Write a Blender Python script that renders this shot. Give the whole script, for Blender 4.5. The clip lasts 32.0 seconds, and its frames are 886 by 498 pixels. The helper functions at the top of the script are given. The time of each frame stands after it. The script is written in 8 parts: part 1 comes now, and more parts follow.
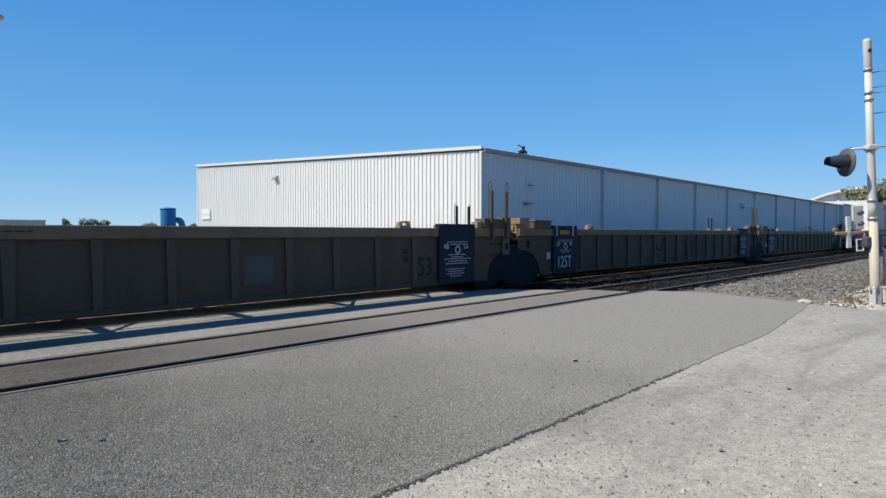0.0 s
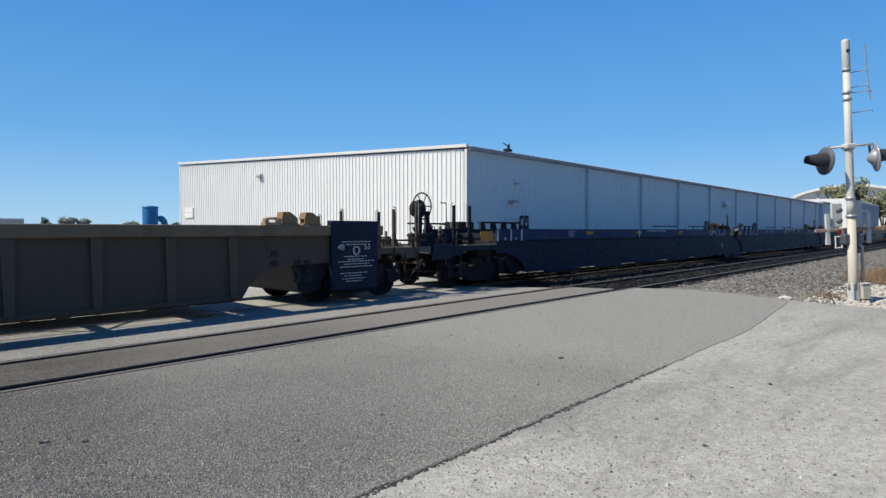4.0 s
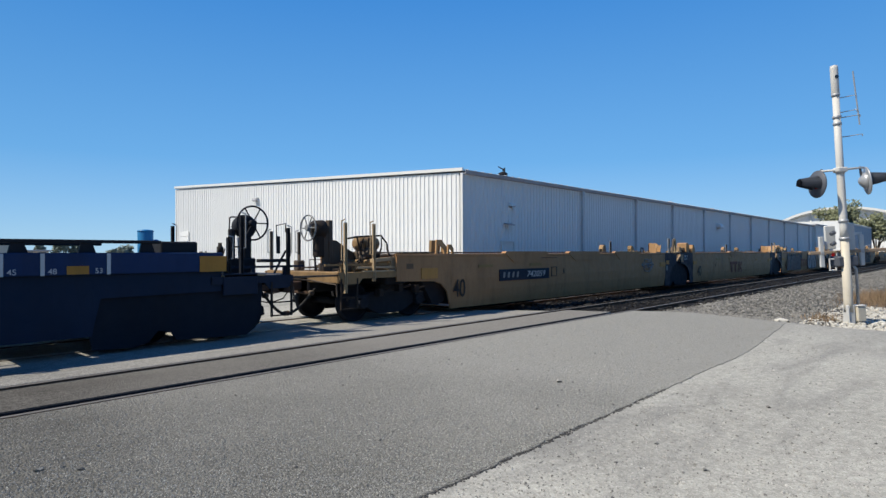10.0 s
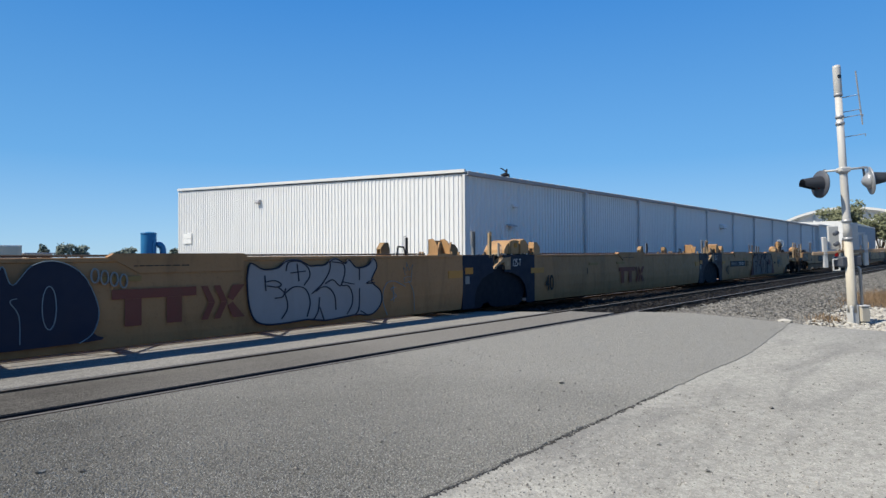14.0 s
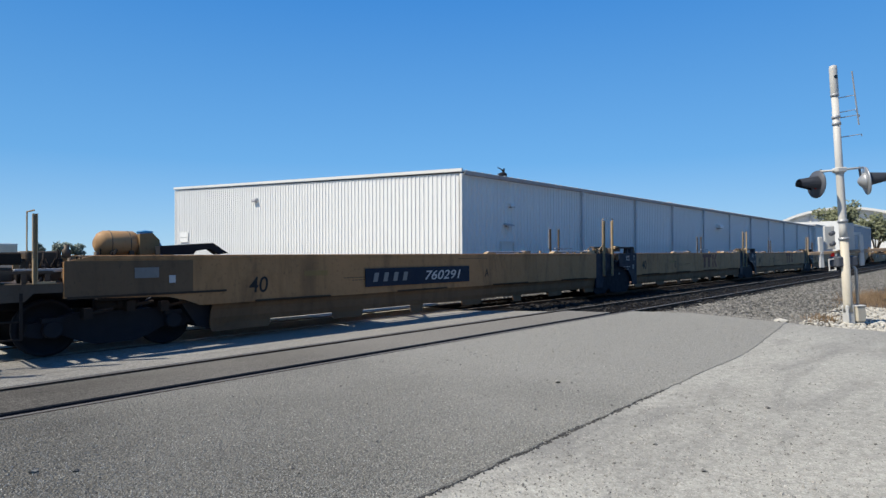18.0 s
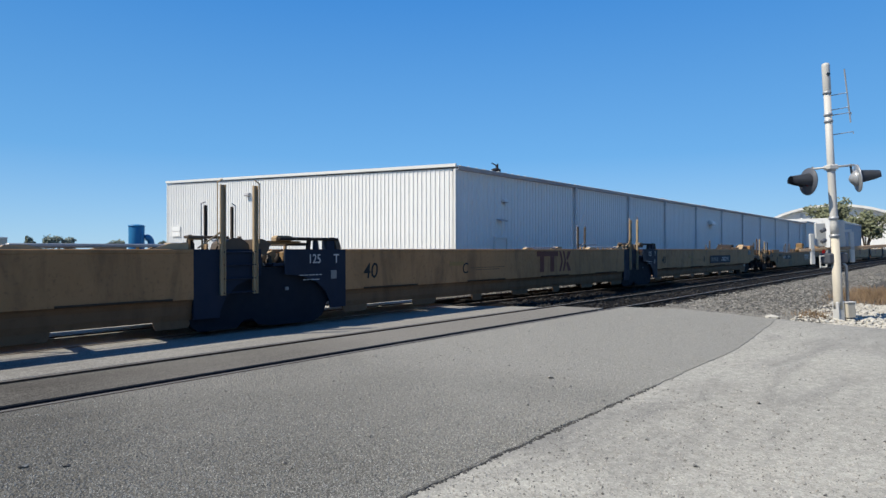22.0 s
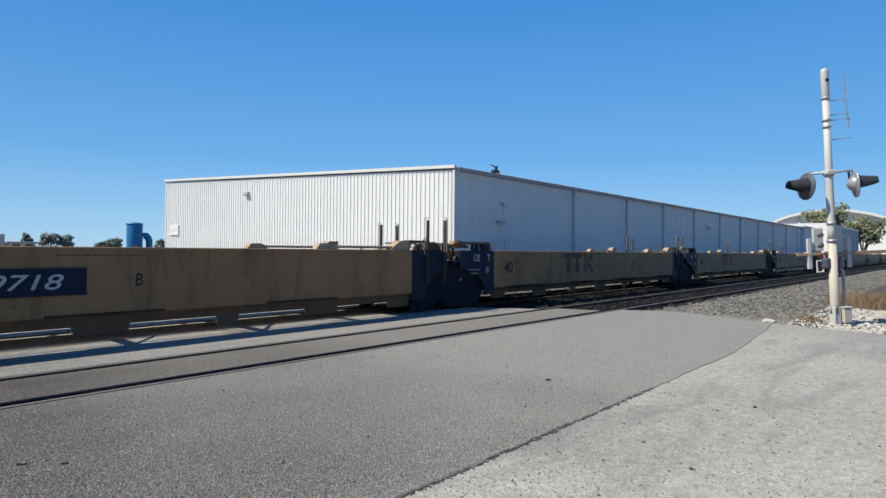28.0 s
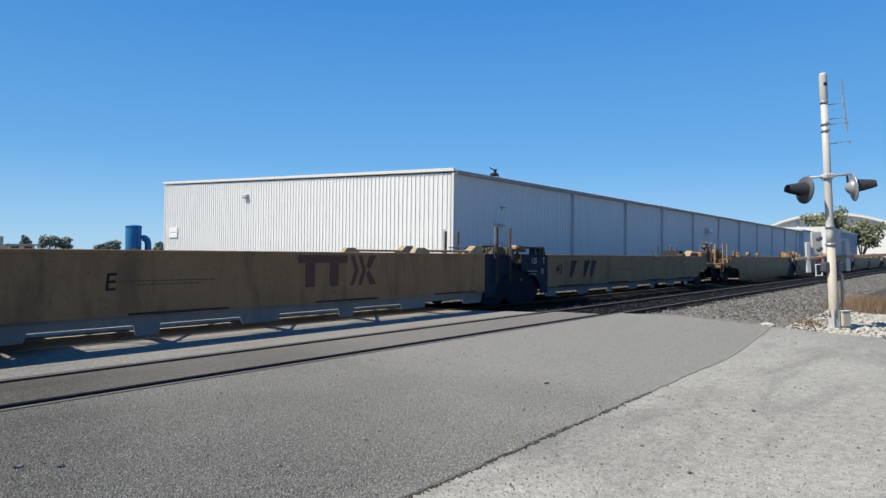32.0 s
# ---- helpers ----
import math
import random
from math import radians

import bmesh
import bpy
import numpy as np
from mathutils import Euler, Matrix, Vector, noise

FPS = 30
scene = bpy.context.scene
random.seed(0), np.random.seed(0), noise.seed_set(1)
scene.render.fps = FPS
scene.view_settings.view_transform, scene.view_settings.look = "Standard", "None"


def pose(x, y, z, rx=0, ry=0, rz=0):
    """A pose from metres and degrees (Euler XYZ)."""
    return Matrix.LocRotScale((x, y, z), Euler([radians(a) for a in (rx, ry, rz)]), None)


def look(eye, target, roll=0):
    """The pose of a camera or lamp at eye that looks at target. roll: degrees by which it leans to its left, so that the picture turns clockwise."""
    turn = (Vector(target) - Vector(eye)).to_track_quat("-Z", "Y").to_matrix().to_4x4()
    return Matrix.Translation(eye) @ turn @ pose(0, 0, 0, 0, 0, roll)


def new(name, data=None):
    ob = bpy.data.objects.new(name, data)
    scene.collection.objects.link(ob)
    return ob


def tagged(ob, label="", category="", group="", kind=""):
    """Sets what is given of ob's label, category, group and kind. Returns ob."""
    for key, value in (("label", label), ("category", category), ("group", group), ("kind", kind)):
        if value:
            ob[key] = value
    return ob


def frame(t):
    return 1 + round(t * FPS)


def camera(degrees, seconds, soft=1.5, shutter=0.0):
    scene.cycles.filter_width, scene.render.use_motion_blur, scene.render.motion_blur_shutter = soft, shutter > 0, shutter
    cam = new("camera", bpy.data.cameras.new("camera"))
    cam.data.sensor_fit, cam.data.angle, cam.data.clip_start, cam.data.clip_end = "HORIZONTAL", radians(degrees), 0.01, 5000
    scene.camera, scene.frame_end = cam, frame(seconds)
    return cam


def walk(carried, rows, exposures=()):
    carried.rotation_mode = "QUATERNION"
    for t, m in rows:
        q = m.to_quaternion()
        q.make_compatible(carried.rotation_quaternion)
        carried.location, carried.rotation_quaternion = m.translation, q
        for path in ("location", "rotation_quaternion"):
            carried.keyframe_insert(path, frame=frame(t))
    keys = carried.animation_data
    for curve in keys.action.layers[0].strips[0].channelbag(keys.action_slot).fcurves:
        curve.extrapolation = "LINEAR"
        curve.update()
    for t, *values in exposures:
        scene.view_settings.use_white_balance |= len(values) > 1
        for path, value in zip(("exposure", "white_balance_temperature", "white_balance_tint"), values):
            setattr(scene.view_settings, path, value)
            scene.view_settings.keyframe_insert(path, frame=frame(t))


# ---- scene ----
cam = camera(73.5, 32.0, soft=1.45)
PATH = [
    (0.0, look((0.013, -0.004, 1.478), (7.222, 6.922, 1.199), 0.02)),
    (0.5, look((0.014, -0.002, 1.475), (7.245, 6.900, 1.197), -0.03)),
    (1.0, look((0.010, 0.001, 1.474), (7.258, 6.884, 1.175), -0.05)),
    (1.5, look((0.005, 0.001, 1.474), (7.274, 6.862, 1.169), -0.01)),
    (2.0, look((0.002, -0.002, 1.474), (7.301, 6.826, 1.170), -0.05)),
    (2.5, look((0.001, -0.005, 1.476), (7.312, 6.812, 1.159), -0.01)),
    (3.0, look((0.004, -0.002, 1.477), (7.331, 6.796, 1.158), -0.01)),
    (3.5, look((0.006, -0.003, 1.477), (7.357, 6.769, 1.158), -0.05)),
    (5.5, look((-0.023, -0.008, 1.482), (7.420, 6.667, 1.245), -0.07)),
    (6.0, look((-0.023, -0.007, 1.483), (7.424, 6.666, 1.313), -0.09)),
    (6.5, look((-0.018, -0.008, 1.485), (7.434, 6.659, 1.354), -0.11)),
    (7.0, look((-0.015, -0.007, 1.486), (7.446, 6.651, 1.371), -0.13)),
    (7.5, look((-0.018, -0.008, 1.486), (7.453, 6.639, 1.397), -0.14)),
    (8.0, look((-0.026, -0.010, 1.487), (7.454, 6.627, 1.421), -0.17)),
    (8.5, look((-0.034, -0.010, 1.488), (7.438, 6.636, 1.450), -0.18)),
    (9.0, look((-0.041, -0.006, 1.488), (7.419, 6.654, 1.506), -0.22)),
    (9.5, look((-0.039, -0.003, 1.489), (7.404, 6.675, 1.564), -0.25)),
    (10.0, look((-0.032, -0.004, 1.488), (7.397, 6.690, 1.564), -0.23)),
    (10.5, look((-0.025, -0.007, 1.487), (7.393, 6.698, 1.563), -0.26)),
    (11.0, look((-0.019, -0.009, 1.487), (7.398, 6.698, 1.559), -0.30)),
    (11.5, look((-0.019, -0.008, 1.487), (7.403, 6.693, 1.566), -0.27)),
    (12.0, look((-0.026, -0.006, 1.488), (7.391, 6.701, 1.580), -0.33)),
    (12.5, look((-0.030, -0.004, 1.489), (7.374, 6.716, 1.585), -0.35)),
    (13.0, look((-0.029, -0.005, 1.488), (7.375, 6.716, 1.590), -0.31)),
    (13.5, look((-0.025, -0.009, 1.487), (7.375, 6.717, 1.583), -0.33)),
    (14.0, look((-0.020, -0.009, 1.485), (7.379, 6.717, 1.587), -0.40)),
    (14.5, look((-0.018, -0.010, 1.484), (7.386, 6.712, 1.576), -0.41)),
    (16.5, look((-0.016, -0.004, 1.484), (7.394, 6.710, 1.595), -0.48)),
    (17.0, look((-0.015, -0.005, 1.484), (7.396, 6.708, 1.588), -0.40)),
    (17.5, look((-0.010, -0.004, 1.484), (7.404, 6.705, 1.577), -0.35)),
    (18.0, look((-0.004, -0.004, 1.483), (7.428, 6.687, 1.572), -0.28)),
    (18.5, look((-0.001, -0.003, 1.483), (7.453, 6.663, 1.562), -0.23)),
    (19.0, look((-0.005, -0.002, 1.484), (7.462, 6.650, 1.553), -0.11)),
    (19.5, look((-0.006, -0.001, 1.484), (7.467, 6.643, 1.546), -0.05)),
    (20.0, look((0.003, -0.001, 1.483), (7.485, 6.633, 1.540), 0.00)),
    (20.5, look((0.016, -0.002, 1.481), (7.505, 6.624, 1.522), -0.08)),
    (21.0, look((0.020, -0.003, 1.480), (7.513, 6.619, 1.513), -0.14)),
    (21.5, look((0.012, 0.001, 1.481), (7.515, 6.612, 1.502), -0.12)),
    (22.0, look((0.000, 0.004, 1.483), (7.507, 6.612, 1.492), -0.05)),
    (22.5, look((-0.007, 0.002, 1.484), (7.506, 6.601, 1.498), -0.08)),
    (23.0, look((-0.011, -0.002, 1.484), (7.503, 6.596, 1.499), 0.02)),
    (23.5, look((-0.011, -0.004, 1.484), (7.512, 6.584, 1.496), 0.09)),
    (24.0, look((-0.014, -0.006, 1.485), (7.513, 6.577, 1.498), 0.16)),
    (24.5, look((-0.021, -0.002, 1.486), (7.506, 6.581, 1.491), 0.21)),
    (25.0, look((-0.029, 0.003, 1.485), (7.493, 6.592, 1.488), 0.28)),
    (25.5, look((-0.032, 0.003, 1.485), (7.494, 6.587, 1.498), 0.35)),
    (27.5, look((-0.021, -0.004, 1.487), (7.504, 6.582, 1.512), 0.50)),
    (28.0, look((-0.020, -0.004, 1.485), (7.506, 6.581, 1.512), 0.51)),
    (28.5, look((-0.020, -0.006, 1.484), (7.509, 6.576, 1.519), 0.42)),
    (29.0, look((-0.023, -0.006, 1.483), (7.511, 6.570, 1.521), 0.42)),
    (29.5, look((-0.030, -0.004, 1.485), (7.506, 6.569, 1.532), 0.42)),
    (30.0, look((-0.036, -0.000, 1.486), (7.500, 6.573, 1.550), 0.44)),
    (30.5, look((-0.037, 0.000, 1.487), (7.487, 6.587, 1.560), 0.52)),
    (31.0, look((-0.031, -0.001, 1.485), (7.494, 6.584, 1.560), 0.59)),
    (31.5, look((-0.020, -0.002, 1.485), (7.508, 6.579, 1.560), 0.64)),
    (32.0, look((-0.013, -0.005, 1.486), (7.522, 6.569, 1.563), 0.61)),
]
walk(cam, PATH)

# ---------------------------------------------------------------- light
SUN_DIR = Vector((-0.68, 0.43, 1.0)).normalized()
world = bpy.data.worlds.new("world")
scene.world = world
world.use_nodes = True
wn = world.node_tree.nodes
sky = wn.new("ShaderNodeTexSky")
sky.sky_type = "NISHITA"
sky.sun_disc = False
sky.sun_elevation = math.asin(SUN_DIR.z)
sky.sun_rotation = math.atan2(-SUN_DIR.x, SUN_DIR.y)
sky.altitude = 1200
sky.air_density, sky.dust_density, sky.ozone_density = 1.0, 0.0, 1.6
# a clear autumn sky: the sky texture over a smooth deep-blue gradient by height
geo = wn.new("ShaderNodeTexCoord")
sep = wn.new("ShaderNodeSeparateXYZ")
world.node_tree.links.new(geo.outputs["Generated"], sep.inputs[0])
grad = wn.new("ShaderNodeValToRGB")
el = grad.color_ramp.elements
el.new(0.15)
el.new(0.40)
for e, (p, c) in zip(el, ((0.0, (0.285, 0.485, 0.68)), (0.15, (0.105, 0.33, 0.63)), (0.40, (0.03, 0.205, 0.55)), (1.0, (0.02, 0.10, 0.36)))):
    e.position, e.color = p, (*c, 1)
world.node_tree.links.new(sep.outputs[2], grad.inputs[0])
dim = wn.new("ShaderNodeMix")
dim.data_type, dim.blend_type = "RGBA", "MULTIPLY"
dim.inputs[0].default_value = 1.0
dim.inputs[7].default_value = (0.05, 0.065, 0.085, 1)
world.node_tree.links.new(sky.outputs[0], dim.inputs[6])
both = wn.new("ShaderNodeMix")
both.data_type = "RGBA"
both.inputs[0].default_value = 0.78
world.node_tree.links.new(dim.outputs[2], both.inputs[6])
world.node_tree.links.new(grad.outputs[0], both.inputs[7])
world.node_tree.links.new(both.outputs[2], wn["Background"].inputs["Color"])
wn["Background"].inputs["Strength"].default_value = 1.0
sun = new("sun", bpy.data.lights.new("sun", "SUN"))
sun.data.energy, sun.data.angle, sun.data.color = 5.0, radians(0.53), (1.0, 0.92, 0.78)
sun.matrix_world = look(SUN_DIR * 60, (0, 0, 0))
scene.view_settings.exposure = 0.34

# ---------------------------------------------------------------- materials
MATS = {}


def node_mat(name, rough=0.6, metal=0.0):
    m = bpy.data.materials.new(name)
    m.use_nodes = True
    b = m.node_tree.nodes["Principled BSDF"]
    b.inputs["Roughness"].default_value = rough
    b.inputs["Metallic"].default_value = metal
    MATS[name] = m
    return m, m.node_tree.nodes, m.node_tree.links, b


def ramp(n, l, src, stops):
    r = n.new("ShaderNodeValToRGB")
    e = r.color_ramp.elements
    while len(e) < len(stops):
        e.new(0.5)
    for el, (p, c) in zip(e, stops):
        el.position, el.color = p, (*c, 1) if len(c) == 3 else c
    l.new(src, r.inputs[0])
    return r.outputs[0]


def noise_tex(n, l, scale, detail=4, rough=0.55, vec=None, stretch=None, dist=0.0):
    t = n.new("ShaderNodeTexNoise")
    t.inputs["Scale"].default_value, t.inputs["Detail"].default_value = scale, detail
    t.inputs["Roughness"].default_value, t.inputs["Distortion"].default_value = rough, dist
    if vec is None:
        vec = n.new("ShaderNodeTexCoord").outputs["Object"]
    if stretch:
        mp = n.new("ShaderNodeMapping")
        mp.inputs["Scale"].default_value = stretch
        l.new(vec, mp.inputs[0])
        vec = mp.outputs[0]
    l.new(vec, t.inputs["Vector"])
    return t.outputs["Fac"]


def mix(n, l, fac, a, b, mode="MIX"):
    x = n.new("ShaderNodeMix")
    x.data_type, x.blend_type = "RGBA", mode
    for sock, v in ((x.inputs[0], fac), (x.inputs[6], a), (x.inputs[7], b)):
        if isinstance(v, (int, float)):
            sock.default_value = v
        elif isinstance(v, tuple):
            sock.default_value = (*v, 1)
        else:
            l.new(v, sock)
    return x.outputs[2]


def bump(n, l, b, src, strength, dist):
    k = n.new("ShaderNodeBump")
    k.inputs["Strength"].default_value, k.inputs["Distance"].default_value = strength, dist
    l.new(src, k.inputs["Height"])
    l.new(k.outputs[0], b.inputs["Normal"])


def paint(name, col, dirt=(0.05, 0.035, 0.025), amount=0.5, rough=0.55, streak=True, metal=0.0, vary=0.12, gloss=0.25):
    """Weathered paint: broad fading, rain streaks, rust and grime, fine grain."""
    m, n, l, b = node_mat(name, rough, metal)
    b.inputs["Specular IOR Level"].default_value = gloss
    oi = n.new("ShaderNodeObjectInfo").outputs["Random"]
    c2 = tuple(min(1, c * (1 + vary) + 0.01) for c in col)
    c1 = tuple(c * (1 - vary) for c in col)
    base = mix(n, l, noise_tex(n, l, 0.9, 3), c1, c2)
    base = mix(n, l, ramp(n, l, oi, [(0, (0, 0, 0)), (1, (0.18, 0.18, 0.18))]), base, c1)
    if streak:
        s = ramp(n, l, noise_tex(n, l, 1.7, 8, 0.66, stretch=(1.0, 1.0, 0.22), dist=0.7), [(0.47, (0, 0, 0)), (0.74, (1, 1, 1))])
        sm = n.new("ShaderNodeMath")
        sm.operation = "MULTIPLY"
        l.new(s, sm.inputs[0])
        sm.inputs[1].default_value = amount
        base = mix(n, l, sm.outputs[0], base, dirt)
    g = ramp(n, l, noise_tex(n, l, 14, 6, 0.7), [(0.55, (0, 0, 0)), (0.72, (1, 1, 1))])
    gm = n.new("ShaderNodeMath")
    gm.operation = "MULTIPLY"
    l.new(g, gm.inputs[0])
    gm.inputs[1].default_value = amount * 0.6
    base = mix(n, l, gm.outputs[0], base, dirt)
    l.new(base, b.inputs["Base Color"])
    l.new(ramp(n, l, noise_tex(n, l, 6, 4), [(0.3, (rough - 0.1,) * 3), (0.7, (min(1, rough + 0.15),) * 3)]), b.inputs["Roughness"])
    bump(n, l, b, noise_tex(n, l, 40, 3), 0.12, 0.01)
    return m


YELLOW = paint("car_yellow", (0.335, 0.180, 0.076), (0.085, 0.053, 0.030), 0.85, vary=0.28)
GRIME = paint("car_grimy_lower", (0.125, 0.078, 0.042), (0.03, 0.025, 0.02), 0.6)
FAINT = paint("worn_stencil", (0.085, 0.062, 0.038), (0.12, 0.088, 0.05), 0.6)
YELLOW2 = paint("car_yellow_clean", (0.335, 0.182, 0.080), (0.11, 0.067, 0.036), 0.6, vary=0.2)
TAN = paint("car_tan", (0.25, 0.155, 0.068), (0.05, 0.038, 0.02), 0.55)
BROWN = paint("car_brown", (0.085, 0.064, 0.046), (0.05, 0.03, 0.018), 0.6)
NAVY = paint("car_navy", (0.0065, 0.0155, 0.034), (0.012, 0.014, 0.018), 0.4, gloss=0.15)
BLUE = paint("car_blue", (0.006, 0.026, 0.085), (0.014, 0.016, 0.024), 0.4, gloss=0.2)
BLUELOW = paint("car_blue_dusty", (0.005, 0.0165, 0.039), (0.008, 0.012, 0.02), 0.45, gloss=0.12)
GREY = paint("car_grey_primer", (0.20, 0.205, 0.20), (0.06, 0.05, 0.04), 0.4)
BLACK = paint("grimy_black", (0.013, 0.015, 0.020), (0.018, 0.014, 0.012), 0.5, 0.75, gloss=0.15)
RUST = paint("rusty_steel", (0.085, 0.05, 0.032), (0.03, 0.02, 0.015), 0.6, 0.75)
LETTER = paint("lettering_white", (0.48, 0.48, 0.47), (0.15, 0.13, 0.11), 0.35, 0.6)
DARKLET = paint("lettering_black", (0.014, 0.014, 0.016), (0.1, 0.07, 0.03), 0.2, 0.6)
# same paint as the sunlit GUIDE parts, darkened for the near side's shade
ASIDE = paint("car_shaded_side", (0.086, 0.064, 0.045), (0.052, 0.04, 0.03), 0.6, gloss=0.12)
APOST = paint("car_shaded_post", (0.105, 0.079, 0.055), (0.06, 0.046, 0.035), 0.6, gloss=0.12)
ACHORD = paint("car_dull_chord", (0.18, 0.125, 0.074), (0.06, 0.048, 0.035), 0.6)
MAROON = paint("faded_maroon", (0.048, 0.030, 0.034), (0.04, 0.034, 0.032), 0.4, gloss=0.1)
REDC = paint("logo_red_brown", (0.17, 0.05, 0.034), (0.11, 0.07, 0.035), 0.4, 0.6)
REDLATE = paint("logo_brown", (0.115, 0.052, 0.036), (0.1, 0.07, 0.045), 0.6, 0.6)
REDLOGO = paint("logo_red", (0.13, 0.042, 0.03), (0.09, 0.055, 0.025), 0.4, 0.6)
PLATE = paint("reflector_yellow", (0.40, 0.185, 0.028), (0.12, 0.07, 0.02), 0.35, 0.45)
WHITEP = paint("white_paint", (0.52, 0.52, 0.50), (0.22, 0.2, 0.16), 0.3, 0.5)
GRAFN = paint("spray_navy", (0.006, 0.013, 0.034), (0.012, 0.016, 0.028), 0.25, 0.5)
GRAFS = paint("spray_silver", (0.25, 0.25, 0.255), (0.16, 0.15, 0.14), 0.3, 0.45)
GRAFG = paint("spray_grey", (0.115, 0.102, 0.093), (0.075, 0.056, 0.04), 0.7, 0.6)
GRAFR = paint("spray_red", (0.10, 0.026, 0.026), (0.06, 0.03, 0.02), 0.3, 0.6)
GRAFB = paint("spray_pale_blue", (0.17, 0.22, 0.25), (0.12, 0.10, 0.07), 0.3, 0.6)
WALLW = paint("wall_white_sheet", (0.68, 0.685, 0.675), (0.42, 0.41, 0.39), 0.22, 0.42, vary=0.03)
TRIMW = paint("trim_white_sheet", (0.62, 0.62, 0.60), (0.40, 0.48, 0.44), 0.2, 0.4, vary=0.03)
GUTTER = paint("gutter_grey", (0.34, 0.35, 0.37), (0.2, 0.09, 0.08), 0.3, 0.5)
ROOFM = paint("roof_galvanised", (0.52, 0.53, 0.54), (0.3, 0.27, 0.23), 0.3, 0.35, metal=0.3)
MAST = paint("mast_silver_paint", (0.50, 0.49, 0.46), (0.26, 0.23, 0.19), 0.3, 0.45, vary=0.06)
CREAM = paint("mast_cream_stain", (0.50, 0.46, 0.375), (0.3, 0.22, 0.13), 0.4, 0.55, vary=0.08)
DOWNP = paint("downpipe_pale", (0.50, 0.51, 0.53), (0.3, 0.28, 0.26), 0.3, 0.5)
GATEW = paint("gate_bar_tan", (0.30, 0.22, 0.15), (0.14, 0.1, 0.07), 0.4, 0.7)
HOOD = paint("signal_hood_black", (0.075, 0.083, 0.10), (0.07, 0.065, 0.06), 0.3, 0.5)
HOODBACK = paint("signal_back_silver", (0.42, 0.43, 0.44), (0.2, 0.19, 0.17), 0.3, 0.35, metal=0.5)
STEELG = paint("galvanised_steel", (0.36, 0.37, 0.38), (0.2, 0.18, 0.15), 0.3, 0.45, metal=0.4)
TANKB = paint("tank_blue", (0.014, 0.15, 0.33), (0.05, 0.09, 0.16), 0.25, 0.4)
FARBLUE = paint("far_blue_sheet", (0.20, 0.26, 0.38), (0.12, 0.16, 0.25), 0.2, 0.5)
FARTAN = paint("far_tan_wall", (0.62, 0.54, 0.44), (0.4, 0.34, 0.27), 0.2, 0.7)
# white sheet seen in shade: the blue-grey of the shade is painted in
SHADEGREY = paint("far_shaded_sheet", (0.20, 0.25, 0.31), (0.15, 0.17, 0.2), 0.3, vary=0.1)
FARCREAM = paint("far_cream_wall", (0.62, 0.52, 0.40), (0.45, 0.37, 0.28), 0.3, vary=0.08)
RUBBER = paint("rubber", (0.015, 0.015, 0.015), (0.05, 0.045, 0.04), 0.2, 0.75)
TIE = paint("old_timber_tie", (0.022, 0.018, 0.016), (0.03, 0.025, 0.02), 0.5, 0.85)
GHOST = paint("worn_white_stencil", (0.075, 0.082, 0.095), (0.02, 0.03, 0.045), 0.8)
SCRAWL = paint("sprayed_dark", (0.010, 0.011, 0.014), (0.02, 0.018, 0.016), 0.4)
GHOSTD = paint("faded_scrawl", (0.022, 0.027, 0.034), (0.01, 0.015, 0.02), 0.7)
GUIDE = paint("guide_tan", (0.30, 0.205, 0.115), (0.08, 0.055, 0.035), 0.45)
AMBER = paint("worn_amber_patch", (0.44, 0.215, 0.05), (0.33, 0.19, 0.07), 0.8, vary=0.2)
POSTTAN = paint("post_tan", (0.38, 0.28, 0.165), (0.09, 0.06, 0.035), 0.4)
PIPE_S = paint("pipe_soot", (0.022, 0.018, 0.016), (0.05, 0.032, 0.02), 0.5, 0.7, gloss=0.12)
JOINTD = paint("joint_dark", (0.0055, 0.0105, 0.019), (0.012, 0.012, 0.014), 0.4, 0.7, gloss=0.12)
LEDGE = paint("grimy_ledge", (0.055, 0.038, 0.026), (0.02, 0.016, 0.013), 0.4, 0.8, gloss=0.08)

m, n, l, b = node_mat("rail_head", 0.6, 0.2)
l.new(mix(n, l, noise_tex(n, l, 3, 4, stretch=(0.3, 3, 3)), (0.10, 0.09, 0.08), (0.20, 0.185, 0.165)), b.inputs["Base Color"])
RAILHEAD = m
m, n, l, b = node_mat("lens_red", 0.2)
b.inputs["Base Color"].default_value = (0.30, 0.012, 0.012, 1)
LENS = m
m, n, l, b = node_mat("dark_glass", 0.08)
b.inputs["Base Color"].default_value = (0.02, 0.025, 0.03, 1)
GLASSD = m


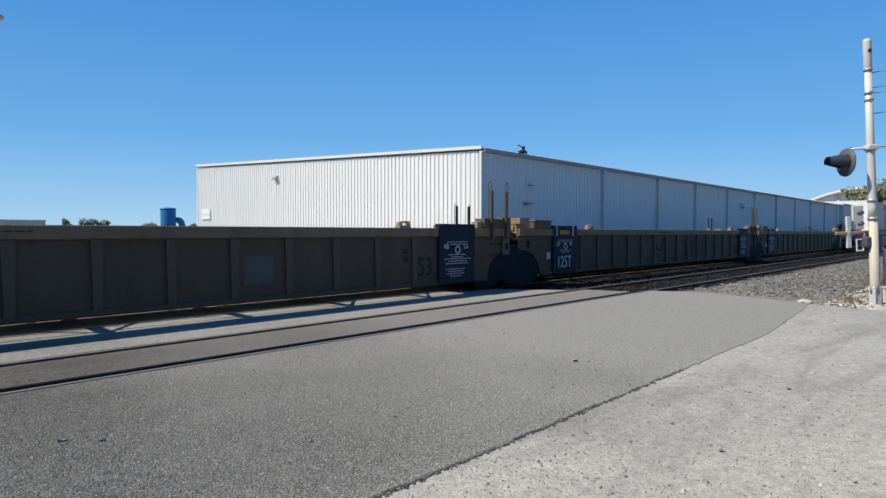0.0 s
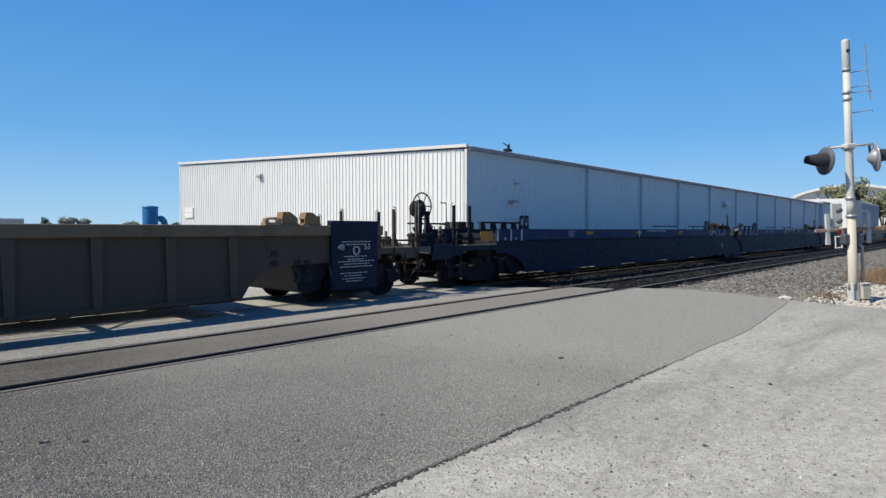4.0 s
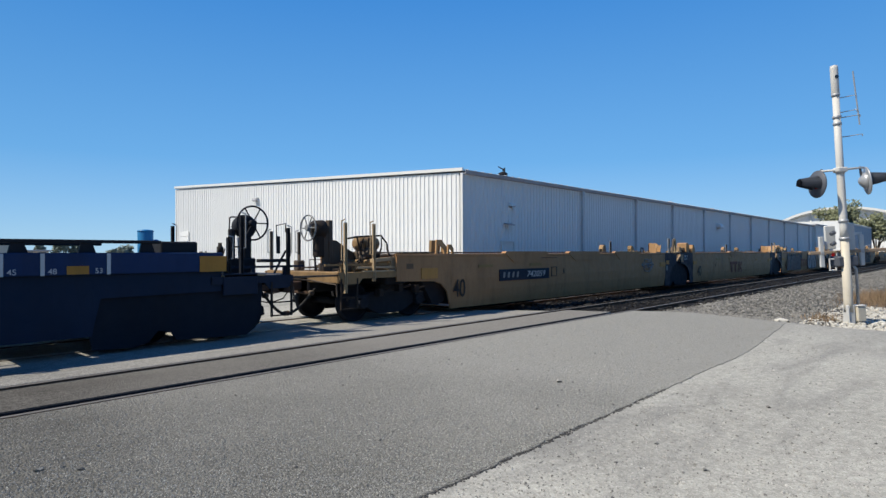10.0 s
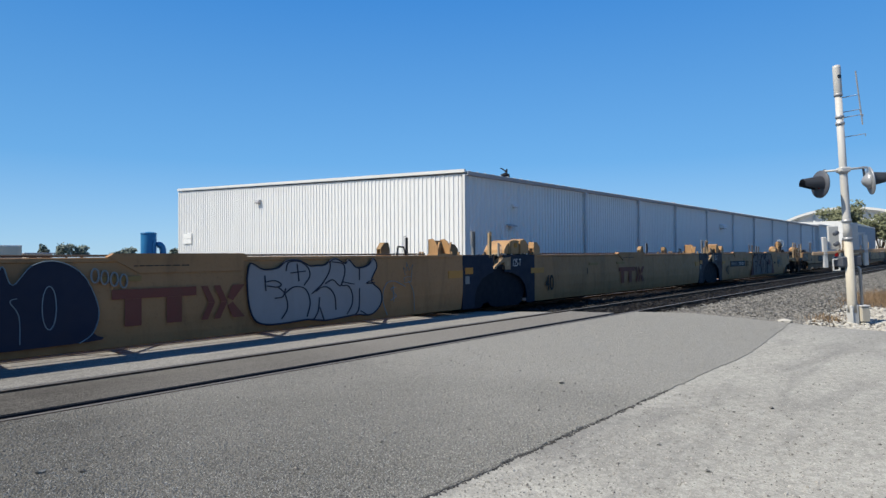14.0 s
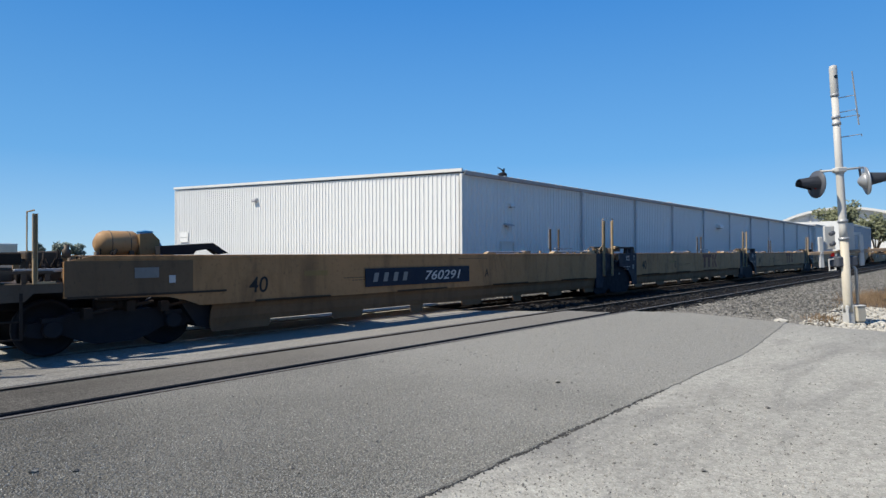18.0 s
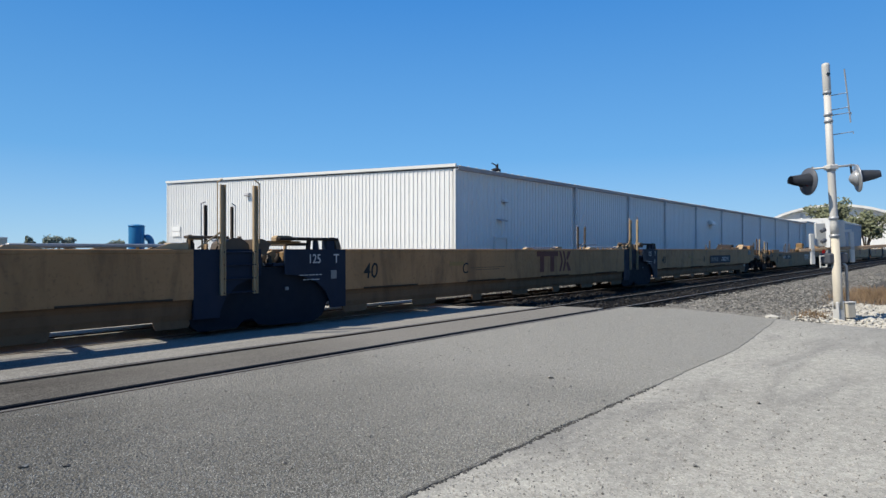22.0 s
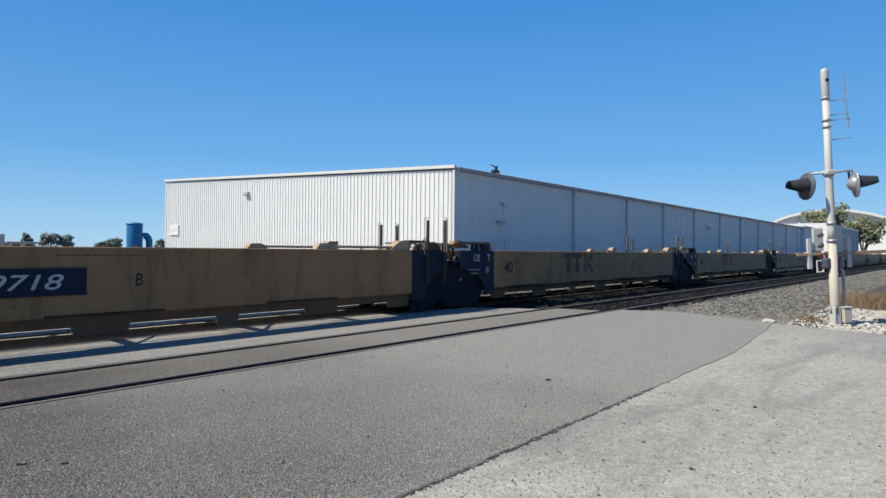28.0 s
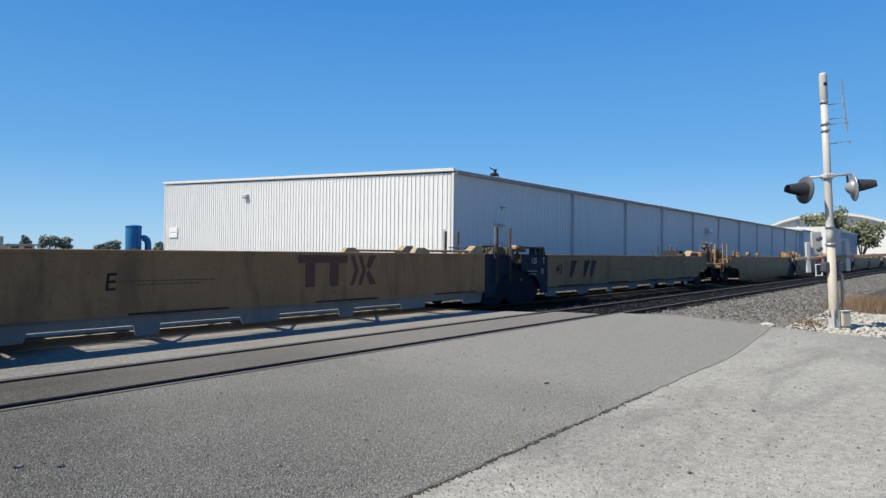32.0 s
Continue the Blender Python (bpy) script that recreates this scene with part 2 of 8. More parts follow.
def ground_mat(name, stops, agg, relief, patch, patch_col, bump_h, spread, toned=None, specks=0.0):
    """Worn road surface: stones in binder, broad patches, stains, pits and pale specks."""
    m, n, l, b = node_mat(name, 0.92)
    b.inputs["Specular IOR Level"].default_value = 0.12
    tc = n.new("ShaderNodeTexCoord").outputs["Object"]
    vor = n.new("ShaderNodeTexVoronoi")
    vor.inputs["Scale"].default_value = agg
    l.new(tc, vor.inputs["Vector"])
    broad = ramp(n, l, noise_tex(n, l, 0.35, 6, 0.62), stops)
    lo, hi = 0.5 - spread, 0.5 + spread
    grain = ramp(n, l, vor.outputs["Color"], [(0.15, (lo,) * 3), (0.5, (0.5,) * 3), (0.9, (hi,) * 3)])
    base = mix(n, l, 1.0, broad, grain, "OVERLAY")
    mid = ramp(n, l, noise_tex(n, l, 9, 6, 0.72), [(0.36, (0.40, 0.40, 0.40)), (0.64, (0.60, 0.60, 0.60))])
    base = mix(n, l, 0.8, base, mid, "OVERLAY")
    st = ramp(n, l, noise_tex(n, l, patch, 7, 0.68, stretch=(0.4, 1.7, 1), dist=0.5), [(0.50, (0, 0, 0)), (0.72, (0.75, 0.75, 0.75))])
    base = mix(n, l, st, base, patch_col)
    smooth = None
    # blends towards a second colour along x and y, broken up by noise
    if toned:
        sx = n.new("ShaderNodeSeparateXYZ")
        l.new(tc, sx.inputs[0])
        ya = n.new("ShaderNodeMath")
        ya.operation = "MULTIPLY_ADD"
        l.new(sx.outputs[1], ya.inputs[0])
        ya.inputs[1].default_value = toned[4]
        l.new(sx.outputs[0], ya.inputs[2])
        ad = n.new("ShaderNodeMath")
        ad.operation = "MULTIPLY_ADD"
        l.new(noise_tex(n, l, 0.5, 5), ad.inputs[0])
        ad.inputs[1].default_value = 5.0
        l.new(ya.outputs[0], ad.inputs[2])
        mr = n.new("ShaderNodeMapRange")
        mr.inputs["From Min"].default_value, mr.inputs["From Max"].default_value = toned[0] + 2.5, toned[1] + 2.5
        mr.inputs["To Max"].default_value = toned[2]
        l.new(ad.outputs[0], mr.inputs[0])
        base = mix(n, l, mr.outputs[0], base, toned[3])
    # dark gaps round the stones, sparse pits, pale chips
    gap = ramp(n, l, vor.outputs["Distance"], [(0.30, (1, 1, 1)), (0.72, (1 - relief,) * 3)])
    base = mix(n, l, 1.0, base, gap, "MULTIPLY")
    pit = ramp(n, l, noise_tex(n, l, agg * 0.45, 2, 0.5), [(0.25, (0.45, 0.45, 0.45)), (0.32, (1, 1, 1))])
    base = mix(n, l, 0.8, base, pit, "MULTIPLY")
    if specks:
        chip = ramp(n, l, noise_tex(n, l, agg * 0.6, 1, 0.4), [(0.735, (0, 0, 0)), (0.775, (specks,) * 3)])
        base = mix(n, l, chip, base, (0.62, 0.60, 0.55))
    l.new(base, b.inputs["Base Color"])
    h = n.new("ShaderNodeMath")
    h.operation = "MULTIPLY_ADD"
    l.new(vor.outputs["Distance"], h.inputs[0])
    h.inputs[1].default_value = -1.0
    l.new(noise_tex(n, l, agg * 0.3, 4, 0.6), h.inputs[2])
    bump(n, l, b, h.outputs[0], 0.8, bump_h)
    return m


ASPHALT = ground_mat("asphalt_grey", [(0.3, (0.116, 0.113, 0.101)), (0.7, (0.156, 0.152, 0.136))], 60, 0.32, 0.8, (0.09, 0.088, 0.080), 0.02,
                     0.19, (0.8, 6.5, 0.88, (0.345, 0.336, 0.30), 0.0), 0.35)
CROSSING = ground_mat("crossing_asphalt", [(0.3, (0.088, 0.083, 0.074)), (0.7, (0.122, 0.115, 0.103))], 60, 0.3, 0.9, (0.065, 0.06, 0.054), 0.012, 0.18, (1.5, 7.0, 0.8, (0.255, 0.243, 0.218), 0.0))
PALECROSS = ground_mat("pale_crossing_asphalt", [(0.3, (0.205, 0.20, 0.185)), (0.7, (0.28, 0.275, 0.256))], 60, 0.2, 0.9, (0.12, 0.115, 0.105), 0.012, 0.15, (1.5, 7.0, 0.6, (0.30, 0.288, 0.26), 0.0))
PAVE = ground_mat("old_pale_pavement", [(0.3, (0.28, 0.272, 0.240)), (0.7, (0.385, 0.376, 0.332))], 70, 0.11, 0.8, (0.15, 0.148, 0.142), 0.007, 0.09, (8.0, 15.5, 0.62, (0.175, 0.175, 0.172), -1.2), 0.5)
DIRT = ground_mat("dry_ground", [(0.3, (0.27, 0.25, 0.21)), (0.7, (0.38, 0.355, 0.305))], 22, 0.3, 0.3, (0.17, 0.15, 0.12), 0.02, 0.2)
BALLASTM = ground_mat("ballast_bed", [(0.3, (0.10, 0.095, 0.083)), (0.7, (0.17, 0.16, 0.14))], 16, 0.6, 0.5, (0.11, 0.10, 0.09), 0.05, 0.35)


def stone_mat(name, cols):
    m, n, l, b = node_mat(name, 0.85)
    g = n.new("ShaderNodeNewGeometry").outputs["Random Per Island"]
    o = n.new("ShaderNodeObjectInfo").outputs["Random"]
    a = n.new("ShaderNodeMath")
    a.operation = "ADD"
    l.new(g, a.inputs[0])
    l.new(o, a.inputs[1])
    f = n.new("ShaderNodeMath")
    f.operation = "FRACT"
    l.new(a.outputs[0], f.inputs[0])
    base = ramp(n, l, f.outputs[0], [(i / (len(cols) - 1), c) for i, c in enumerate(cols)])
    l.new(mix(n, l, 0.5, base, ramp(n, l, noise_tex(n, l, 30, 4), [(0.3, (0.3, 0.3, 0.3)), (0.7, (0.7, 0.7, 0.7))]), "OVERLAY"), b.inputs["Base Color"])
    bump(n, l, b, noise_tex(n, l, 60, 3), 0.3, 0.01)
    return m


# oil-stained bed, made darker still to carry the train's shade
OILY_SHADED = ground_mat("oily_shaded_ballast", [(0.3, (0.008, 0.007, 0.007)), (0.7, (0.014, 0.012, 0.011))], 18, 0.6, 0.6, (0.012, 0.011, 0.010), 0.04, 0.3)
LOT = ground_mat("dark_lot", [(0.3, (0.05, 0.05, 0.05)), (0.7, (0.075, 0.073, 0.07))], 20, 0.3, 0.1, (0.04, 0.04, 0.04), 0.01, 0.15)
STONE = stone_mat("ballast_stone", [(0.08, 0.078, 0.072), (0.14, 0.136, 0.124), (0.21, 0.203, 0.18), (0.115, 0.108, 0.098), (0.28, 0.27, 0.238)])
# its stones, with the same shade in their colour
OILSTONE_SHADED = stone_mat("oily_shaded_stone", [(0.006, 0.0055, 0.0055), (0.009, 0.008, 0.0075), (0.014, 0.0125, 0.011), (0.008, 0.0075, 0.007)])
AGGREG = stone_mat("asphalt_stone", [(0.14, 0.139, 0.124), (0.24, 0.237, 0.212), (0.34, 0.333, 0.298), (0.195, 0.192, 0.172), (0.46, 0.45, 0.405)])
CHIPS = stone_mat("pavement_stone", [(0.14, 0.13, 0.115), (0.36, 0.345, 0.31), (0.46, 0.44, 0.40), (0.30, 0.285, 0.255), (0.09, 0.085, 0.08), (0.42, 0.40, 0.36)])
CRUMB = stone_mat("seam_crumb", [(0.03, 0.029, 0.028), (0.06, 0.058, 0.054), (0.10, 0.096, 0.09)])
RUBBLE = stone_mat("limestone_rubble", [(0.36, 0.34, 0.29), (0.46, 0.44, 0.385), (0.30, 0.28, 0.235), (0.50, 0.48, 0.425)])
# greens of both far tree sets lightened and greyed: haze is in the colour
LEAF = stone_mat("leaf_hazy_green", [(0.10, 0.115, 0.06), (0.14, 0.155, 0.085), (0.18, 0.19, 0.11), (0.12, 0.135, 0.07)])
LEAFFAR = stone_mat("leaf_far_hazy_green", [(0.15, 0.18, 0.14), (0.19, 0.22, 0.17), (0.22, 0.25, 0.20)])
DRYGRASS = stone_mat("dry_grass", [(0.20, 0.13, 0.075), (0.26, 0.18, 0.10), (0.16, 0.10, 0.06)])
BARK = paint("bark", (0.10, 0.075, 0.055), (0.04, 0.03, 0.02), 0.5, 0.9)

# ---------------------------------------------------------------- mesh helpers


def box(bm, x0, x1, y0, y1, z0, z1, bev=0.0):
    vs = [bm.verts.new(p) for p in ((x0, y0, z0), (x1, y0, z0), (x1, y1, z0), (x0, y1, z0), (x0, y0, z1), (x1, y0, z1), (x1, y1, z1), (x0, y1, z1))]
    fs = [bm.faces.new([vs[i] for i in q]) for q in ((3, 2, 1, 0), (4, 5, 6, 7), (0, 1, 5, 4), (1, 2, 6, 5), (2, 3, 7, 6), (3, 0, 4, 7))]
    if bev:
        es = list({e for f in fs for e in f.edges})
        bmesh.ops.bevel(bm, geom=es, offset=bev, segments=1, affect="EDGES", profile=0.5)
    return bm


def rod(bm, p, q, r, k=8, r2=None):
    p, q = Vector(p), Vector(q)
    r2 = r if r2 is None else r2
    z = (q - p).normalized()
    x = z.orthogonal().normalized()
    y = z.cross(x)
    a = [bm.verts.new(p + (x * math.cos(2 * math.pi * i / k) + y * math.sin(2 * math.pi * i / k)) * r) for i in range(k)]
    c = [bm.verts.new(q + (x * math.cos(2 * math.pi * i / k) + y * math.sin(2 * math.pi * i / k)) * r2) for i in range(k)]
    for i in range(k):
        f = bm.faces.new((a[i], a[(i + 1) % k], c[(i + 1) % k], c[i]))
        f.smooth = k > 6
    bm.faces.new(a[::-1])
    bm.faces.new(c)
    return bm


def pipe(bm, pts, r, k=6):
    """One swept tube through the points; it closes on itself where the ends meet."""
    P = [Vector(p) for p in pts]
    closed = (P[0] - P[-1]).length < 1e-5
    if closed:
        P = P[:-1]
    N = len(P)
    rings, x = [], None
    for i, p in enumerate(P):
        a = P[(i - 1) % N] if closed or i else p
        c = P[(i + 1) % N] if closed or i < N - 1 else p
        u, w = (p - a), (c - p)
        t = (u.normalized() if u.length else Vector()) + (w.normalized() if w.length else Vector())
        t = t.normalized() if t.length > 1e-4 else w.normalized()
        x = t.orthogonal() if x is None else x - t * x.dot(t)
        x = x.normalized() if x.length > 1e-5 else t.orthogonal().normalized()
        y = t.cross(x)
        rings.append([bm.verts.new(p + (x * math.cos(2 * math.pi * j / k) + y * math.sin(2 * math.pi * j / k)) * r) for j in range(k)])
    pairs = list(zip(rings, rings[1:])) + ([(rings[-1], rings[0])] if closed else [])
    for a, c in pairs:
        for j in range(k):
            bm.faces.new((a[j], a[(j + 1) % k], c[(j + 1) % k], c[j])).smooth = k > 6
    if not closed:
        bm.faces.new(rings[0][::-1])
        bm.faces.new(rings[-1])
    return bm


def prism_xz(bm, prof, y0, y1):
    """A plate cut to an outline in x and z, from y0 to y1."""
    a = [bm.verts.new((x, y0, z)) for x, z in prof]
    c = [bm.verts.new((x, y1, z)) for x, z in prof]
    k = len(prof)
    for i in range(k):
        bm.faces.new((a[i], a[(i + 1) % k], c[(i + 1) % k], c[i]))
    f1, f2 = bm.faces.new(a[::-1]), bm.faces.new(c)
    f1.normal_update()
    f2.normal_update()
    bmesh.ops.triangulate(bm, faces=[f1, f2])
    bmesh.ops.recalc_face_normals(bm, faces=bm.faces)
    return bm


def prism_yz(bm, prof, x0, x1, smooth=False):
    """A bar with an outline in y and z, from x0 to x1."""
    a = [bm.verts.new((x0, y, z)) for y, z in prof]
    c = [bm.verts.new((x1, y, z)) for y, z in prof]
    k = len(prof)
    for i in range(k):
        f = bm.faces.new((a[i], a[(i + 1) % k], c[(i + 1) % k], c[i]))
        f.smooth = smooth
    f1, f2 = bm.faces.new(a[::-1]), bm.faces.new(c)
    f1.normal_update()
    f2.normal_update()
    bmesh.ops.triangulate(bm, faces=[f1, f2])
    bmesh.ops.recalc_face_normals(bm, faces=bm.faces)
    return bm


def lathe(bm, prof, axis="z", k=20, at=(0, 0, 0)):
    """A turned body from (radius, height) pairs."""
    rings = []
    for r, h in prof:
        ring = []
        for i in range(k):
            c, s = r * math.cos(2 * math.pi * i / k), r * math.sin(2 * math.pi * i / k)
            p = (c, s, h) if axis == "z" else ((c, h, s) if axis == "y" else (h, c, s))
            ring.append(bm.verts.new(Vector(p) + Vector(at)))
        rings.append(ring)
    for a, c in zip(rings, rings[1:]):
        for i in range(k):
            f = bm.faces.new((a[i], a[(i + 1) % k], c[(i + 1) % k], c[i]))
            f.smooth = True
    bm.faces.new(rings[0][::-1])
    bm.faces.new(rings[-1])
    bmesh.ops.recalc_face_normals(bm, faces=bm.faces)
    return bm


def ring(bm, centre, radius, r, normal="y", k=20):
    pts = []
    for i in range(k + 1):
        a = 2 * math.pi * i / k
        c, s = radius * math.cos(a), radius * math.sin(a)
        d = {"y": (c, 0, s), "x": (0, c, s), "z": (c, s, 0)}[normal]
        pts.append(Vector(centre) + Vector(d))
    return pipe(bm, pts, r, 5)


def mesh_of(name, bm, mat):
    me = bpy.data.meshes.new(name)
    bm.to_mesh(me)
    bm.free()
    me.materials.append(mat)
    return me


def part(name, bm, mat, parent=None, label="", at=None):
    me = bm if isinstance(bm, bpy.types.Mesh) else mesh_of(name, bm, mat)
    ob = new(name, me)
    if parent is not None:
        ob.parent = parent
    if at is not None:
        ob.matrix_basis = at
    if label:
        tagged(ob, label)
    return ob


def thing(name, at, label, category, group="", kind=""):
    ob = new(name)
    ob.empty_display_size = 0.2
    ob.matrix_basis = at
    return tagged(ob, label, category, group, kind)


CACHE = {}


def shared(key, make, mat):
    if key not in CACHE:
        bm = bmesh.new()
        make(bm)
        CACHE[key] = mesh_of(key[0], bm, mat)
    return CACHE[key]


def text_mesh(words, size, mat, slant=0.0, wide=1.0):
    key = ("lettering", words, size, mat.name, slant, wide)
    if key not in CACHE:
        cu = bpy.data.curves.new("lettering", "FONT")
        cu.body, cu.size, cu.extrude, cu.shear, cu.offset = words, size, 0.002, slant, size * 0.006
        ob = bpy.data.objects.new("lettering", cu)
        me = bpy.data.meshes.new_from_object(ob)
        me.transform(Matrix.Diagonal((wide, 1, 1, 1)))
        me.materials.clear()
        me.materials.append(mat)
        bpy.data.objects.remove(ob)
        CACHE[key] = me
    return CACHE[key]

# ---------------------------------------------------------------- ground
RNG = random.Random(5)
TRACK_NEAR, TRACK_FAR, GAUGE = 7.405, 11.0, 1.49
bm = bmesh.new()
vs = [bm.verts.new(p) for p in ((-1500, -1500, -0.2), (2500, -1500, -0.2), (2500, 2500, -0.2), (-1500, 2500, -0.2))]
bm.faces.new(vs)
tagged(part("ground", bm, DIRT), "dry pale dirt and gravel ground", "ground", kind="structure")


def slab(name, outline, z0, z1, mat, label, category):
    """A paved slab with an outline in x and y."""
    bm = bmesh.new()
    a = [bm.verts.new((x, y, z1)) for x, y in outline]
    c = [bm.verts.new((x, y, z0)) for x, y in outline]
    top = bm.faces.new(a)
    k = len(a)
    for i in range(k):
        bm.faces.new((a[i], c[i], c[(i + 1) % k], a[(i + 1) % k]))
    top.normal_update()
    bmesh.ops.triangulate(bm, faces=[top])
    bmesh.ops.recalc_face_normals(bm, faces=bm.faces)
    return tagged(part(name, bm, mat), label, category, kind="structure")


def ragged(p, q, step, amp, rng=RNG):
    """A broken edge from p to q, without its end."""
    p, q = Vector(p), Vector(q)
    k = max(2, int((q - p).length / step))
    side = Vector((-(q - p).y, (q - p).x)).normalized()
    slow = [rng.uniform(-1, 1) for _ in range(k // 5 + 3)]
    out = []
    for i in range(k):
        s = i / 5
        w = slow[int(s)] * (1 - s % 1) + slow[int(s) + 1] * (s % 1)
        out.append(tuple(p.lerp(q, i / k) + side * (amp * (0.6 * w + 0.5 * rng.uniform(-1, 1)) if i else 0)))
    return out


edge = ragged((-12, 2.50), (9.6, 2.56), 0.045, 0.026) + ragged((9.6, 2.56), (14.25, 3.02), 0.05, 0.022)
near_side = edge + ragged((14.25, 3.02), (15.0, 5.3), 0.12, 0.09) + ragged((15.0, 5.3), (14.6, 6.585), 0.12, 0.08) + [(14.6, 6.585), (-12, 6.585)]
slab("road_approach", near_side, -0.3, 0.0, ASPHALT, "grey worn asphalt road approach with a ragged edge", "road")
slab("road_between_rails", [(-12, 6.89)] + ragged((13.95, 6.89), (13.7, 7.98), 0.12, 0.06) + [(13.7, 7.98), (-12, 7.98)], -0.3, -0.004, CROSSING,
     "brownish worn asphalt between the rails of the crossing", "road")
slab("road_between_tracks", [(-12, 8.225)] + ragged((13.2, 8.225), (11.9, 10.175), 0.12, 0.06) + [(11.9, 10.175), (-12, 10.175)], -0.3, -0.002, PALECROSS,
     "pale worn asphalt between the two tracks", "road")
slab("road_inside_far_track", [(-12, 10.42), (12.2, 10.42), (12.2, 11.58), (-12, 11.58)], -0.3, -0.006, PAVE, "worn asphalt inside the far track", "road")
slab("road_beyond", [(-12, 11.825), (13.0, 11.825), (13.6, 13.4), (19, 13.6), (19, 60), (-12, 60)], -0.3, -0.003, PAVE, "pale worn pavement beyond the tracks", "road")
# added dark strip, hidden by the train, cuts bounced light on the long wall
slab("yard_pavement", [(19.05, 13.9), (130, 13.9), (130, 18.4), (19.05, 18.4)], -0.3, -0.05, LOT, "unseen dark strip added to cut bounced light on the warehouse wall", "pavement")
slab("pavement", [(-30, -30), (13.4, -30), (13.55, 1.0)] + ragged((13.72, 1.1), (14.25, 3.02), 0.12, 0.06) + [(14.25, 3.03), (9.6, 2.75), (-30, 2.75)],
     -0.3, -0.007, PAVE, "pale old pavement with stones showing through and dark stains", "pavement")

# ballast bed on both sides of the crossing: an uneven mound along the tracks
PROFILE = [(0.6, -0.17), (2.3, -0.13), (4.0, -0.10), (5.4, -0.08), (6.1, -0.10), (8.7, -0.11), (9.3, -0.13), (10.0, -0.11), (12.1, -0.11), (13.2, -0.16), (15.2, -0.21)]


def bed_z(y):
    for (a, za), (c, zc) in zip(PROFILE, PROFILE[1:]):
        if a <= y <= c:
            return za + (zc - za) * (y - a) / (c - a)
    return -0.21


bm = bmesh.new()
rows_ = []
xs = [12.0 + 0.35 * i for i in range(110)] + [51 + 5.0 * i for i in range(50)]
ys = [0.6 + 0.35 * i for i in range(42)]
for x in xs:
    rows_.append([bm.verts.new((x, y, bed_z(y) + 0.035 * noise.noise((x * 1.3, y * 1.3, 0)) - (0.06 if x < 14.6 and y < 3.2 else 0))) for y in ys])
for a, c in zip(rows_, rows_[1:]):
    for i in range(len(ys) - 1):
        bm.faces.new((a[i], c[i], c[i + 1], a[i + 1])).smooth = True
tagged(part("ballast_bed", bm, BALLASTM), "grey crushed stone ballast bed along the tracks", "ballast", kind="structure")


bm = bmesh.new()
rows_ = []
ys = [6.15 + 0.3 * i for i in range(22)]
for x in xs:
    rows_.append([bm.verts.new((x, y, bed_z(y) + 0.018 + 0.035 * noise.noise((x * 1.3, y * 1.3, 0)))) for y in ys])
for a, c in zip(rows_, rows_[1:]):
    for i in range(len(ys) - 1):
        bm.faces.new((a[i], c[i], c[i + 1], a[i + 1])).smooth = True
tagged(part("track_bed", bm, OILY_SHADED), "oil-stained ballast between the rails, train's shade in its dark colour", "ballast", kind="structure")


def stone_data(rng, size):
    v = []
    for sx, sy, sz in ((1, 0, 0), (-1, 0, 0), (0, 1, 0), (0, -1, 0), (0, 0, 1), (0, 0, -1), (.6, .6, .5), (-.6, -.5, .6)):
        v.append((sx * size * rng.uniform(.6, 1.2), sy * size * rng.uniform(.6, 1.2), sz * size * rng.uniform(.45, .9)))
    f = [(0, 2, 6), (2, 4, 6), (4, 0, 6), (2, 1, 4), (1, 3, 7), (3, 4, 7), (4, 1, 7), (3, 0, 4), (2, 0, 5), (1, 2, 5), (3, 1, 5), (0, 3, 5)]
    return v, f


def scatter(name, mat, count, where, size, label, category, seed):
    """Loose stones joined into one mesh."""
    rng = random.Random(seed)
    V, F = [], []
    for _ in range(count):
        x, y, z = where(rng)
        s = rng.uniform(*size) * (1 + 0.5 * rng.random() ** 3)
        v, f = stone_data(rng, s)
        c, d = math.cos(rng.random() * 6.3), math.sin(rng.random() * 6.3)
        o = len(V)
        V += [(x + p[0] * c - p[1] * d, y + p[0] * d + p[1] * c, z + p[2]) for p in v]
        F += [tuple(o + i for i in q) for q in f]
    me = bpy.data.meshes.new(name)
    me.from_pydata(V, [], F)
    me.materials.append(mat)
    return tagged(new(name, me), label, category, kind="stuff")


def on_bed(rng):
    x = 14.4 + 60 * rng.random() ** 1.8
    y = rng.uniform(3.0, 6.4) if rng.random() < 0.86 else rng.uniform(12.6, 14.5)
    if x < 15.1 and y < 6.6:
        x += 0.7
    return x, y, bed_z(y) + 0.01


def in_bed(rng):
    x, y = 14.0 + 55 * rng.random() ** 1.8, rng.uniform(6.2, 12.6)
    return x, y, bed_z(y) + 0.035


scatter("oily_stones", OILSTONE_SHADED, 6000, in_bed, (0.022, 0.05), "oil-stained ballast stones between the rails, train's shade in their dark colour", "ballast", 13)
scatter("ballast_stones", STONE, 24000, on_bed, (0.016, 0.036), "grey and brown crushed ballast stones", "ballast", 11)


def on_road(rng):
    y = rng.uniform(0.4, 6.3)
    return rng.uniform(0.3, 13), y, (0.003 if y > 2.6 else -0.005)


scatter("road_grit", STONE, 1500, on_road, (0.004, 0.013), "small loose stones lying on the road", "grit", 12)


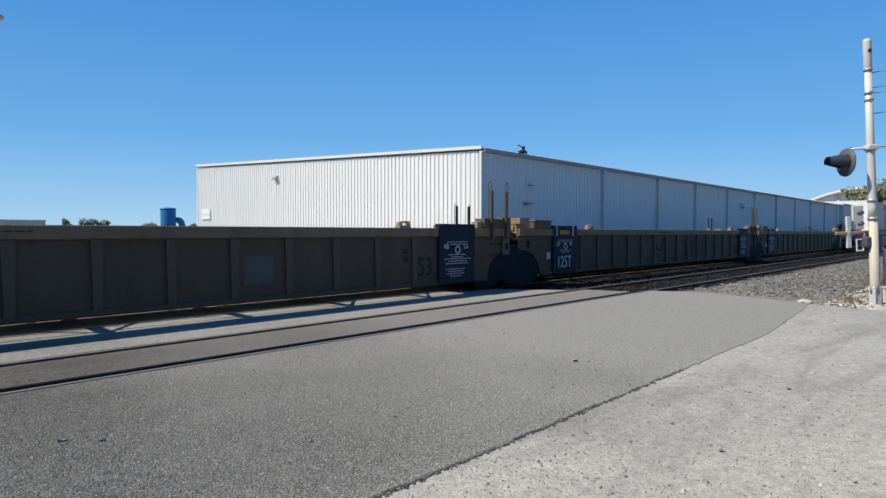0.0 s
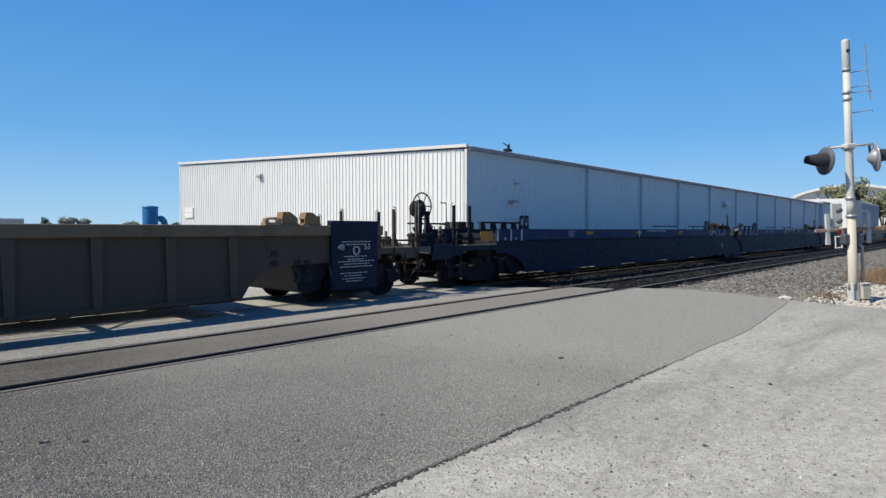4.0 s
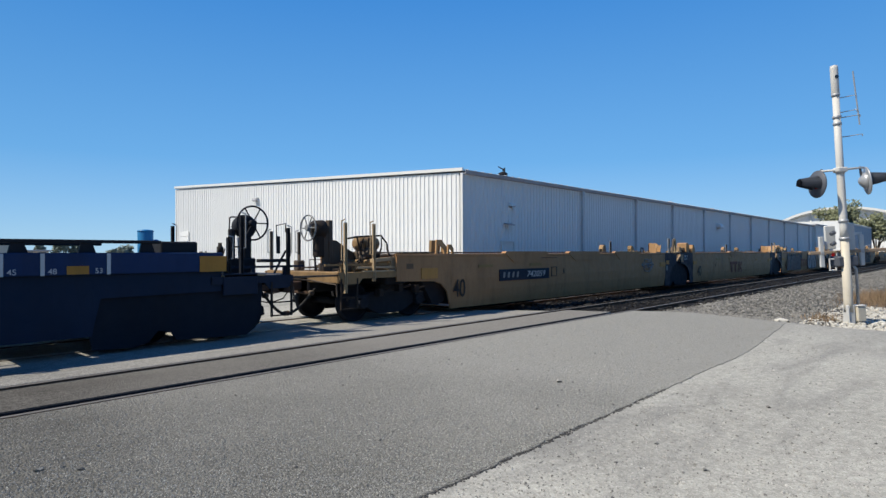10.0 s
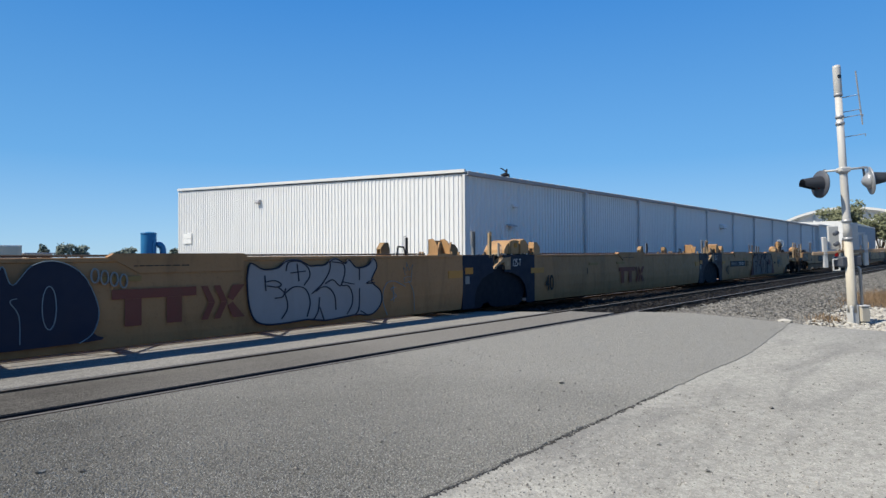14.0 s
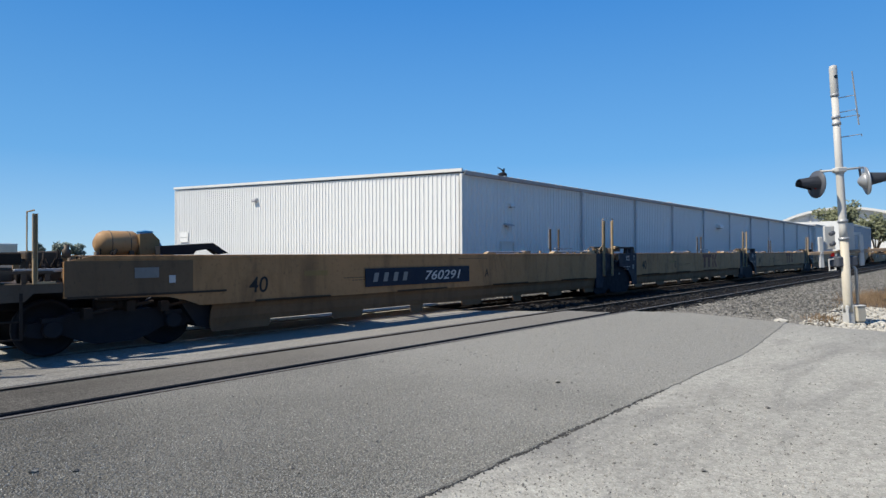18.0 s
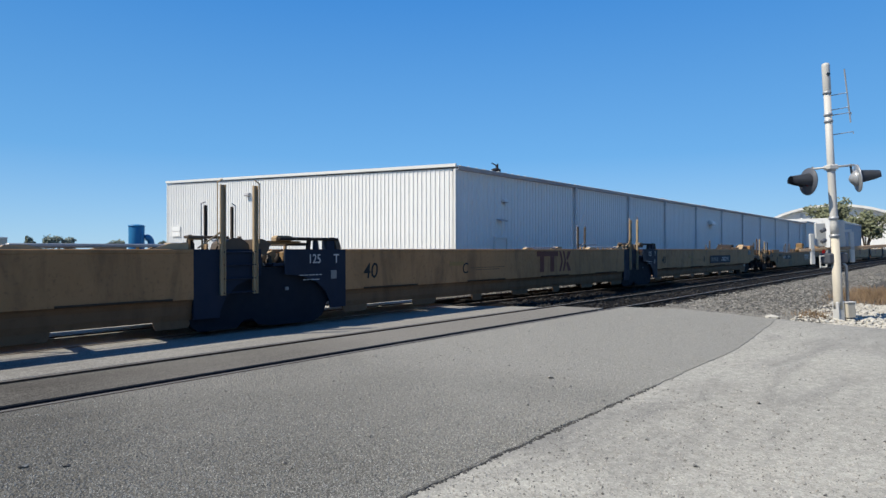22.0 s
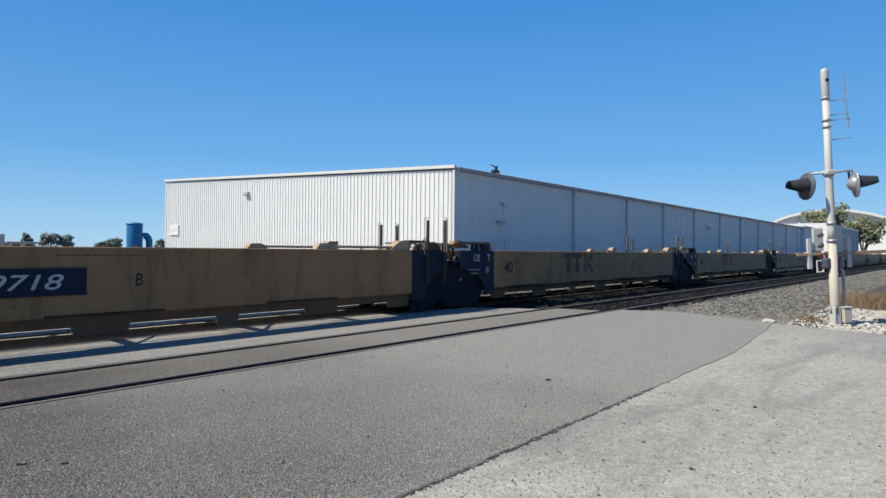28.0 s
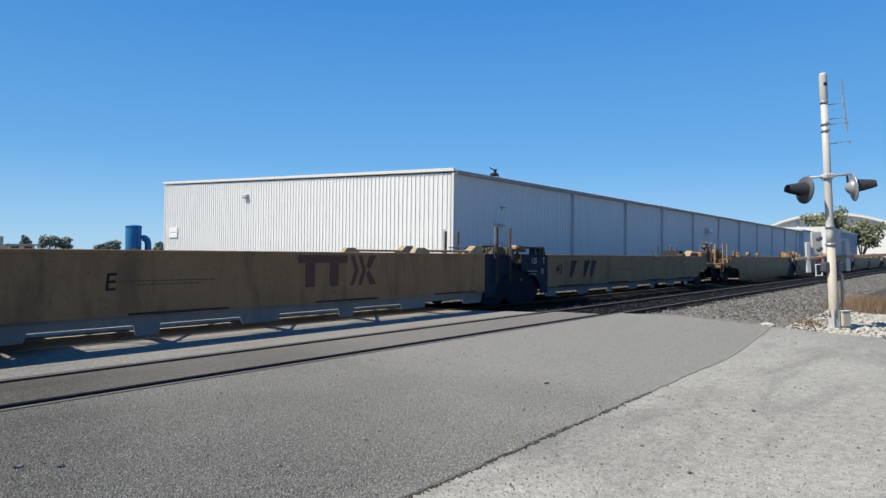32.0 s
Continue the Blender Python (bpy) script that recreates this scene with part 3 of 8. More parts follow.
def grains(name, mat, count, where, size, label, seed):
    """Stones set in the surface: low four-sided caps joined into one mesh."""
    rng = random.Random(seed)
    V, F = [], []
    for _ in range(count):
        x, y, z, k = where(rng)
        s = rng.uniform(*size) * k
        a = rng.random() * 1.57
        h = s * rng.uniform(.35, .8)
        o = len(V)
        for j in range(4):
            r = s * rng.uniform(.75, 1.15)
            V.append((x + r * math.cos(a + 1.57 * j), y + r * math.sin(a + 1.57 * j), z - .003))
        for j in range(4):
            r = s * rng.uniform(.35, .6)
            V.append((x + r * math.cos(a + 1.57 * j + .3), y + r * math.sin(a + 1.57 * j + .3), z + h * rng.uniform(.8, 1.1)))
        F += [(o, o + 1, o + 5, o + 4), (o + 1, o + 2, o + 6, o + 5), (o + 2, o + 3, o + 7, o + 6), (o + 3, o, o + 4, o + 7), (o + 4, o + 5, o + 6, o + 7)]
    me = bpy.data.meshes.new(name)
    me.from_pydata(V, [], F)
    me.materials.append(mat)
    return tagged(new(name, me), label, "grit", kind="stuff")


def in_asphalt(rng):
    while True:
        y = 2.56 + 4.0 * rng.random() ** 1.6
        x = rng.uniform(-5, 7.5)
        if rng.random() < max(.06, 1.15 - .2 * math.hypot(x, y - 1.5)) * min(1, max(0, 1 + (x - .8) / 5)):
            return x, y, 0.0, 1.0


def in_pavement(rng):
    while True:
        x, y = rng.uniform(1.5, 11), rng.uniform(.3, 2.46)
        if rng.random() < max(.08, 1.2 - .16 * x):
            return x, y, -.007, (1.9 if rng.random() < .03 else 1.0)


def on_seam(rng):
    x = .4 + 6 * rng.random() ** 1.4
    return x, 2.53 + .003 * x + rng.gauss(-.008, .014), -.006, 1.0


grains("asphalt_aggregate", AGGREG, 74000, in_asphalt, (0.004, 0.0085), "grey stone aggregate showing in the asphalt", 15)
grains("pavement_aggregate", CHIPS, 9000, in_pavement, (0.004, 0.010), "pale and dark stones showing in the pavement", 16)
grains("seam_crumbs", CRUMB, 1300, on_seam, (0.006, 0.015), "dark asphalt crumbs along the road's edge", 17)

# pale limestone rubble round the signal
def in_shoulder(rng):
    x, y = rng.uniform(14.1, 21), rng.gauss(1.75, .6)
    return max(x, 14.25 + .25 * max(0, y - 1.2)), min(y, 2.95), bed_z(min(y, 2.95)) + .02


scatter("limestone_chips", RUBBLE, 3500, in_shoulder, (0.012, 0.035), "pale limestone chips round the signal mast", "gravel", 14)
shoulder = tagged(new("gravel_shoulder"), "pale limestone rubble round the signal mast", "gravel", kind="structure")
rub = []
for i in range(6):
    bm = bmesh.new()
    bmesh.ops.create_icosphere(bm, subdivisions=1, radius=1)
    for v in bm.verts:
        v.co *= RNG.uniform(0.75, 1.2)
        v.co.z *= 0.45
    rub.append(mesh_of("stone", bm, RUBBLE))
for i in range(420):
    x, y = RNG.uniform(14.15, 20.5), RNG.gauss(1.75, 0.55)
    if y > 2.9 or x < 14.2 + 0.25 * (y - 1.2):
        continue
    s = RNG.uniform(0.035, 0.09) * (0.8 if i % 4 else 1.4)
    ob = part("stone", rub[i % 6], RUBBLE, shoulder, at=pose(x, y, bed_z(y) + 0.03, RNG.uniform(-15, 15), RNG.uniform(-15, 15), RNG.uniform(0, 360)) @ Matrix.Diagonal((s, s * RNG.uniform(.6, 1), s, 1)))
ob = part("stone", rub[2], RUBBLE, shoulder, at=pose(15.0, 3.3, -0.06, 0, 0, 30) @ Matrix.Diagonal((0.22, 0.17, 0.14, 1)))
for i, (x, y, s) in enumerate(((1.15, 4.82, 0.03), (1.35, 4.62, 0.022), (5.95, 3.6, 0.05), (5.4, 3.9, 0.015), (3.1, 4.4, 0.012), (4.9, 2.2, 0.02), (6.3, 1.5, 0.03), (4.2, 1.4, 0.022))):
    s2 = stone_data(RNG, s)
    me = bpy.data.meshes.new("pebble")
    me.from_pydata(s2[0], [], s2[1])
    me.materials.append(RUBBLE if i == 0 else STONE)
    ob = new("pebble", me)
    ob.matrix_basis = pose(x, y, s * 0.3 if y > 2.6 else -0.007 + s * 0.3) @ Matrix.Diagonal((1.3, 1, 0.5 if i == 2 else 0.8, 1))
    tagged(ob, "small loose pebble lying on the asphalt", "pebble", "loose pebbles")


def clump(name, centre, spread, count, h, mat, label, category, seed):
    """Blades of dry grass joined into one mesh."""
    rng = random.Random(seed)
    V, F = [], []
    for _ in range(count):
        x, y = rng.gauss(centre[0], spread[0]), rng.gauss(centre[1], spread[1])
        a, hh = rng.random() * 6.3, h * rng.uniform(.4, 1.2)
        w, lx, ly = 0.008, rng.uniform(-.5, .5) * hh, rng.uniform(-.5, .5) * hh
        o = len(V)
        z = bed_z(y) - 0.02
        V += [(x - w * math.cos(a), y - w * math.sin(a), z), (x + w * math.cos(a), y + w * math.sin(a), z), (x + lx, y + ly, z + hh)]
        F.append((o, o + 1, o + 2))
    me = bpy.data.meshes.new(name)
    me.from_pydata(V, [], F)
    me.materials.append(mat)
    return tagged(new(name, me), label, category, kind="stuff")


clump("dry_weeds", (24.2, 2.3), (1.6, 0.5), 2600, 0.34, DRYGRASS, "brown dry weeds on the ballast shoulder", "weeds", 3)
clump("dry_weeds", (16.6, 2.75), (0.35, 0.2), 260, 0.16, DRYGRASS, "brown dry weeds at the signal's foot", "weeds", 4)

# ---------------------------------------------------------------- tracks
RX0, RX1 = -80.0, 320.0


def rail_profile(y):
    return [(y - .07, -.165), (y + .07, -.165), (y + .07, -.15), (y + .012, -.135), (y + .012, -.04), (y + .036, -.032), (y + .036, -.004),
            (y - .036, -.004), (y - .036, -.032), (y - .012, -.04), (y - .012, -.135), (y - .07, -.15)]


tie_me = shared(("tie",), lambda b: box(b, -.115, .115, -1.3, 1.3, -.30, -.125, .012), TIE)
for tname, yc, n_tie in (("railway_track_near", TRACK_NEAR, 150), ("railway_track_far", TRACK_FAR, 130)):
    tr = tagged(new(tname), "steel railway track with timber ties and dark flangeways through the crossing", "track", kind="structure")
    for s in (-1, 1):
        y = yc + s * GAUGE / 2
        lip = .135 if s > 0 and tname.endswith("near") else .193
        r = part("rail", prism_yz(bmesh.new(), rail_profile(y), RX0, RX1), RUST, tr)
        part("rail_head", box(bmesh.new(), RX0, RX1, y - .03, y + .03, -.0035, 0.0), RAILHEAD, r, "worn steel rail head")
        # rubber lip coloured black so the groove reads as shaded
        part("guard_lip", box(bmesh.new(), -12, 13.6, y - s * lip - .009, y - s * lip + .004, -.19, -.008), BLACK, tr, "rubber flangeway edge, blackened for the groove's shade")
    for i in range(n_tie):
        part("tie", tie_me, TIE, tr, at=pose(15.2 + .52 * i + RNG.uniform(-.03, .03), yc + RNG.uniform(-.05, .05), 0, 0, 0, RNG.uniform(-1, 1)))

# ---------------------------------------------------------------- warehouse
WX0, WX1, WY0, WY1, WZ0, WZ1 = 21.93, 104.0, 18.5, 49.85, 5.42, 6.92


def roof_z(y):
    return WZ0 + (WZ1 - WZ0) * (y - WY0) / (WY1 - WY0)


ware = thing("warehouse", pose(0, 0, 0), "long white ribbed metal warehouse with a low sloping roof", "building")
part("wall", box(bmesh.new(), WX0 + .12, WX1, WY0 + .12, WY1 - .1, -.2, WZ0 - .2), WALLW, ware)
bm = bmesh.new()
prism_yz(bm, [(WY0 + .12, WZ0 - .2), (WY1 - .1, WZ0 - .2), (WY1 - .1, WZ1 - .1), (WY0 + .12, WZ0 - .12)], WX0 + .12, WX1)
part("gable_fill", bm, WALLW, ware)


def ribbed(bm, w, h0, h1, pitch=0.305, depth=0.038):
    """A sheet along x with trapezoid ribs towards -y; its top rises from h0 to h1."""
    pts = []
    k = round(w / pitch)
    for i in range(k):
        a = i * pitch
        pts += [(a, 0), (a + .03, 0), (a + .055, -depth), (a + .095, -depth), (a + .12, 0), (a + .19, 0), (a + .20, -.006), (a + .215, -.006), (a + .225, 0)]
    pts.append((k * pitch, 0))
    lo = [bm.verts.new((x, y, 0)) for x, y in pts]
    hi = [bm.verts.new((x, y, h0 + (h1 - h0) * x / w)) for x, y in pts]
    for i in range(len(pts) - 1):
        bm.faces.new((lo[i], lo[i + 1], hi[i + 1], hi[i]))


PW = 0.915
k = int((WY1 - WY0) / PW)
for i in range(k + 1):
    ya = WY1 - .05 - i * PW
    w = PW if i < k else (ya - WY0)
    if w < .2:
        continue
    bm = bmesh.new()
    ribbed(bm, w, roof_z(ya) + .02, roof_z(ya - w) + .02)
    part("wall_panel", bm, WALLW, ware, at=pose(WX0, ya, -.03, 0, 0, -90))
pm = bmesh.new()
ribbed(pm, PW, WZ0 + .02, WZ0 + .02)
pm = mesh_of("wall_panel", pm, WALLW)
for i in range(int((WX1 - WX0) / PW)):
    part("wall_panel", pm, WALLW, ware, at=pose(WX0 + .04 + i * PW, WY0, -.03))
# roof sheet with standing seams, fascia, gutter, downpipes
bm = bmesh.new()
prism_yz(bm, [(WY0 - .12, WZ0 + .05), (WY1 + .1, WZ1 + .05), (WY1 + .1, WZ1 + .13), (WY0 - .12, WZ0 + .13)], WX0 - .1, WX1 + .1)
roof = part("roof", bm, ROOFM, ware, "low-pitched pale metal roof")
bm = bmesh.new()
for i in range(130):
    x = WX0 + .3 + i * .63
    prism_yz(bm, [(WY0 - .1, WZ0 + .125), (WY0 + 6, WZ0 + .125 + 6 * .0478), (WY0 + 6, WZ0 + .17 + 6 * .0478), (WY0 - .1, WZ0 + .17)], x, x + .04)
part("roof_seam", bm, ROOFM, roof)
bm = bmesh.new()
prism_yz(bm, [(WY0 - .1, WZ0 + .06), (WY1 + .08, WZ1 + .1), (WY1 + .08, WZ1 + .27), (WY0 - .1, WZ0 + .21)], WX0 - .13, WX0 - .04)
part("fascia", bm, TRIMW, ware, "white metal fascia along the gable roof edge")
part("corner_trim", box(bmesh.new(), WX0 - .06, WX0 + .14, WY0 - .06, WY0 + .1, -.1, WZ0, .01), TRIMW, ware)
part("corner_trim", box(bmesh.new(), WX0 - .06, WX0 + .1, WY1 - .1, WY1 + .06, -.1, WZ1, .01), TRIMW, ware)
bm = bmesh.new()
prism_yz(bm, [(WY0 - .08, WZ0 - .10), (WY0 - .24, WZ0 - .08), (WY0 - .28, WZ0 + .08), (WY0 - .26, WZ0 + .08), (WY0 - .22, WZ0 - .06), (WY0 - .08, WZ0 - .08)], WX0 - .05, WX1 + .05)
part("gutter", bm, GUTTER, ware, "grey eaves gutter")
for x in (33.45, 41.3, 48.3, 55.7, 63.3, 70.8, 78.3, 85.8, 93.3, 100.8):
    bm = bmesh.new()
    box(bm, x - .06, x + .06, WY0 - .19, WY0 - .07, .1, WZ0 - .3, .012)
    box(bm, x - .09, x + .09, WY0 - .24, WY0 - .05, WZ0 - .34, WZ0 - .05, .015)
    for z in (1.2, 2.6, 4.0):
        box(bm, x - .09, x + .09, WY0 - .20, WY0 - .05, z, z + .04)
    part("downpipe", bm, DOWNP, ware, "grey downpipe with brackets")


def wall_lamp(at, s=1.0, mat=WALLW, label="pale wall-mounted flood lamp"):
    la = thing("wall_lamp", at, label, "lamp", "warehouse wall lamps")
    bm = bmesh.new()
    prism_yz(bm, [(0, -.1 * s), (-.2 * s, -.16 * s), (-.36 * s, -.16 * s), (-.38 * s, -.04 * s), (-.3 * s, .12 * s), (-.12 * s, .2 * s), (0, .2 * s)], -.42 * s, .42 * s)
    part("housing", bm, mat, la)
    part("glass", box(bmesh.new(), -.36 * s, .36 * s, -.34 * s, -.2 * s, -.19 * s, -.155 * s), GLASSD, la)
    part("bracket", box(bmesh.new(), -.06, .06, -.03, .05, -.22 * s, .22 * s), GUTTER, la)
    return la


wall_lamp(pose(WX0 - .04, 37.15, 5.28, 0, 0, -90), .62, GUTTER, "grey wall-mounted flood lamp")
wall_lamp(pose(25.9, WY0 - .04, 4.06), .5)
wall_lamp(pose(59.8, WY0 - .04, 4.0), 1.15)
bm = bmesh.new()
door = thing("warehouse_door", pose(25.55, WY0 - .05, -.03), "white steel side door under a small canopy", "door")
part("leaf", box(bm, -.5, .5, -.03, .05, 0, 2.1, .01), TRIMW, door)
part("door_frame", box(box(box(bmesh.new(), -.58, -.5, -.09, .05, 0, 2.18), .5, .58, -.09, .05, 0, 2.18), -.5, .5, -.09, .05, 2.1, 2.18), TRIMW, door)
part("handle", rod(bmesh.new(), (.36, -.12, 1.0), (.44, -.12, 1.0), .02), STEELG, door)
bm = bmesh.new()
prism_yz(bm, [(0, 3.04), (-.28, 2.98), (-.28, 3.04), (0, 3.12)], -.3, .3)
part("canopy", bm, GUTTER, door, "small dark door canopy")
# notice on the gable wall: bars stand for writing too small to read
nb = thing("wall_notice", pose(WX0 - .06, 48.15, 2.92, 0, 0, -90), "white notice board with small dark lines of writing", "sign")
for z0 in (-.36, .05):
    part("board", box(bmesh.new(), -.74, .74, -.05, 0.04, z0, z0 + .38, .006), WALLW, nb)
    for j in range(3):
        part("writing_bar", box(bmesh.new(), -.5, .5 - .2 * (j % 2), -.036, -.03, z0 + .06 + .1 * j, z0 + .1 + .1 * j), GUTTER, nb)
# roof fittings
rv = thing("roof_vent", pose(28.1, 20.6, 5.58), "grey metal roof vent with a spindly aerial", "vent")
bm = lathe(bmesh.new(), [(.15, 0), (.15, .40), (.27, .42), (.27, .6), (.06, .68)], k=12)
part("cowl", bm, BLACK, rv)
bm = bmesh.new()
for a in range(5):
    rod(bm, (.3, .1, .1 + .18 * a), (.3 + .32 * math.cos(a), .1 + .3 * math.sin(a * 2), .22 + .2 * a), .035, 5)
rod(bm, (.3, .1, 0), (.3, .1, .95), .05, 6)
part("aerial", bm, BLACK, rv)
for x, y in ((69, 22), (84, 23), (57, 22)):
    rv = thing("roof_vent", pose(x, y, roof_z(y) + .12), "small grey roof vent", "vent", "roof vents")
    part("cowl", lathe(bmesh.new(), [(.2, 0), (.2, .35), (.4, .4), (.4, .6), (.1, .72)], k=12), GUTTER, rv)

# end bay of the row: a slightly higher dark block
ext = thing("warehouse_annex", pose(0, 0, 0), "white ribbed metal annex at the end of the warehouse", "building")
part("wall", box(bmesh.new(), 104.02, 119, 18.2, 44, -.2, 5.55), WALLW, ext)
part("roof", box(bmesh.new(), 103.9, 119.2, 18.0, 44.2, 5.55, 5.75), GUTTER, ext)
am = bmesh.new()
ribbed(am, PW, 5.55, 5.55)
am = mesh_of("wall_panel", am, WALLW)
for i in range(16):
    part("wall_panel", am, WALLW, ext, at=pose(104.1 + i * PW, 18.15, -.05))

# unseen block added behind the camera: closes the street, limits sky light
bk = tagged(new("sky_blocker"), "unseen plain dark block added behind the camera to limit sky light", "building", kind="structure")
part("wall", box(bmesh.new(), -70, 90, -30, -22, -.25, 4.2), RUST, bk)
part("roof", box(bmesh.new(), -70.4, 90.4, -30.4, -21.6, 4.2, 4.5), GUTTER, bk)

slab("far_lot", [(-40, 61), (21, 61), (40, 90), (60, 128), (-40, 128)], -0.3, -0.02, LOT, "dark asphalt lot beyond the road", "pavement")

# ---------------------------------------------------------------- the train
SPEED = 11.59
NEAR, FAR = -1.40, 1.40
UNITS, WHEELSETS = [], []
# body paint darkened for the recessed lower sides: their shade is in the colour
LOWERD_SHADE = paint("car_yellow_lower_shade", (0.15, 0.085, 0.042), (0.065, 0.040, 0.022), 0.9, vary=0.25)
LOWERL_SHADE = paint("car_dull_lower_shade", (0.14, 0.082, 0.043), (0.06, 0.038, 0.022), 0.9, vary=0.25)
YELLOWL = paint("car_yellow_dull", (0.30, 0.165, 0.072), (0.075, 0.047, 0.03), 0.75, vary=0.24)
AMBERW = paint("worn_amber", (0.26, 0.165, 0.055), (0.15, 0.1, 0.05), 0.6)
CASTY = paint("casting_orange", (0.39, 0.23, 0.105), (0.1, 0.06, 0.03), 0.4)
body_C = YELLOW2
REPATCH = paint("repaint_grey", (0.085, 0.09, 0.088), (0.05, 0.05, 0.05), 0.4, gloss=0.12)
YELLOWE = paint("car_yellow_sooty", (0.196, 0.109, 0.043), (0.05, 0.036, 0.022), 0.7, vary=0.3)


def mark(root, words, x, z, size, mat, slant=0.0, wide=1.0, y=NEAR - .045, label=""):
    ob = part("lettering", text_mesh(words, size, mat, slant, wide), mat, root, label, pose(x, y, z, 90))
    return ob


def bars(root, x, z, w, rows, mat, y=NEAR - .045, gap=.055):
    """Lines of writing too small to read."""
    bm = bmesh.new()
    for j in range(rows):
        ww = w * (1, .7, .9, .55, .8)[j % 5]
        a = x + (w - ww) / 2
        while a < x + (w + ww) / 2 - .03:
            c = min(a + RNG.uniform(.05, .13), x + (w + ww) / 2)
            box(bm, a, c, y - .002, y, z - j * gap - .017, z - j * gap)
            a = c + .02
    return tagged(part("writing_bar", bm, mat, root), kind="stuff")


def plate(root, x0, x1, z0, z1, mat, y=NEAR - .042, name="panel", label=""):
    return part(name, box(bmesh.new(), x0, x1, y, y + .012, z0, z1), mat, root, label)


def stencil_plate(root, x0, x1, z0, z1):
    """A dark plate with two white-framed panes of small writing."""
    p = plate(root, x0, x1, z0, z1, NAVY, NEAR - .02, "stencil_plate", "dark stencil plate with white frames")
    xm, e, y = (x0 + x1) / 2, .022, NEAR - .024
    for a, c in ((x0 + .02, xm - .012), (xm + .012, x1 - .02)):
        part("white_frame", pipe(bmesh.new(), [(a, y, z0 + .02), (c, y, z0 + .02), (c, y, z1 - .02), (a, y, z1 - .02), (a, y, z0 + .02)], .008, 4), LETTER, p)
        for j in range(3):
            z = z0 + (z1 - z0) * (.25 + .22 * j)
            part("writing_bar", box(bmesh.new(), a + .05, c - .06 - .03 * (j % 2), y - .001, y + .002, z, z + .018), GREY, p)


def logo(root, x, z, w, h, mat, y=NEAR - .044):
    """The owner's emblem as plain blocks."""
    t, k = h * .26, w / 2.05
    em = part("emblem", box(bmesh.new(), x, x + k * 1.28, y - .002, y, z + h - t, z + h), mat, root)
    c = x + k * 1.36
    blocks = [[(x + k * a, z), (x + k * (a + .24), z), (x + k * (a + .24), z + h - t - .002), (x + k * a, z + h - t - .002)] for a in (.18, .80)]
    for d in (0, .22):
        for za, zc in ((z + h, z + h / 2 + .002), (z, z + h / 2 - .002)):
            blocks.append([(c + k * d, za), (c + k * (d + .11), za), (c + k * (d + .24), zc), (c + k * (d + .13), zc)])
    for za, zc, zd in ((z + h, z + h * .52, z + h * .62), (z, z + h * .48, z + h * .38)):
        blocks.append([(c + k * .56, za), (c + k * .78, za), (c + k * .56, zc), (c + k * .46, zd)])
    for p in blocks:
        part("emblem_block", prism_xz(bmesh.new(), p, y - .002, y), mat, em)
    return em


def number(root, x0, x1, z0, z1, digits, mats=(NAVY, LETTER)):
    """A dark panel with slanting owner's blocks and the car's number."""
    plate(root, x0, x1, z0, z1, mats[0], name="number_panel", label="dark blue number panel")
    h, w = z1 - z0, x1 - x0
    bm = bmesh.new()
    for i in range(4):
        a = x0 + w * (.06 + .085 * i)
        prism_xz(bm, [(a, z0 + h * .26), (a + w * .036, z0 + h * .26), (a + w * .05, z0 + h * .76), (a + w * .014, z0 + h * .76)], NEAR - .048, NEAR - .045)
    part("owner_mark", bm, GREY, root)
    mark(root, digits, x0 + w * .515, z0 + h * .24, h * .78, mats[1], .25, w * .445 / (h * .78 * 3.45), NEAR - .046)


def wheelset_mesh(b):
    for s in (-1, 1):
        y = s * .745
        lathe(b, [(.09, y - .08), (.14, y - .07), (.16, y - .02), (.34, y - .015), (.36, y - .06), (.42, y - .065), (.425, y + .05), (.40, y + .065), (.36, y + .06), (.34, y + .02), (.16, y + .02), (.14, y + .07), (.09, y + .08)], "y", 26)
    rod(b, (0, -1.05, 0), (0, 1.05, 0), .075, 12)
    for s in (-1, 1):
        for i in range(3):
            a = 2 * math.pi * i / 3
            rod(b, (.06 * math.cos(a), s * 1.05, .06 * math.sin(a)), (.06 * math.cos(a), s * 1.07, .06 * math.sin(a)), .02, 6)


def side_frame_mesh(b):
    prism_xz(b, [(-1.18, .36), (-1.15, .52), (-.9, .56), (-.55, .64), (.55, .64), (.9, .56), (1.15, .52), (1.18, .36), (1.0, .30), (.78, .36), (.5, .22), (.28, .15), (-.28, .15), (-.5, .22), (-.78, .36), (-1.0, .30)], -.08, .08)


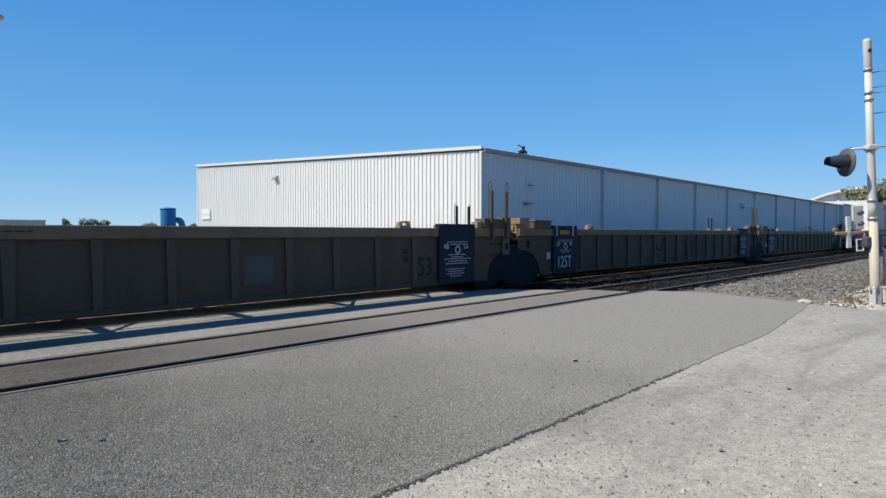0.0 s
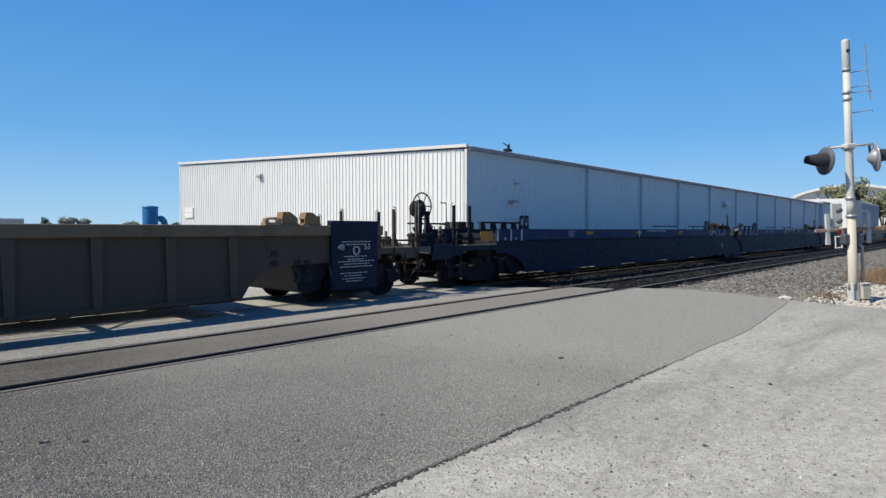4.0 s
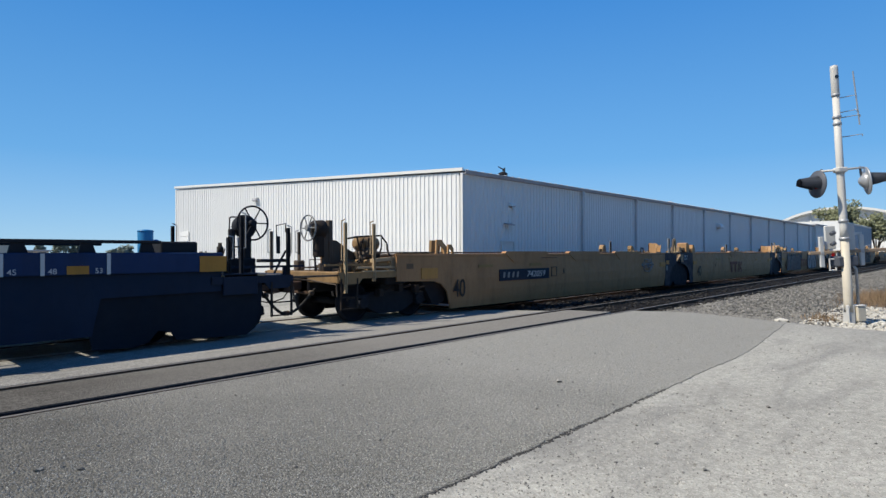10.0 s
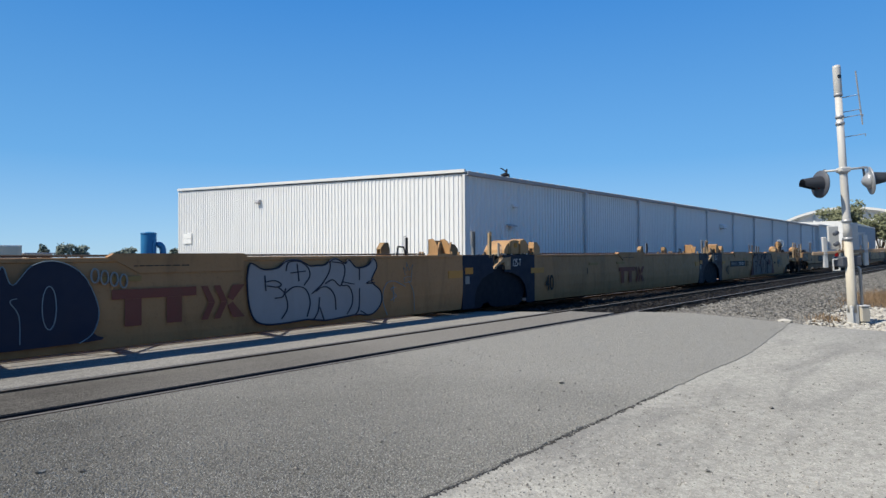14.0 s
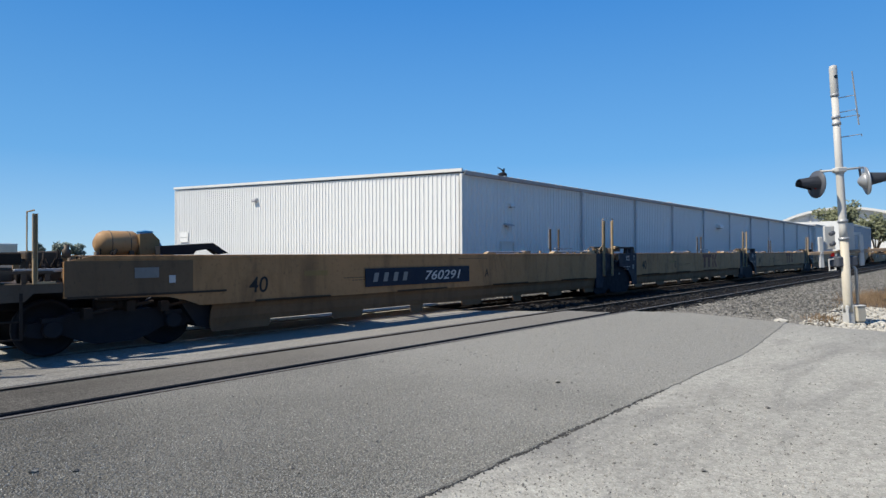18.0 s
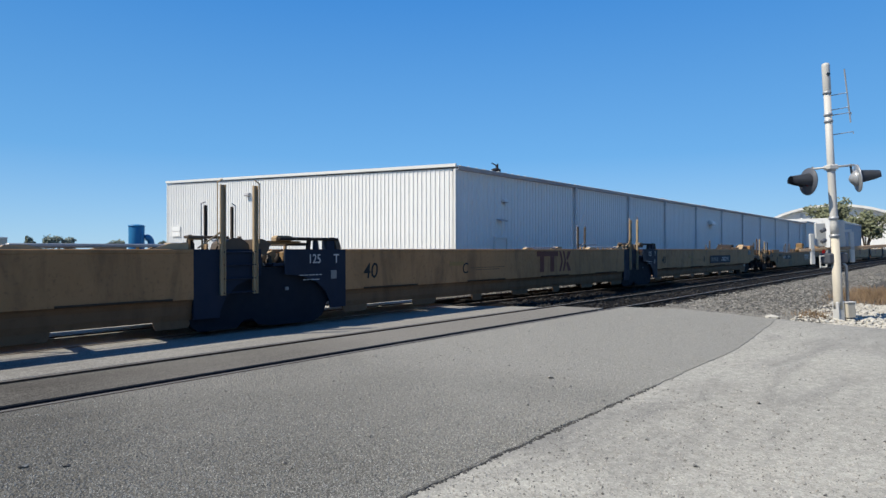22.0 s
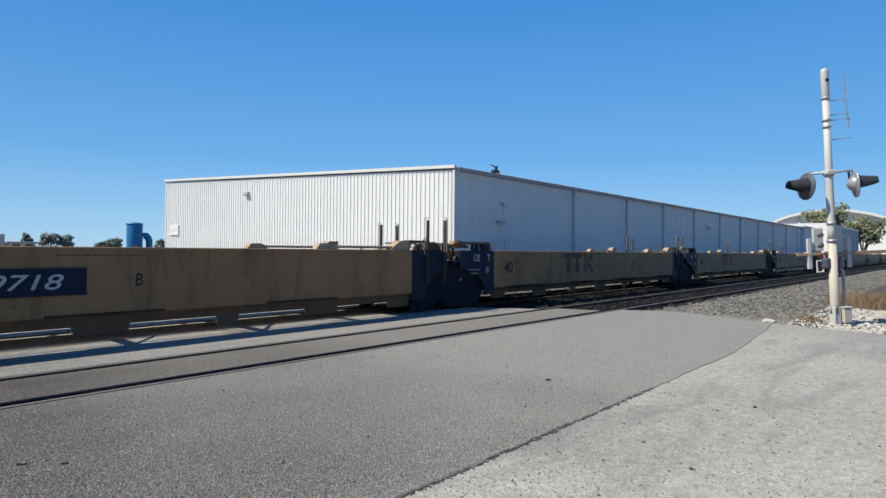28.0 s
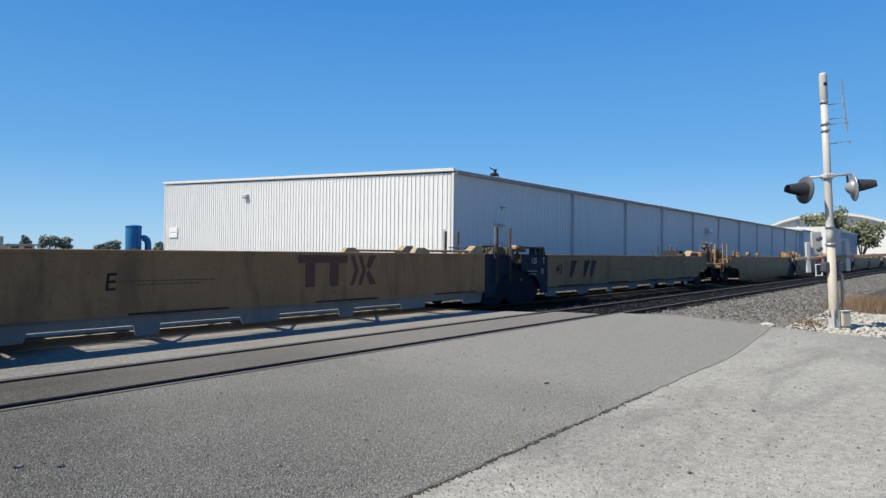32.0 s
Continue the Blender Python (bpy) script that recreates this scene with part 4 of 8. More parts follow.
def truck(root, x):
    tr = part("truck", shared(("truck",), lambda b: (box(b, -.2, .2, -1.0, 1.0, .42, .66, .03), lathe(b, [(.2, .66), (.2, .78), (.16, .84)], k=14)), BLACK), BLACK, root,
              "grimy black cast-steel bogie", pose(x, 0, 0))
    for s in (-1, 1):
        part("side_frame", shared(("side_frame",), side_frame_mesh, BLACK), BLACK, tr, at=pose(0, s * .98, 0))
        bm = ("spring",)
        part("spring", shared(bm, lambda b: [ring(b, (dx, 0, .2 + .028 * j), .06, .014, "z", 10) for dx in (-.15, 0, .15) for j in range(7)], RUST), RUST, tr, at=pose(0, s * .98, 0))
    for s in (-1, 1):
        w = part("wheelset", shared(("wheelset",), wheelset_mesh, BLACK), BLACK, tr, at=pose(s * .86, 0, .425))
        WHEELSETS.append((w, s * .86))
        for q in (-1, 1):
            part("bearing_cap", shared(("bearing_cap",), lambda b: (lathe(b, [(.11, -.08), (.13, -.06), (.13, .06), (.09, .08)], "y", 12), box(b, -.14, .14, -.06, .06, .1, .17)), BLACK), BLACK, tr, at=pose(s * .86, q * 1.09, .425))
    part("brake_beam", shared(("brake_beam",), lambda b: (rod(b, (-.42, -.9, .4), (-.42, .9, .4), .03), rod(b, (.42, -.9, .4), (.42, .9, .4), .03), box(b, -.46, -.38, -.85, -.7, .3, .5), box(b, .38, .46, -.85, -.7, .3, .5)), BLACK), BLACK, tr)
    return tr


def outline(L, left, right, zb, zt, kind):
    """The near side's outline in x and z, with the arches over the bogies."""
    if left == "joint":
        a = [(.38, zt), (.38, 1.02), (.75, .98), (1.1, .86), (1.32, .66), (1.42, .45), (1.45, zb)]
    elif kind == "D":
        a = [(2.25, zt), (1.86, 1.40), (1.86, .88), (3.3, .83), (3.6, .76), (3.85, .52), (4.05, zb)]
    elif kind == "E":
        a = [(2.8, zt), (2.8, .74), (3.9, .70), (4.2, .58), (4.45, .40), (4.56, zb)]
    elif kind == "C":
        a = [(2.98, zt), (2.98, .87), (4.2, .83), (4.45, .76), (4.65, .58), (4.8, zb)]
    else:
        a = [(2.98, zt), (2.98, .88), (3.4, .86), (3.9, .72), (4.2, .5), (4.35, zb)]
    if right == "joint":
        c = [(L - .92, zb), (L - .9, .45), (L - .8, .66), (L - .6, .86), (L - .3, .98), (L - .12, 1.02), (L - .12, zt)]
    elif kind == "C":
        c = [(L - 3.55, zb), (L - 3.38, .35), (L - 3.1, .55), (L - 2.64, .73), (L - 2.06, .78), (L - 2.06, zt)]
    elif kind == "D":
        c = [(L - 2.85, zb), (L - 2.58, .46), (L - 2.33, .68), (L - 1.9, .80), (L - 1.19, .85), (L - 1.19, zt)]
    elif kind == "B":
        c = [(L - 3.12, zb), (L - 3.08, .5), (L - 3.0, .84), (L - 1.12, .86), (L - 1.12, zt)]
    else:
        c = [(L - 4.4, zb), (L - 4.25, .5), (L - 4.0, .72), (L - 3.6, .82), (L - 2.6, .84), (L - 1.12, .86), (L - 1.12, zt)]
    return a, c


def solid_floor(root, x0, x1, z, mat):
    """A plate floor with rows of oval lightening holes."""
    step, k = 1.52, 20
    n = max(1, int((x1 - x0) / step))
    m0 = (x1 - x0 - n * step) / 2
    bm = bmesh.new()
    for a, c in ((x0, x0 + m0), (x1 - m0, x1)):
        box(bm, a, c, NEAR + .1, FAR - .1, z, z + .015)
    rows = [(NEAR + .1, -.47), (-.47, .47), (.47, FAR - .1)]
    for i in range(n):
        cx = x0 + m0 + (i + .5) * step
        for ya, yb in rows:
            cy, hx, hy = (ya + yb) / 2, step / 2, (yb - ya) / 2
            inner, outer = [], []
            for j in range(k):
                t = 2 * math.pi * j / k
                c_, s_ = math.cos(t), math.sin(t)
                f = min(hx / max(abs(c_), 1e-6), hy / max(abs(s_), 1e-6))
                inner.append(bm.verts.new((cx + .40 * c_, cy + .21 * s_, z)))
                outer.append(bm.verts.new((cx + f * c_, cy + f * s_, z)))
            for j in range(k):
                bm.faces.new((inner[j], outer[j], outer[(j + 1) % k], inner[(j + 1) % k]))
    part("floor_plate", bm, mat, root, "steel floor plate with oval holes")


def floor_parts(root, L, xa, xb, zb, mat):
    """Open well floor: cross bearers, diagonals and end pads."""
    k = max(3, round((xb - xa) / 2.4))
    bm = bmesh.new()
    step = (xb - xa) / k
    for i in range(k + 1):
        x = xa + i * step
        part("cross_bearer", shared(("cross_bearer", mat.name), lambda b: box(b, -.09, .09, NEAR + .115, FAR - .115, .31, .40, .01), mat), mat, root, at=pose(x, 0, zb - .3))
    for i in range(k):
        x = xa + i * step
        s = 1 if i % 2 else -1
        rod(bm, (x, s * (NEAR + .1), zb + .04), (x + step, s * (FAR - .1), zb + .04), .036, 4)
        if i % 3 != 1:
            rod(bm, (x, -s * (NEAR + .1), zb + .03), (x + step, -s * (FAR - .1), zb + .03), .03, 4)
    bands = ((-1.13, -1.09), (-.5, .66 if mat is ASIDE else .62), (1.09, 1.13))
    for y0, y1 in bands:
        box(bm, xa, xb, y0, y1, zb + .02, zb + .06)
    part("floor_bracing", bm, mat, root)
    for x in (xa + .2, xb - 1.0):
        part("floor_pad", box(bmesh.new(), x, x + .8, NEAR + .08, FAR - .08, zb + .02, zb + .10), mat, root)


def post(root, x, y, z0, z1, mat, loop=0, w=.028):
    """An upright grab post: a steel channel with a bent handhold beside it."""
    p = part("grab_post", shared(("grab_post", round(z1 - z0, 2), mat.name, w), lambda b: (box(b, -w, w, -.012, .02, 0, z1 - z0, .005), box(b, -w, -w + .01, -.045, -.012, 0, z1 - z0), box(b, w - .01, w, -.045, -.012, 0, z1 - z0)), mat), mat, root, at=pose(x, y, z0))
    if loop:
        h = z1 - z0
        part("handhold", shared(("handhold", round(h, 2), loop, mat is POSTTAN), lambda b: pipe(b, [(0, 0, h * .45), (loop * .09, 0, h * .47), (loop * .09, 0, h * 1.02), (0, 0, h * 1.05)], .013, 5), POSTTAN if mat is POSTTAN else STEELG), STEELG, p, at=Matrix.Identity(4))
    return p


def ladder(root, x0, x1, y, zs, mat):
    for z in zs:
        part("rung", shared(("rung", round(x1 - x0, 2), mat.name), lambda b: rod(b, (0, 0, 0), (x1 - x0, 0, 0), .014, 6), mat), mat, root, at=pose(x0, y, z))


def brake_wheel(root, x, y, z, r, mat, normal="y"):
    w = part("brake_wheel", shared(("brake_wheel", r, normal, mat.name), lambda b: ring(b, (0, 0, 0), r, .018, normal, 22), mat), mat, root, "spoked hand-brake wheel", pose(x, y, z))
    for i in range(6):
        a = math.pi * i / 3
        d = (r * math.cos(a), 0, r * math.sin(a)) if normal == "y" else (0, r * math.cos(a), r * math.sin(a))
        part("spoke", shared(("spoke", r, normal, i, mat.name), lambda b: rod(b, (0, 0, 0), d, .013, 5), mat), mat, w)
    part("hub", shared(("hub", normal, mat.name), lambda b: lathe(b, [(.06, -.05), (.07, 0), (.05, .06)], normal, 10), mat), mat, w)
    return w


def tank(root, x0, x1, y, z, r, mat):
    t = part("air_tank", lathe(bmesh.new(), [(r * .35, x0), (r * .8, x0 + r * .25), (r, x0 + r * .6), (r, x1 - r * .6), (r * .8, x1 - r * .25), (r * .35, x1)], "x", 16, (0, y, z)), mat, root, "cylindrical brake air tank")
    bm = bmesh.new()
    for a in (.3, .7):
        x = x0 + (x1 - x0) * a
        box(bm, x - .03, x + .03, y - r - .015, y + r + .015, z - r - .12, z - r * .55)
        ring(bm, (x, y, z), r + .002, .006, "x", 14)
    part("strap", bm, BROWN, t)
    return t


def pipes(root, x0, x1, z, mat, seed, count=9):
    """Brake pipes, valves and rods crowded over an end platform."""
    rng = random.Random(seed)
    for i in range(count):
        bm = bmesh.new()
        y = rng.uniform(-1.1, 1.0)
        a, c = sorted((rng.uniform(x0, x1), rng.uniform(x0, x1)))
        zz = z + rng.uniform(.02, .26)
        pipe(bm, [(a, y, z - .04), (a, y, zz), (c, y + rng.uniform(-.2, .2), zz), (c, y, z - .04)], rng.choice((.014, .02, .03)), 5)
        part("brake_piping", bm, mat, root)
    for i in range(5):
        bm = bmesh.new()
        x, y = rng.uniform(x0, x1), rng.uniform(-.9, .9)
        box(bm, x - .1, x + .1, y - .09, y + .09, z, z + rng.uniform(.12, .3), .02)
        rod(bm, (x, y, z), (x, y, z + .36), .035, 8)
        part("brake_valve", bm, mat, root)


def plumbing(root, x0, x1, y, z0, z1, seed, count=9):
    """Hoses and pipes hanging in loops before a tank."""
    rng = random.Random(seed)
    for i in range(count):
        a = rng.uniform(x0, x1)
        c = a + rng.uniform(-.25, .3)
        za, zc = rng.uniform(z0, z1), rng.uniform(z0, z1)
        yy = y + rng.uniform(-.12, .12)
        pts = []
        for j in range(7):
            t = j / 6
            pts.append((a + (c - a) * t, yy + .05 * math.sin(6 * t), za + (zc - za) * t - .14 * math.sin(math.pi * t)))
        part("hose", pipe(bmesh.new(), pts, rng.choice((.014, .018, .025)), 5), PIPE_S if i % 3 else BROWN, root)
    for i in range(4):
        a, z = rng.uniform(x0, x1), rng.uniform(z0, z1 - .1)
        part("brake_valve", lathe(bmesh.new(), [(.03, 0), (.06, .02), (.06, .12), (.035, .14), (.035, .2)], "z", 8, (a, y - .02, z)), PIPE_S if i % 2 else BROWN, root)


def casting(root, x, y, z, mat, h=.34, tilt=1):
    """A flared container guide: a cheek plate with a window and a sloping lip."""
    def make(b):
        prism_xz(b, [(-.17, 0), (.17, 0), (.17, h * .55), (.05 * tilt + .06, h), (.05 * tilt - .08, h), (-.17, h * .6)], -.05, -.02)
        prism_xz(b, [(-.17, 0), (.17, 0), (.15, h * .5), (.03 * tilt + .05, h * .95), (.03 * tilt - .06, h * .95), (-.17, h * .5)], .09, .12)
        box(b, -.17, .17, -.05, .12, 0, .05)
        prism_xz(b, [(-.18, h * .5), (-.13, h * .5), (.05 * tilt - .05, h), (.05 * tilt - .10, h)], -.06, .13)
        box(b, -.2, .2, -.055, .125, -.005, .03)
    return part("guide_casting", shared(("guide_casting", mat.name, h, tilt), make, mat), mat, root, "flared container guide", pose(x, y, z))


def scoop(root, x, y, z, h=.4):
    """An open container guide: two curved cheeks across the car joined by a back plate."""
    def make(b):
        for a, lean in ((-.25, .06), (.18, .03)):
            prism_yz(b, [(-.06, 0), (.26, 0), (.26, h * .96), (.14, h), (.03, h * .82), (-.05, h * .5)], a, a + .035)
            prism_xz(b, [(a, h * .42), (a + .035, h * .42), (a + .035 + lean, h * .78), (a + lean, h * .8)], -.07, -.03)
        box(b, -.25, .215, .225, .26, .0, h * .9)
        box(b, -.27, .235, -.07, .27, -.005, .035)
        prism_xz(b, [(-.215, .03), (-.06, .03), (-.215, h * .62)], .1, .13)
    return part("guide_scoop", shared(("guide_scoop", h), make, CASTY), CASTY, root, "open ochre container guide", pose(x, y, z))


# where the coupler face, the end sill and the bogie centre lie, from each end inwards
ENDS = {("B", "right"): (-.85, -.3, 1.28), ("C", "left"): (.85, 1.4, 3.1), ("C", "right"): (-.45, .1, 1.70), ("D", "left"): (.45, .9, 2.66),
        ("D", "right"): (-.65, -.1, 1.51), ("E", "left"): (.65, 1.2, 2.81)}


def coupler_end(root, x, d, sill):
    """Draft gear, coupler and a sagging air hose; d is 1 where the train goes on to the right."""
    bm = bmesh.new()
    box(bm, min(x - d * .2, sill), max(x - d * .2, sill), -.09, .09, .72, .90, .02)
    prism_xz(bm, [(x - d * .24, .66), (x + d * .03, .70), (x + d * .10, .80), (x + d * .03, .95), (x - d * .24, .96)], -.15, .13)
    box(bm, min(sill, sill - d * .12), max(sill, sill - d * .12), -.3, .3, .62, 1.0, .02)
    part("coupler", bm, RUST, root, "rusty knuckle coupler")
    pts = [(sill - d * .1, -.42, .74)]
    for i in range(11):
        a = i / 10
        pts.append((sill + d * .02 + (x - sill - d * .02) * a, -.42 + .1 * a, .62 - .37 * math.sin(math.pi / 2 * a)))
    hose = part("air_hose", pipe(bmesh.new(), pts, .03, 8), RUBBER, root, "black sagging air hose")
    part("hose_coupling", box(bmesh.new(), min(x, x - d * .07), max(x, x - d * .07), -.37, -.28, .21, .31, .02), RUST, hose)
    part("angle_cock", lathe(bmesh.new(), [(.03, -.08), (.055, -.05), (.055, .05), (.03, .08)], "y", 10, (sill, -.42, .66)), BROWN, hose)
    bm = bmesh.new()
    pipe(bm, [(sill + d * .04, -1.36, .62), (sill + d * .04, -1.34, .86), (sill + d * .06, -.5, .93), (x - d * .12, -.2, .97)], .016, 6)
    part("uncoupling_lever", bm, BROWN, root)
    part("safety_chain", pipe(bmesh.new(), [(sill, .35, .75), (sill + d * .2, .33, .52), (x - d * .05, .3, .45)], .014, 5), PIPE_S, root)


def end_platform(root, L, end, mat, kind, seed):
    """The deck, sill, steps and posts over a bogie at a coupled end."""
    d = -1 if end == "left" else 1
    X = (lambda a: a) if end == "left" else (lambda a: L - a)
    span = lambda a, c: (min(X(a), X(c)), max(X(a), X(c)))
    poly = lambda pts: [(X(a), z) for a, z in pts]
    co, sx, tc = ENDS.get((kind, end), (.5, 1.0, 2.6) if end == "left" else (-.5, 0, 1.5))
    coupler_end(root, X(co), d, X(sx))
    xe = {"C": 3.0, "D": 1.86, "E": 2.8}.get(kind, 2.98) if end == "left" else {"C": 2.06}.get(kind, 1.2)
    part("centre_sill", box(bmesh.new(), *span(sx, tc + 1.2), -.32, .32, .66, 1.0, .03), BLACK, root)
    part("end_sill", box(bmesh.new(), *span(sx, sx + .12), -1.34, 1.34, .88, 1.12, .02), mat, root)
    # an open deck: treads on two bearers
    deck = part("deck", box(bmesh.new(), *span(sx + .1, xe + .2), -.7, 1.0, 1.05, 1.09, .01), mat, root, "end platform deck")
    k = max(3, round((xe - sx) / .22))
    for j in range(k):
        a = sx + .12 + (xe - sx) * j / k
        part("tread", box(bmesh.new(), *span(a, a + .13), -1.33, -.72, 1.07, 1.10), mat if j % 3 else BROWN, deck)
    for y0, y1 in ((-1.40, -1.36), (1.36, 1.40)):
        bm = bmesh.new()
        prism_xz(bm, poly([(sx, 1.10), (sx, .95), (sx + .12, .86), (sx + .5, .86), (sx + .6, .97), (xe + .1, .97), (xe + .1, 1.10)]), y0, y1)
        part("deck_edge", bm, mat, root)
    if xe - sx > .8:
        bm = bmesh.new()
        box(bm, *span(sx - .3, xe - .1), -1.32, -1.28, 1.24, 1.28)
        for a in (sx + .1, (sx + xe) / 2, xe - .2):
            box(bm, *span(a, a + .06), -1.32, -1.28, 1.1, 1.25)
        part("side_rail", bm, mat, root, "low side rail over the deck")
        part("step_plate", box(bmesh.new(), *span(sx + .6, xe - .1), -1.42, -1.34, 1.10, 1.13), POSTTAN, root)
    st = span(sx + .04, sx + .46)
    ladder(root, st[0], st[1], -1.40, (.36, .60), PIPE_S)
    for x in st:
        part("step_hanger", box(bmesh.new(), x - .018, x + .018, -1.41, -1.38, .34, .98), PIPE_S, root)
    near = {("C", "left"): ((1.55, .68, 2.13, POSTTAN), (2.32, .9, 2.13, POSTTAN)), ("E", "left"): ((1.4, .6, 1.93, POSTTAN), (2.04, .95, 1.93, BLACK)),
            ("D", "left"): ((.88, .95, 2.06, BROWN), (1.52, 1.1, 2.07, POSTTAN)), ("C", "right"): ((.9, .9, 2.16, POSTTAN), (.16, .9, 2.14, BROWN)),
            ("D", "right"): ((1.16, 1.4, 1.86, BROWN), (.45, 1.0, 2.12, RUST), (-.14, .85, 2.1, POSTTAN)), ("B", "right"): ((1.0, 1.1, 1.78, BLACK), (.76, 1.1, 2.18, BLACK), (-.19, 1.1, 1.98, BLACK)),
            ("B", "left"): ((1.2, 1.1, 2.1, BLACK), (1.8, 1.1, 2.1, BLACK))}.get((kind, end), ((sx + .1, .9, 2.1, BROWN), (sx + .8, .9, 1.95, BROWN)))
    for a, z0, z1, pm in near:
        post(root, X(a), -1.38, z0, z1, pm, d)
    for a, z0, z1, pm in near[:2]:
        post(root, X(a), 1.38, 1.1, z1 - .1, BROWN if pm != BLACK else BLACK, d)
    truck(root, X(tc))
    part("body_bolster", box(bmesh.new(), *span(tc - .3, tc + .3), -1.25, 1.25, .80, 1.0, .03), BLACK, root)
    # the dark sloping well end behind the bogie
    w0 = tc + 1.1
    bm = prism_xz(bmesh.new(), poly([(w0 - .35, 1.0), (w0 + .75, 1.0), (w0 + .55, .32), (w0 + .3, .24), (w0 + .12, .3)]), -1.22, 1.22)
    part("well_end", bm, BLACK, root, "grimy black sloping well end")
    bm = bmesh.new()
    for a, z in ((tc - .5, .62), (tc + .1, .7), (tc + .62, .66)):
        rod(bm, (X(a), -1.22, z), (X(a + .4), -1.22, z + .06), .028, 6)
        box(bm, *span(a, a + .12), -1.26, -1.1, z - .07, z + .09)
    part("brake_rigging", bm, PIPE_S, root)
    for q in (.5, 1.2):
        part("brake_cylinder", lathe(bmesh.new(), [(.05, -.2), (.1, -.18), (.1, .12), (.04, .18)], "x", 12, (X(tc - .3 + q * .4), -1.0, .74)), PIPE_S, root)


def unit(kind, u0, u1, left, right, lower=None, seed=0, label="", group=""):
    L = u1 - u0
    body = {"A": ASIDE, "B": BLUELOW, "C": YELLOW2, "D": YELLOW, "E": YELLOWE}[kind]
    zb, zt = {"A": (.26, 1.58), "B": (.29, 1.52), "C": (.13, 1.48), "D": (.32, 1.49), "E": (.25, 1.25)}[kind]
    if kind == "D" and u0 > 300:
        body = YELLOWL
    root = thing("well_car", pose(u0, TRACK_FAR, 0), label, "railcar", group)
    UNITS.append((root, u0))
    ol, orr = outline(L, left, right, zb, zt, kind)
    nl, nr = ((1.6 if abs(u0 - 158.3) < .1 else 1.83) if left == "joint" else 2.9), (1.38 if right == "joint" else 2.2)
    if kind == "A":
        nl, nr = (3.25, 2.6)
    xa, xb = ol[-1][0], orr[0][0]
    # end plates
    if kind in "CD":
        lp = ol + [(nl, zb), (nl, zt)] if left == "joint" else None
        rp = [(L - nr, zt), (L - nr, zb)] + orr if right == "joint" else None
        for p in (lp, rp):
            if p:
                part("end_plate", prism_xz(bmesh.new(), p, NEAR - .012, NEAR + .03), NAVY, root, "dark blue end plate")
                part("end_plate", prism_xz(bmesh.new(), p, FAR - .03, FAR + .012), NAVY, root)
        s0 = nl if lp else None
        s1 = L - nr if rp else None
        prof = ([(s0, zt), (s0, zb)] if lp else ol) + ([(s1, zb), (s1, zt)] if rp else orr)
    else:
        s0 = s1 = None
        prof = ol + orr
    x_s, x_e = prof[0][0], prof[-1][0]
    # near and far sides
    if kind == "C":
        curve = [(NEAR + .05, zb), (NEAR + .02, zb + .16), (NEAR - .01, zb + .42), (NEAR - .02, zb + .72), (NEAR - .01, zb + 1.02), (NEAR, zt)]
        bm = bmesh.new()
        inner = curve[::-1]
        a0 = (nl if s0 else 4.8)
        a1 = (s1 if s1 else L - 3.55)
        prism_yz(bm, curve + [(y + .03, z) for y, z in inner], a0, a1)
        if not s0:
            prism_xz(bm, ol + [(4.8, zt)], NEAR - .01, NEAR + .03)
        if not s1:
            prism_xz(bm, [(L - 3.55, zt)] + orr, NEAR - .01, NEAR + .03)
        part("side_wall", bm, body, root)
    elif kind == "A":
        part("side_wall", prism_xz(bmesh.new(), prof, NEAR + .05, NEAR + .07), body, root)
        part("top_chord", box(bmesh.new(), x_s, x_e, NEAR - .02, NEAR + .12, 1.38, zt, .012), ACHORD, root, "box-section top chord")
        part("bottom_chord", box(bmesh.new(), xa, xb, NEAR + .01, NEAR + .1, zb, zb + .09, .01), ASIDE, root)
        k = int((xb - xa - 2.2) / 1.05)
        for i in range(k + 1):
            x = 5.95 + i * 1.06 if left == "coupler" else (4.08 if right == "coupler" else 3.60) + i * (1.07 if right == "coupler" else 1.04)
            if x < L - 2.75:
                part("side_post", shared(("side_post",), lambda b: prism_xz(b, [(-.085, 1.37), (-.06, .33), (.06, .33), (.085, 1.37)], NEAR - .005, NEAR + .06), APOST), APOST, root, at=Matrix.Translation((x, 0, 0)))
        for x0, x1 in ((2.0, 3.25), (L - 2.74, L - 1.5) if right == "joint" else (L - 2.5, L - 1.3)):
            part("end_panel", box(bmesh.new(), x0, x1, NEAR - .03, NEAR + .05, zb + .02, 1.37), NAVY, root, "dark blue stencil panel")
            part("chord_band", box(bmesh.new(), x0 - .02, x1 + .02, NEAR - .035, NEAR + .1, 1.365, 1.68, .01), NAVY, root, "dark blue band over the top chord")
    elif kind == "B":
        part("side_wall", prism_xz(bmesh.new(), [(x, min(z, 1.22)) for x, z in prof], NEAR + .03, NEAR + .06), body, root)
        part("top_chord", box(bmesh.new(), x_s, x_e, NEAR - .03, NEAR + .1, 1.2, zt, .012), BLUE, root, "blue top chord band")
        k = int((xb - xa) / 3.1)
        for i in range(k):
            x = xa + 1.0 + i * 3.1
            part("skirt", box(bmesh.new(), x, x + 1.9, NEAR + .02, NEAR + .1, zb - .07, zb + .05, .01), body, root)
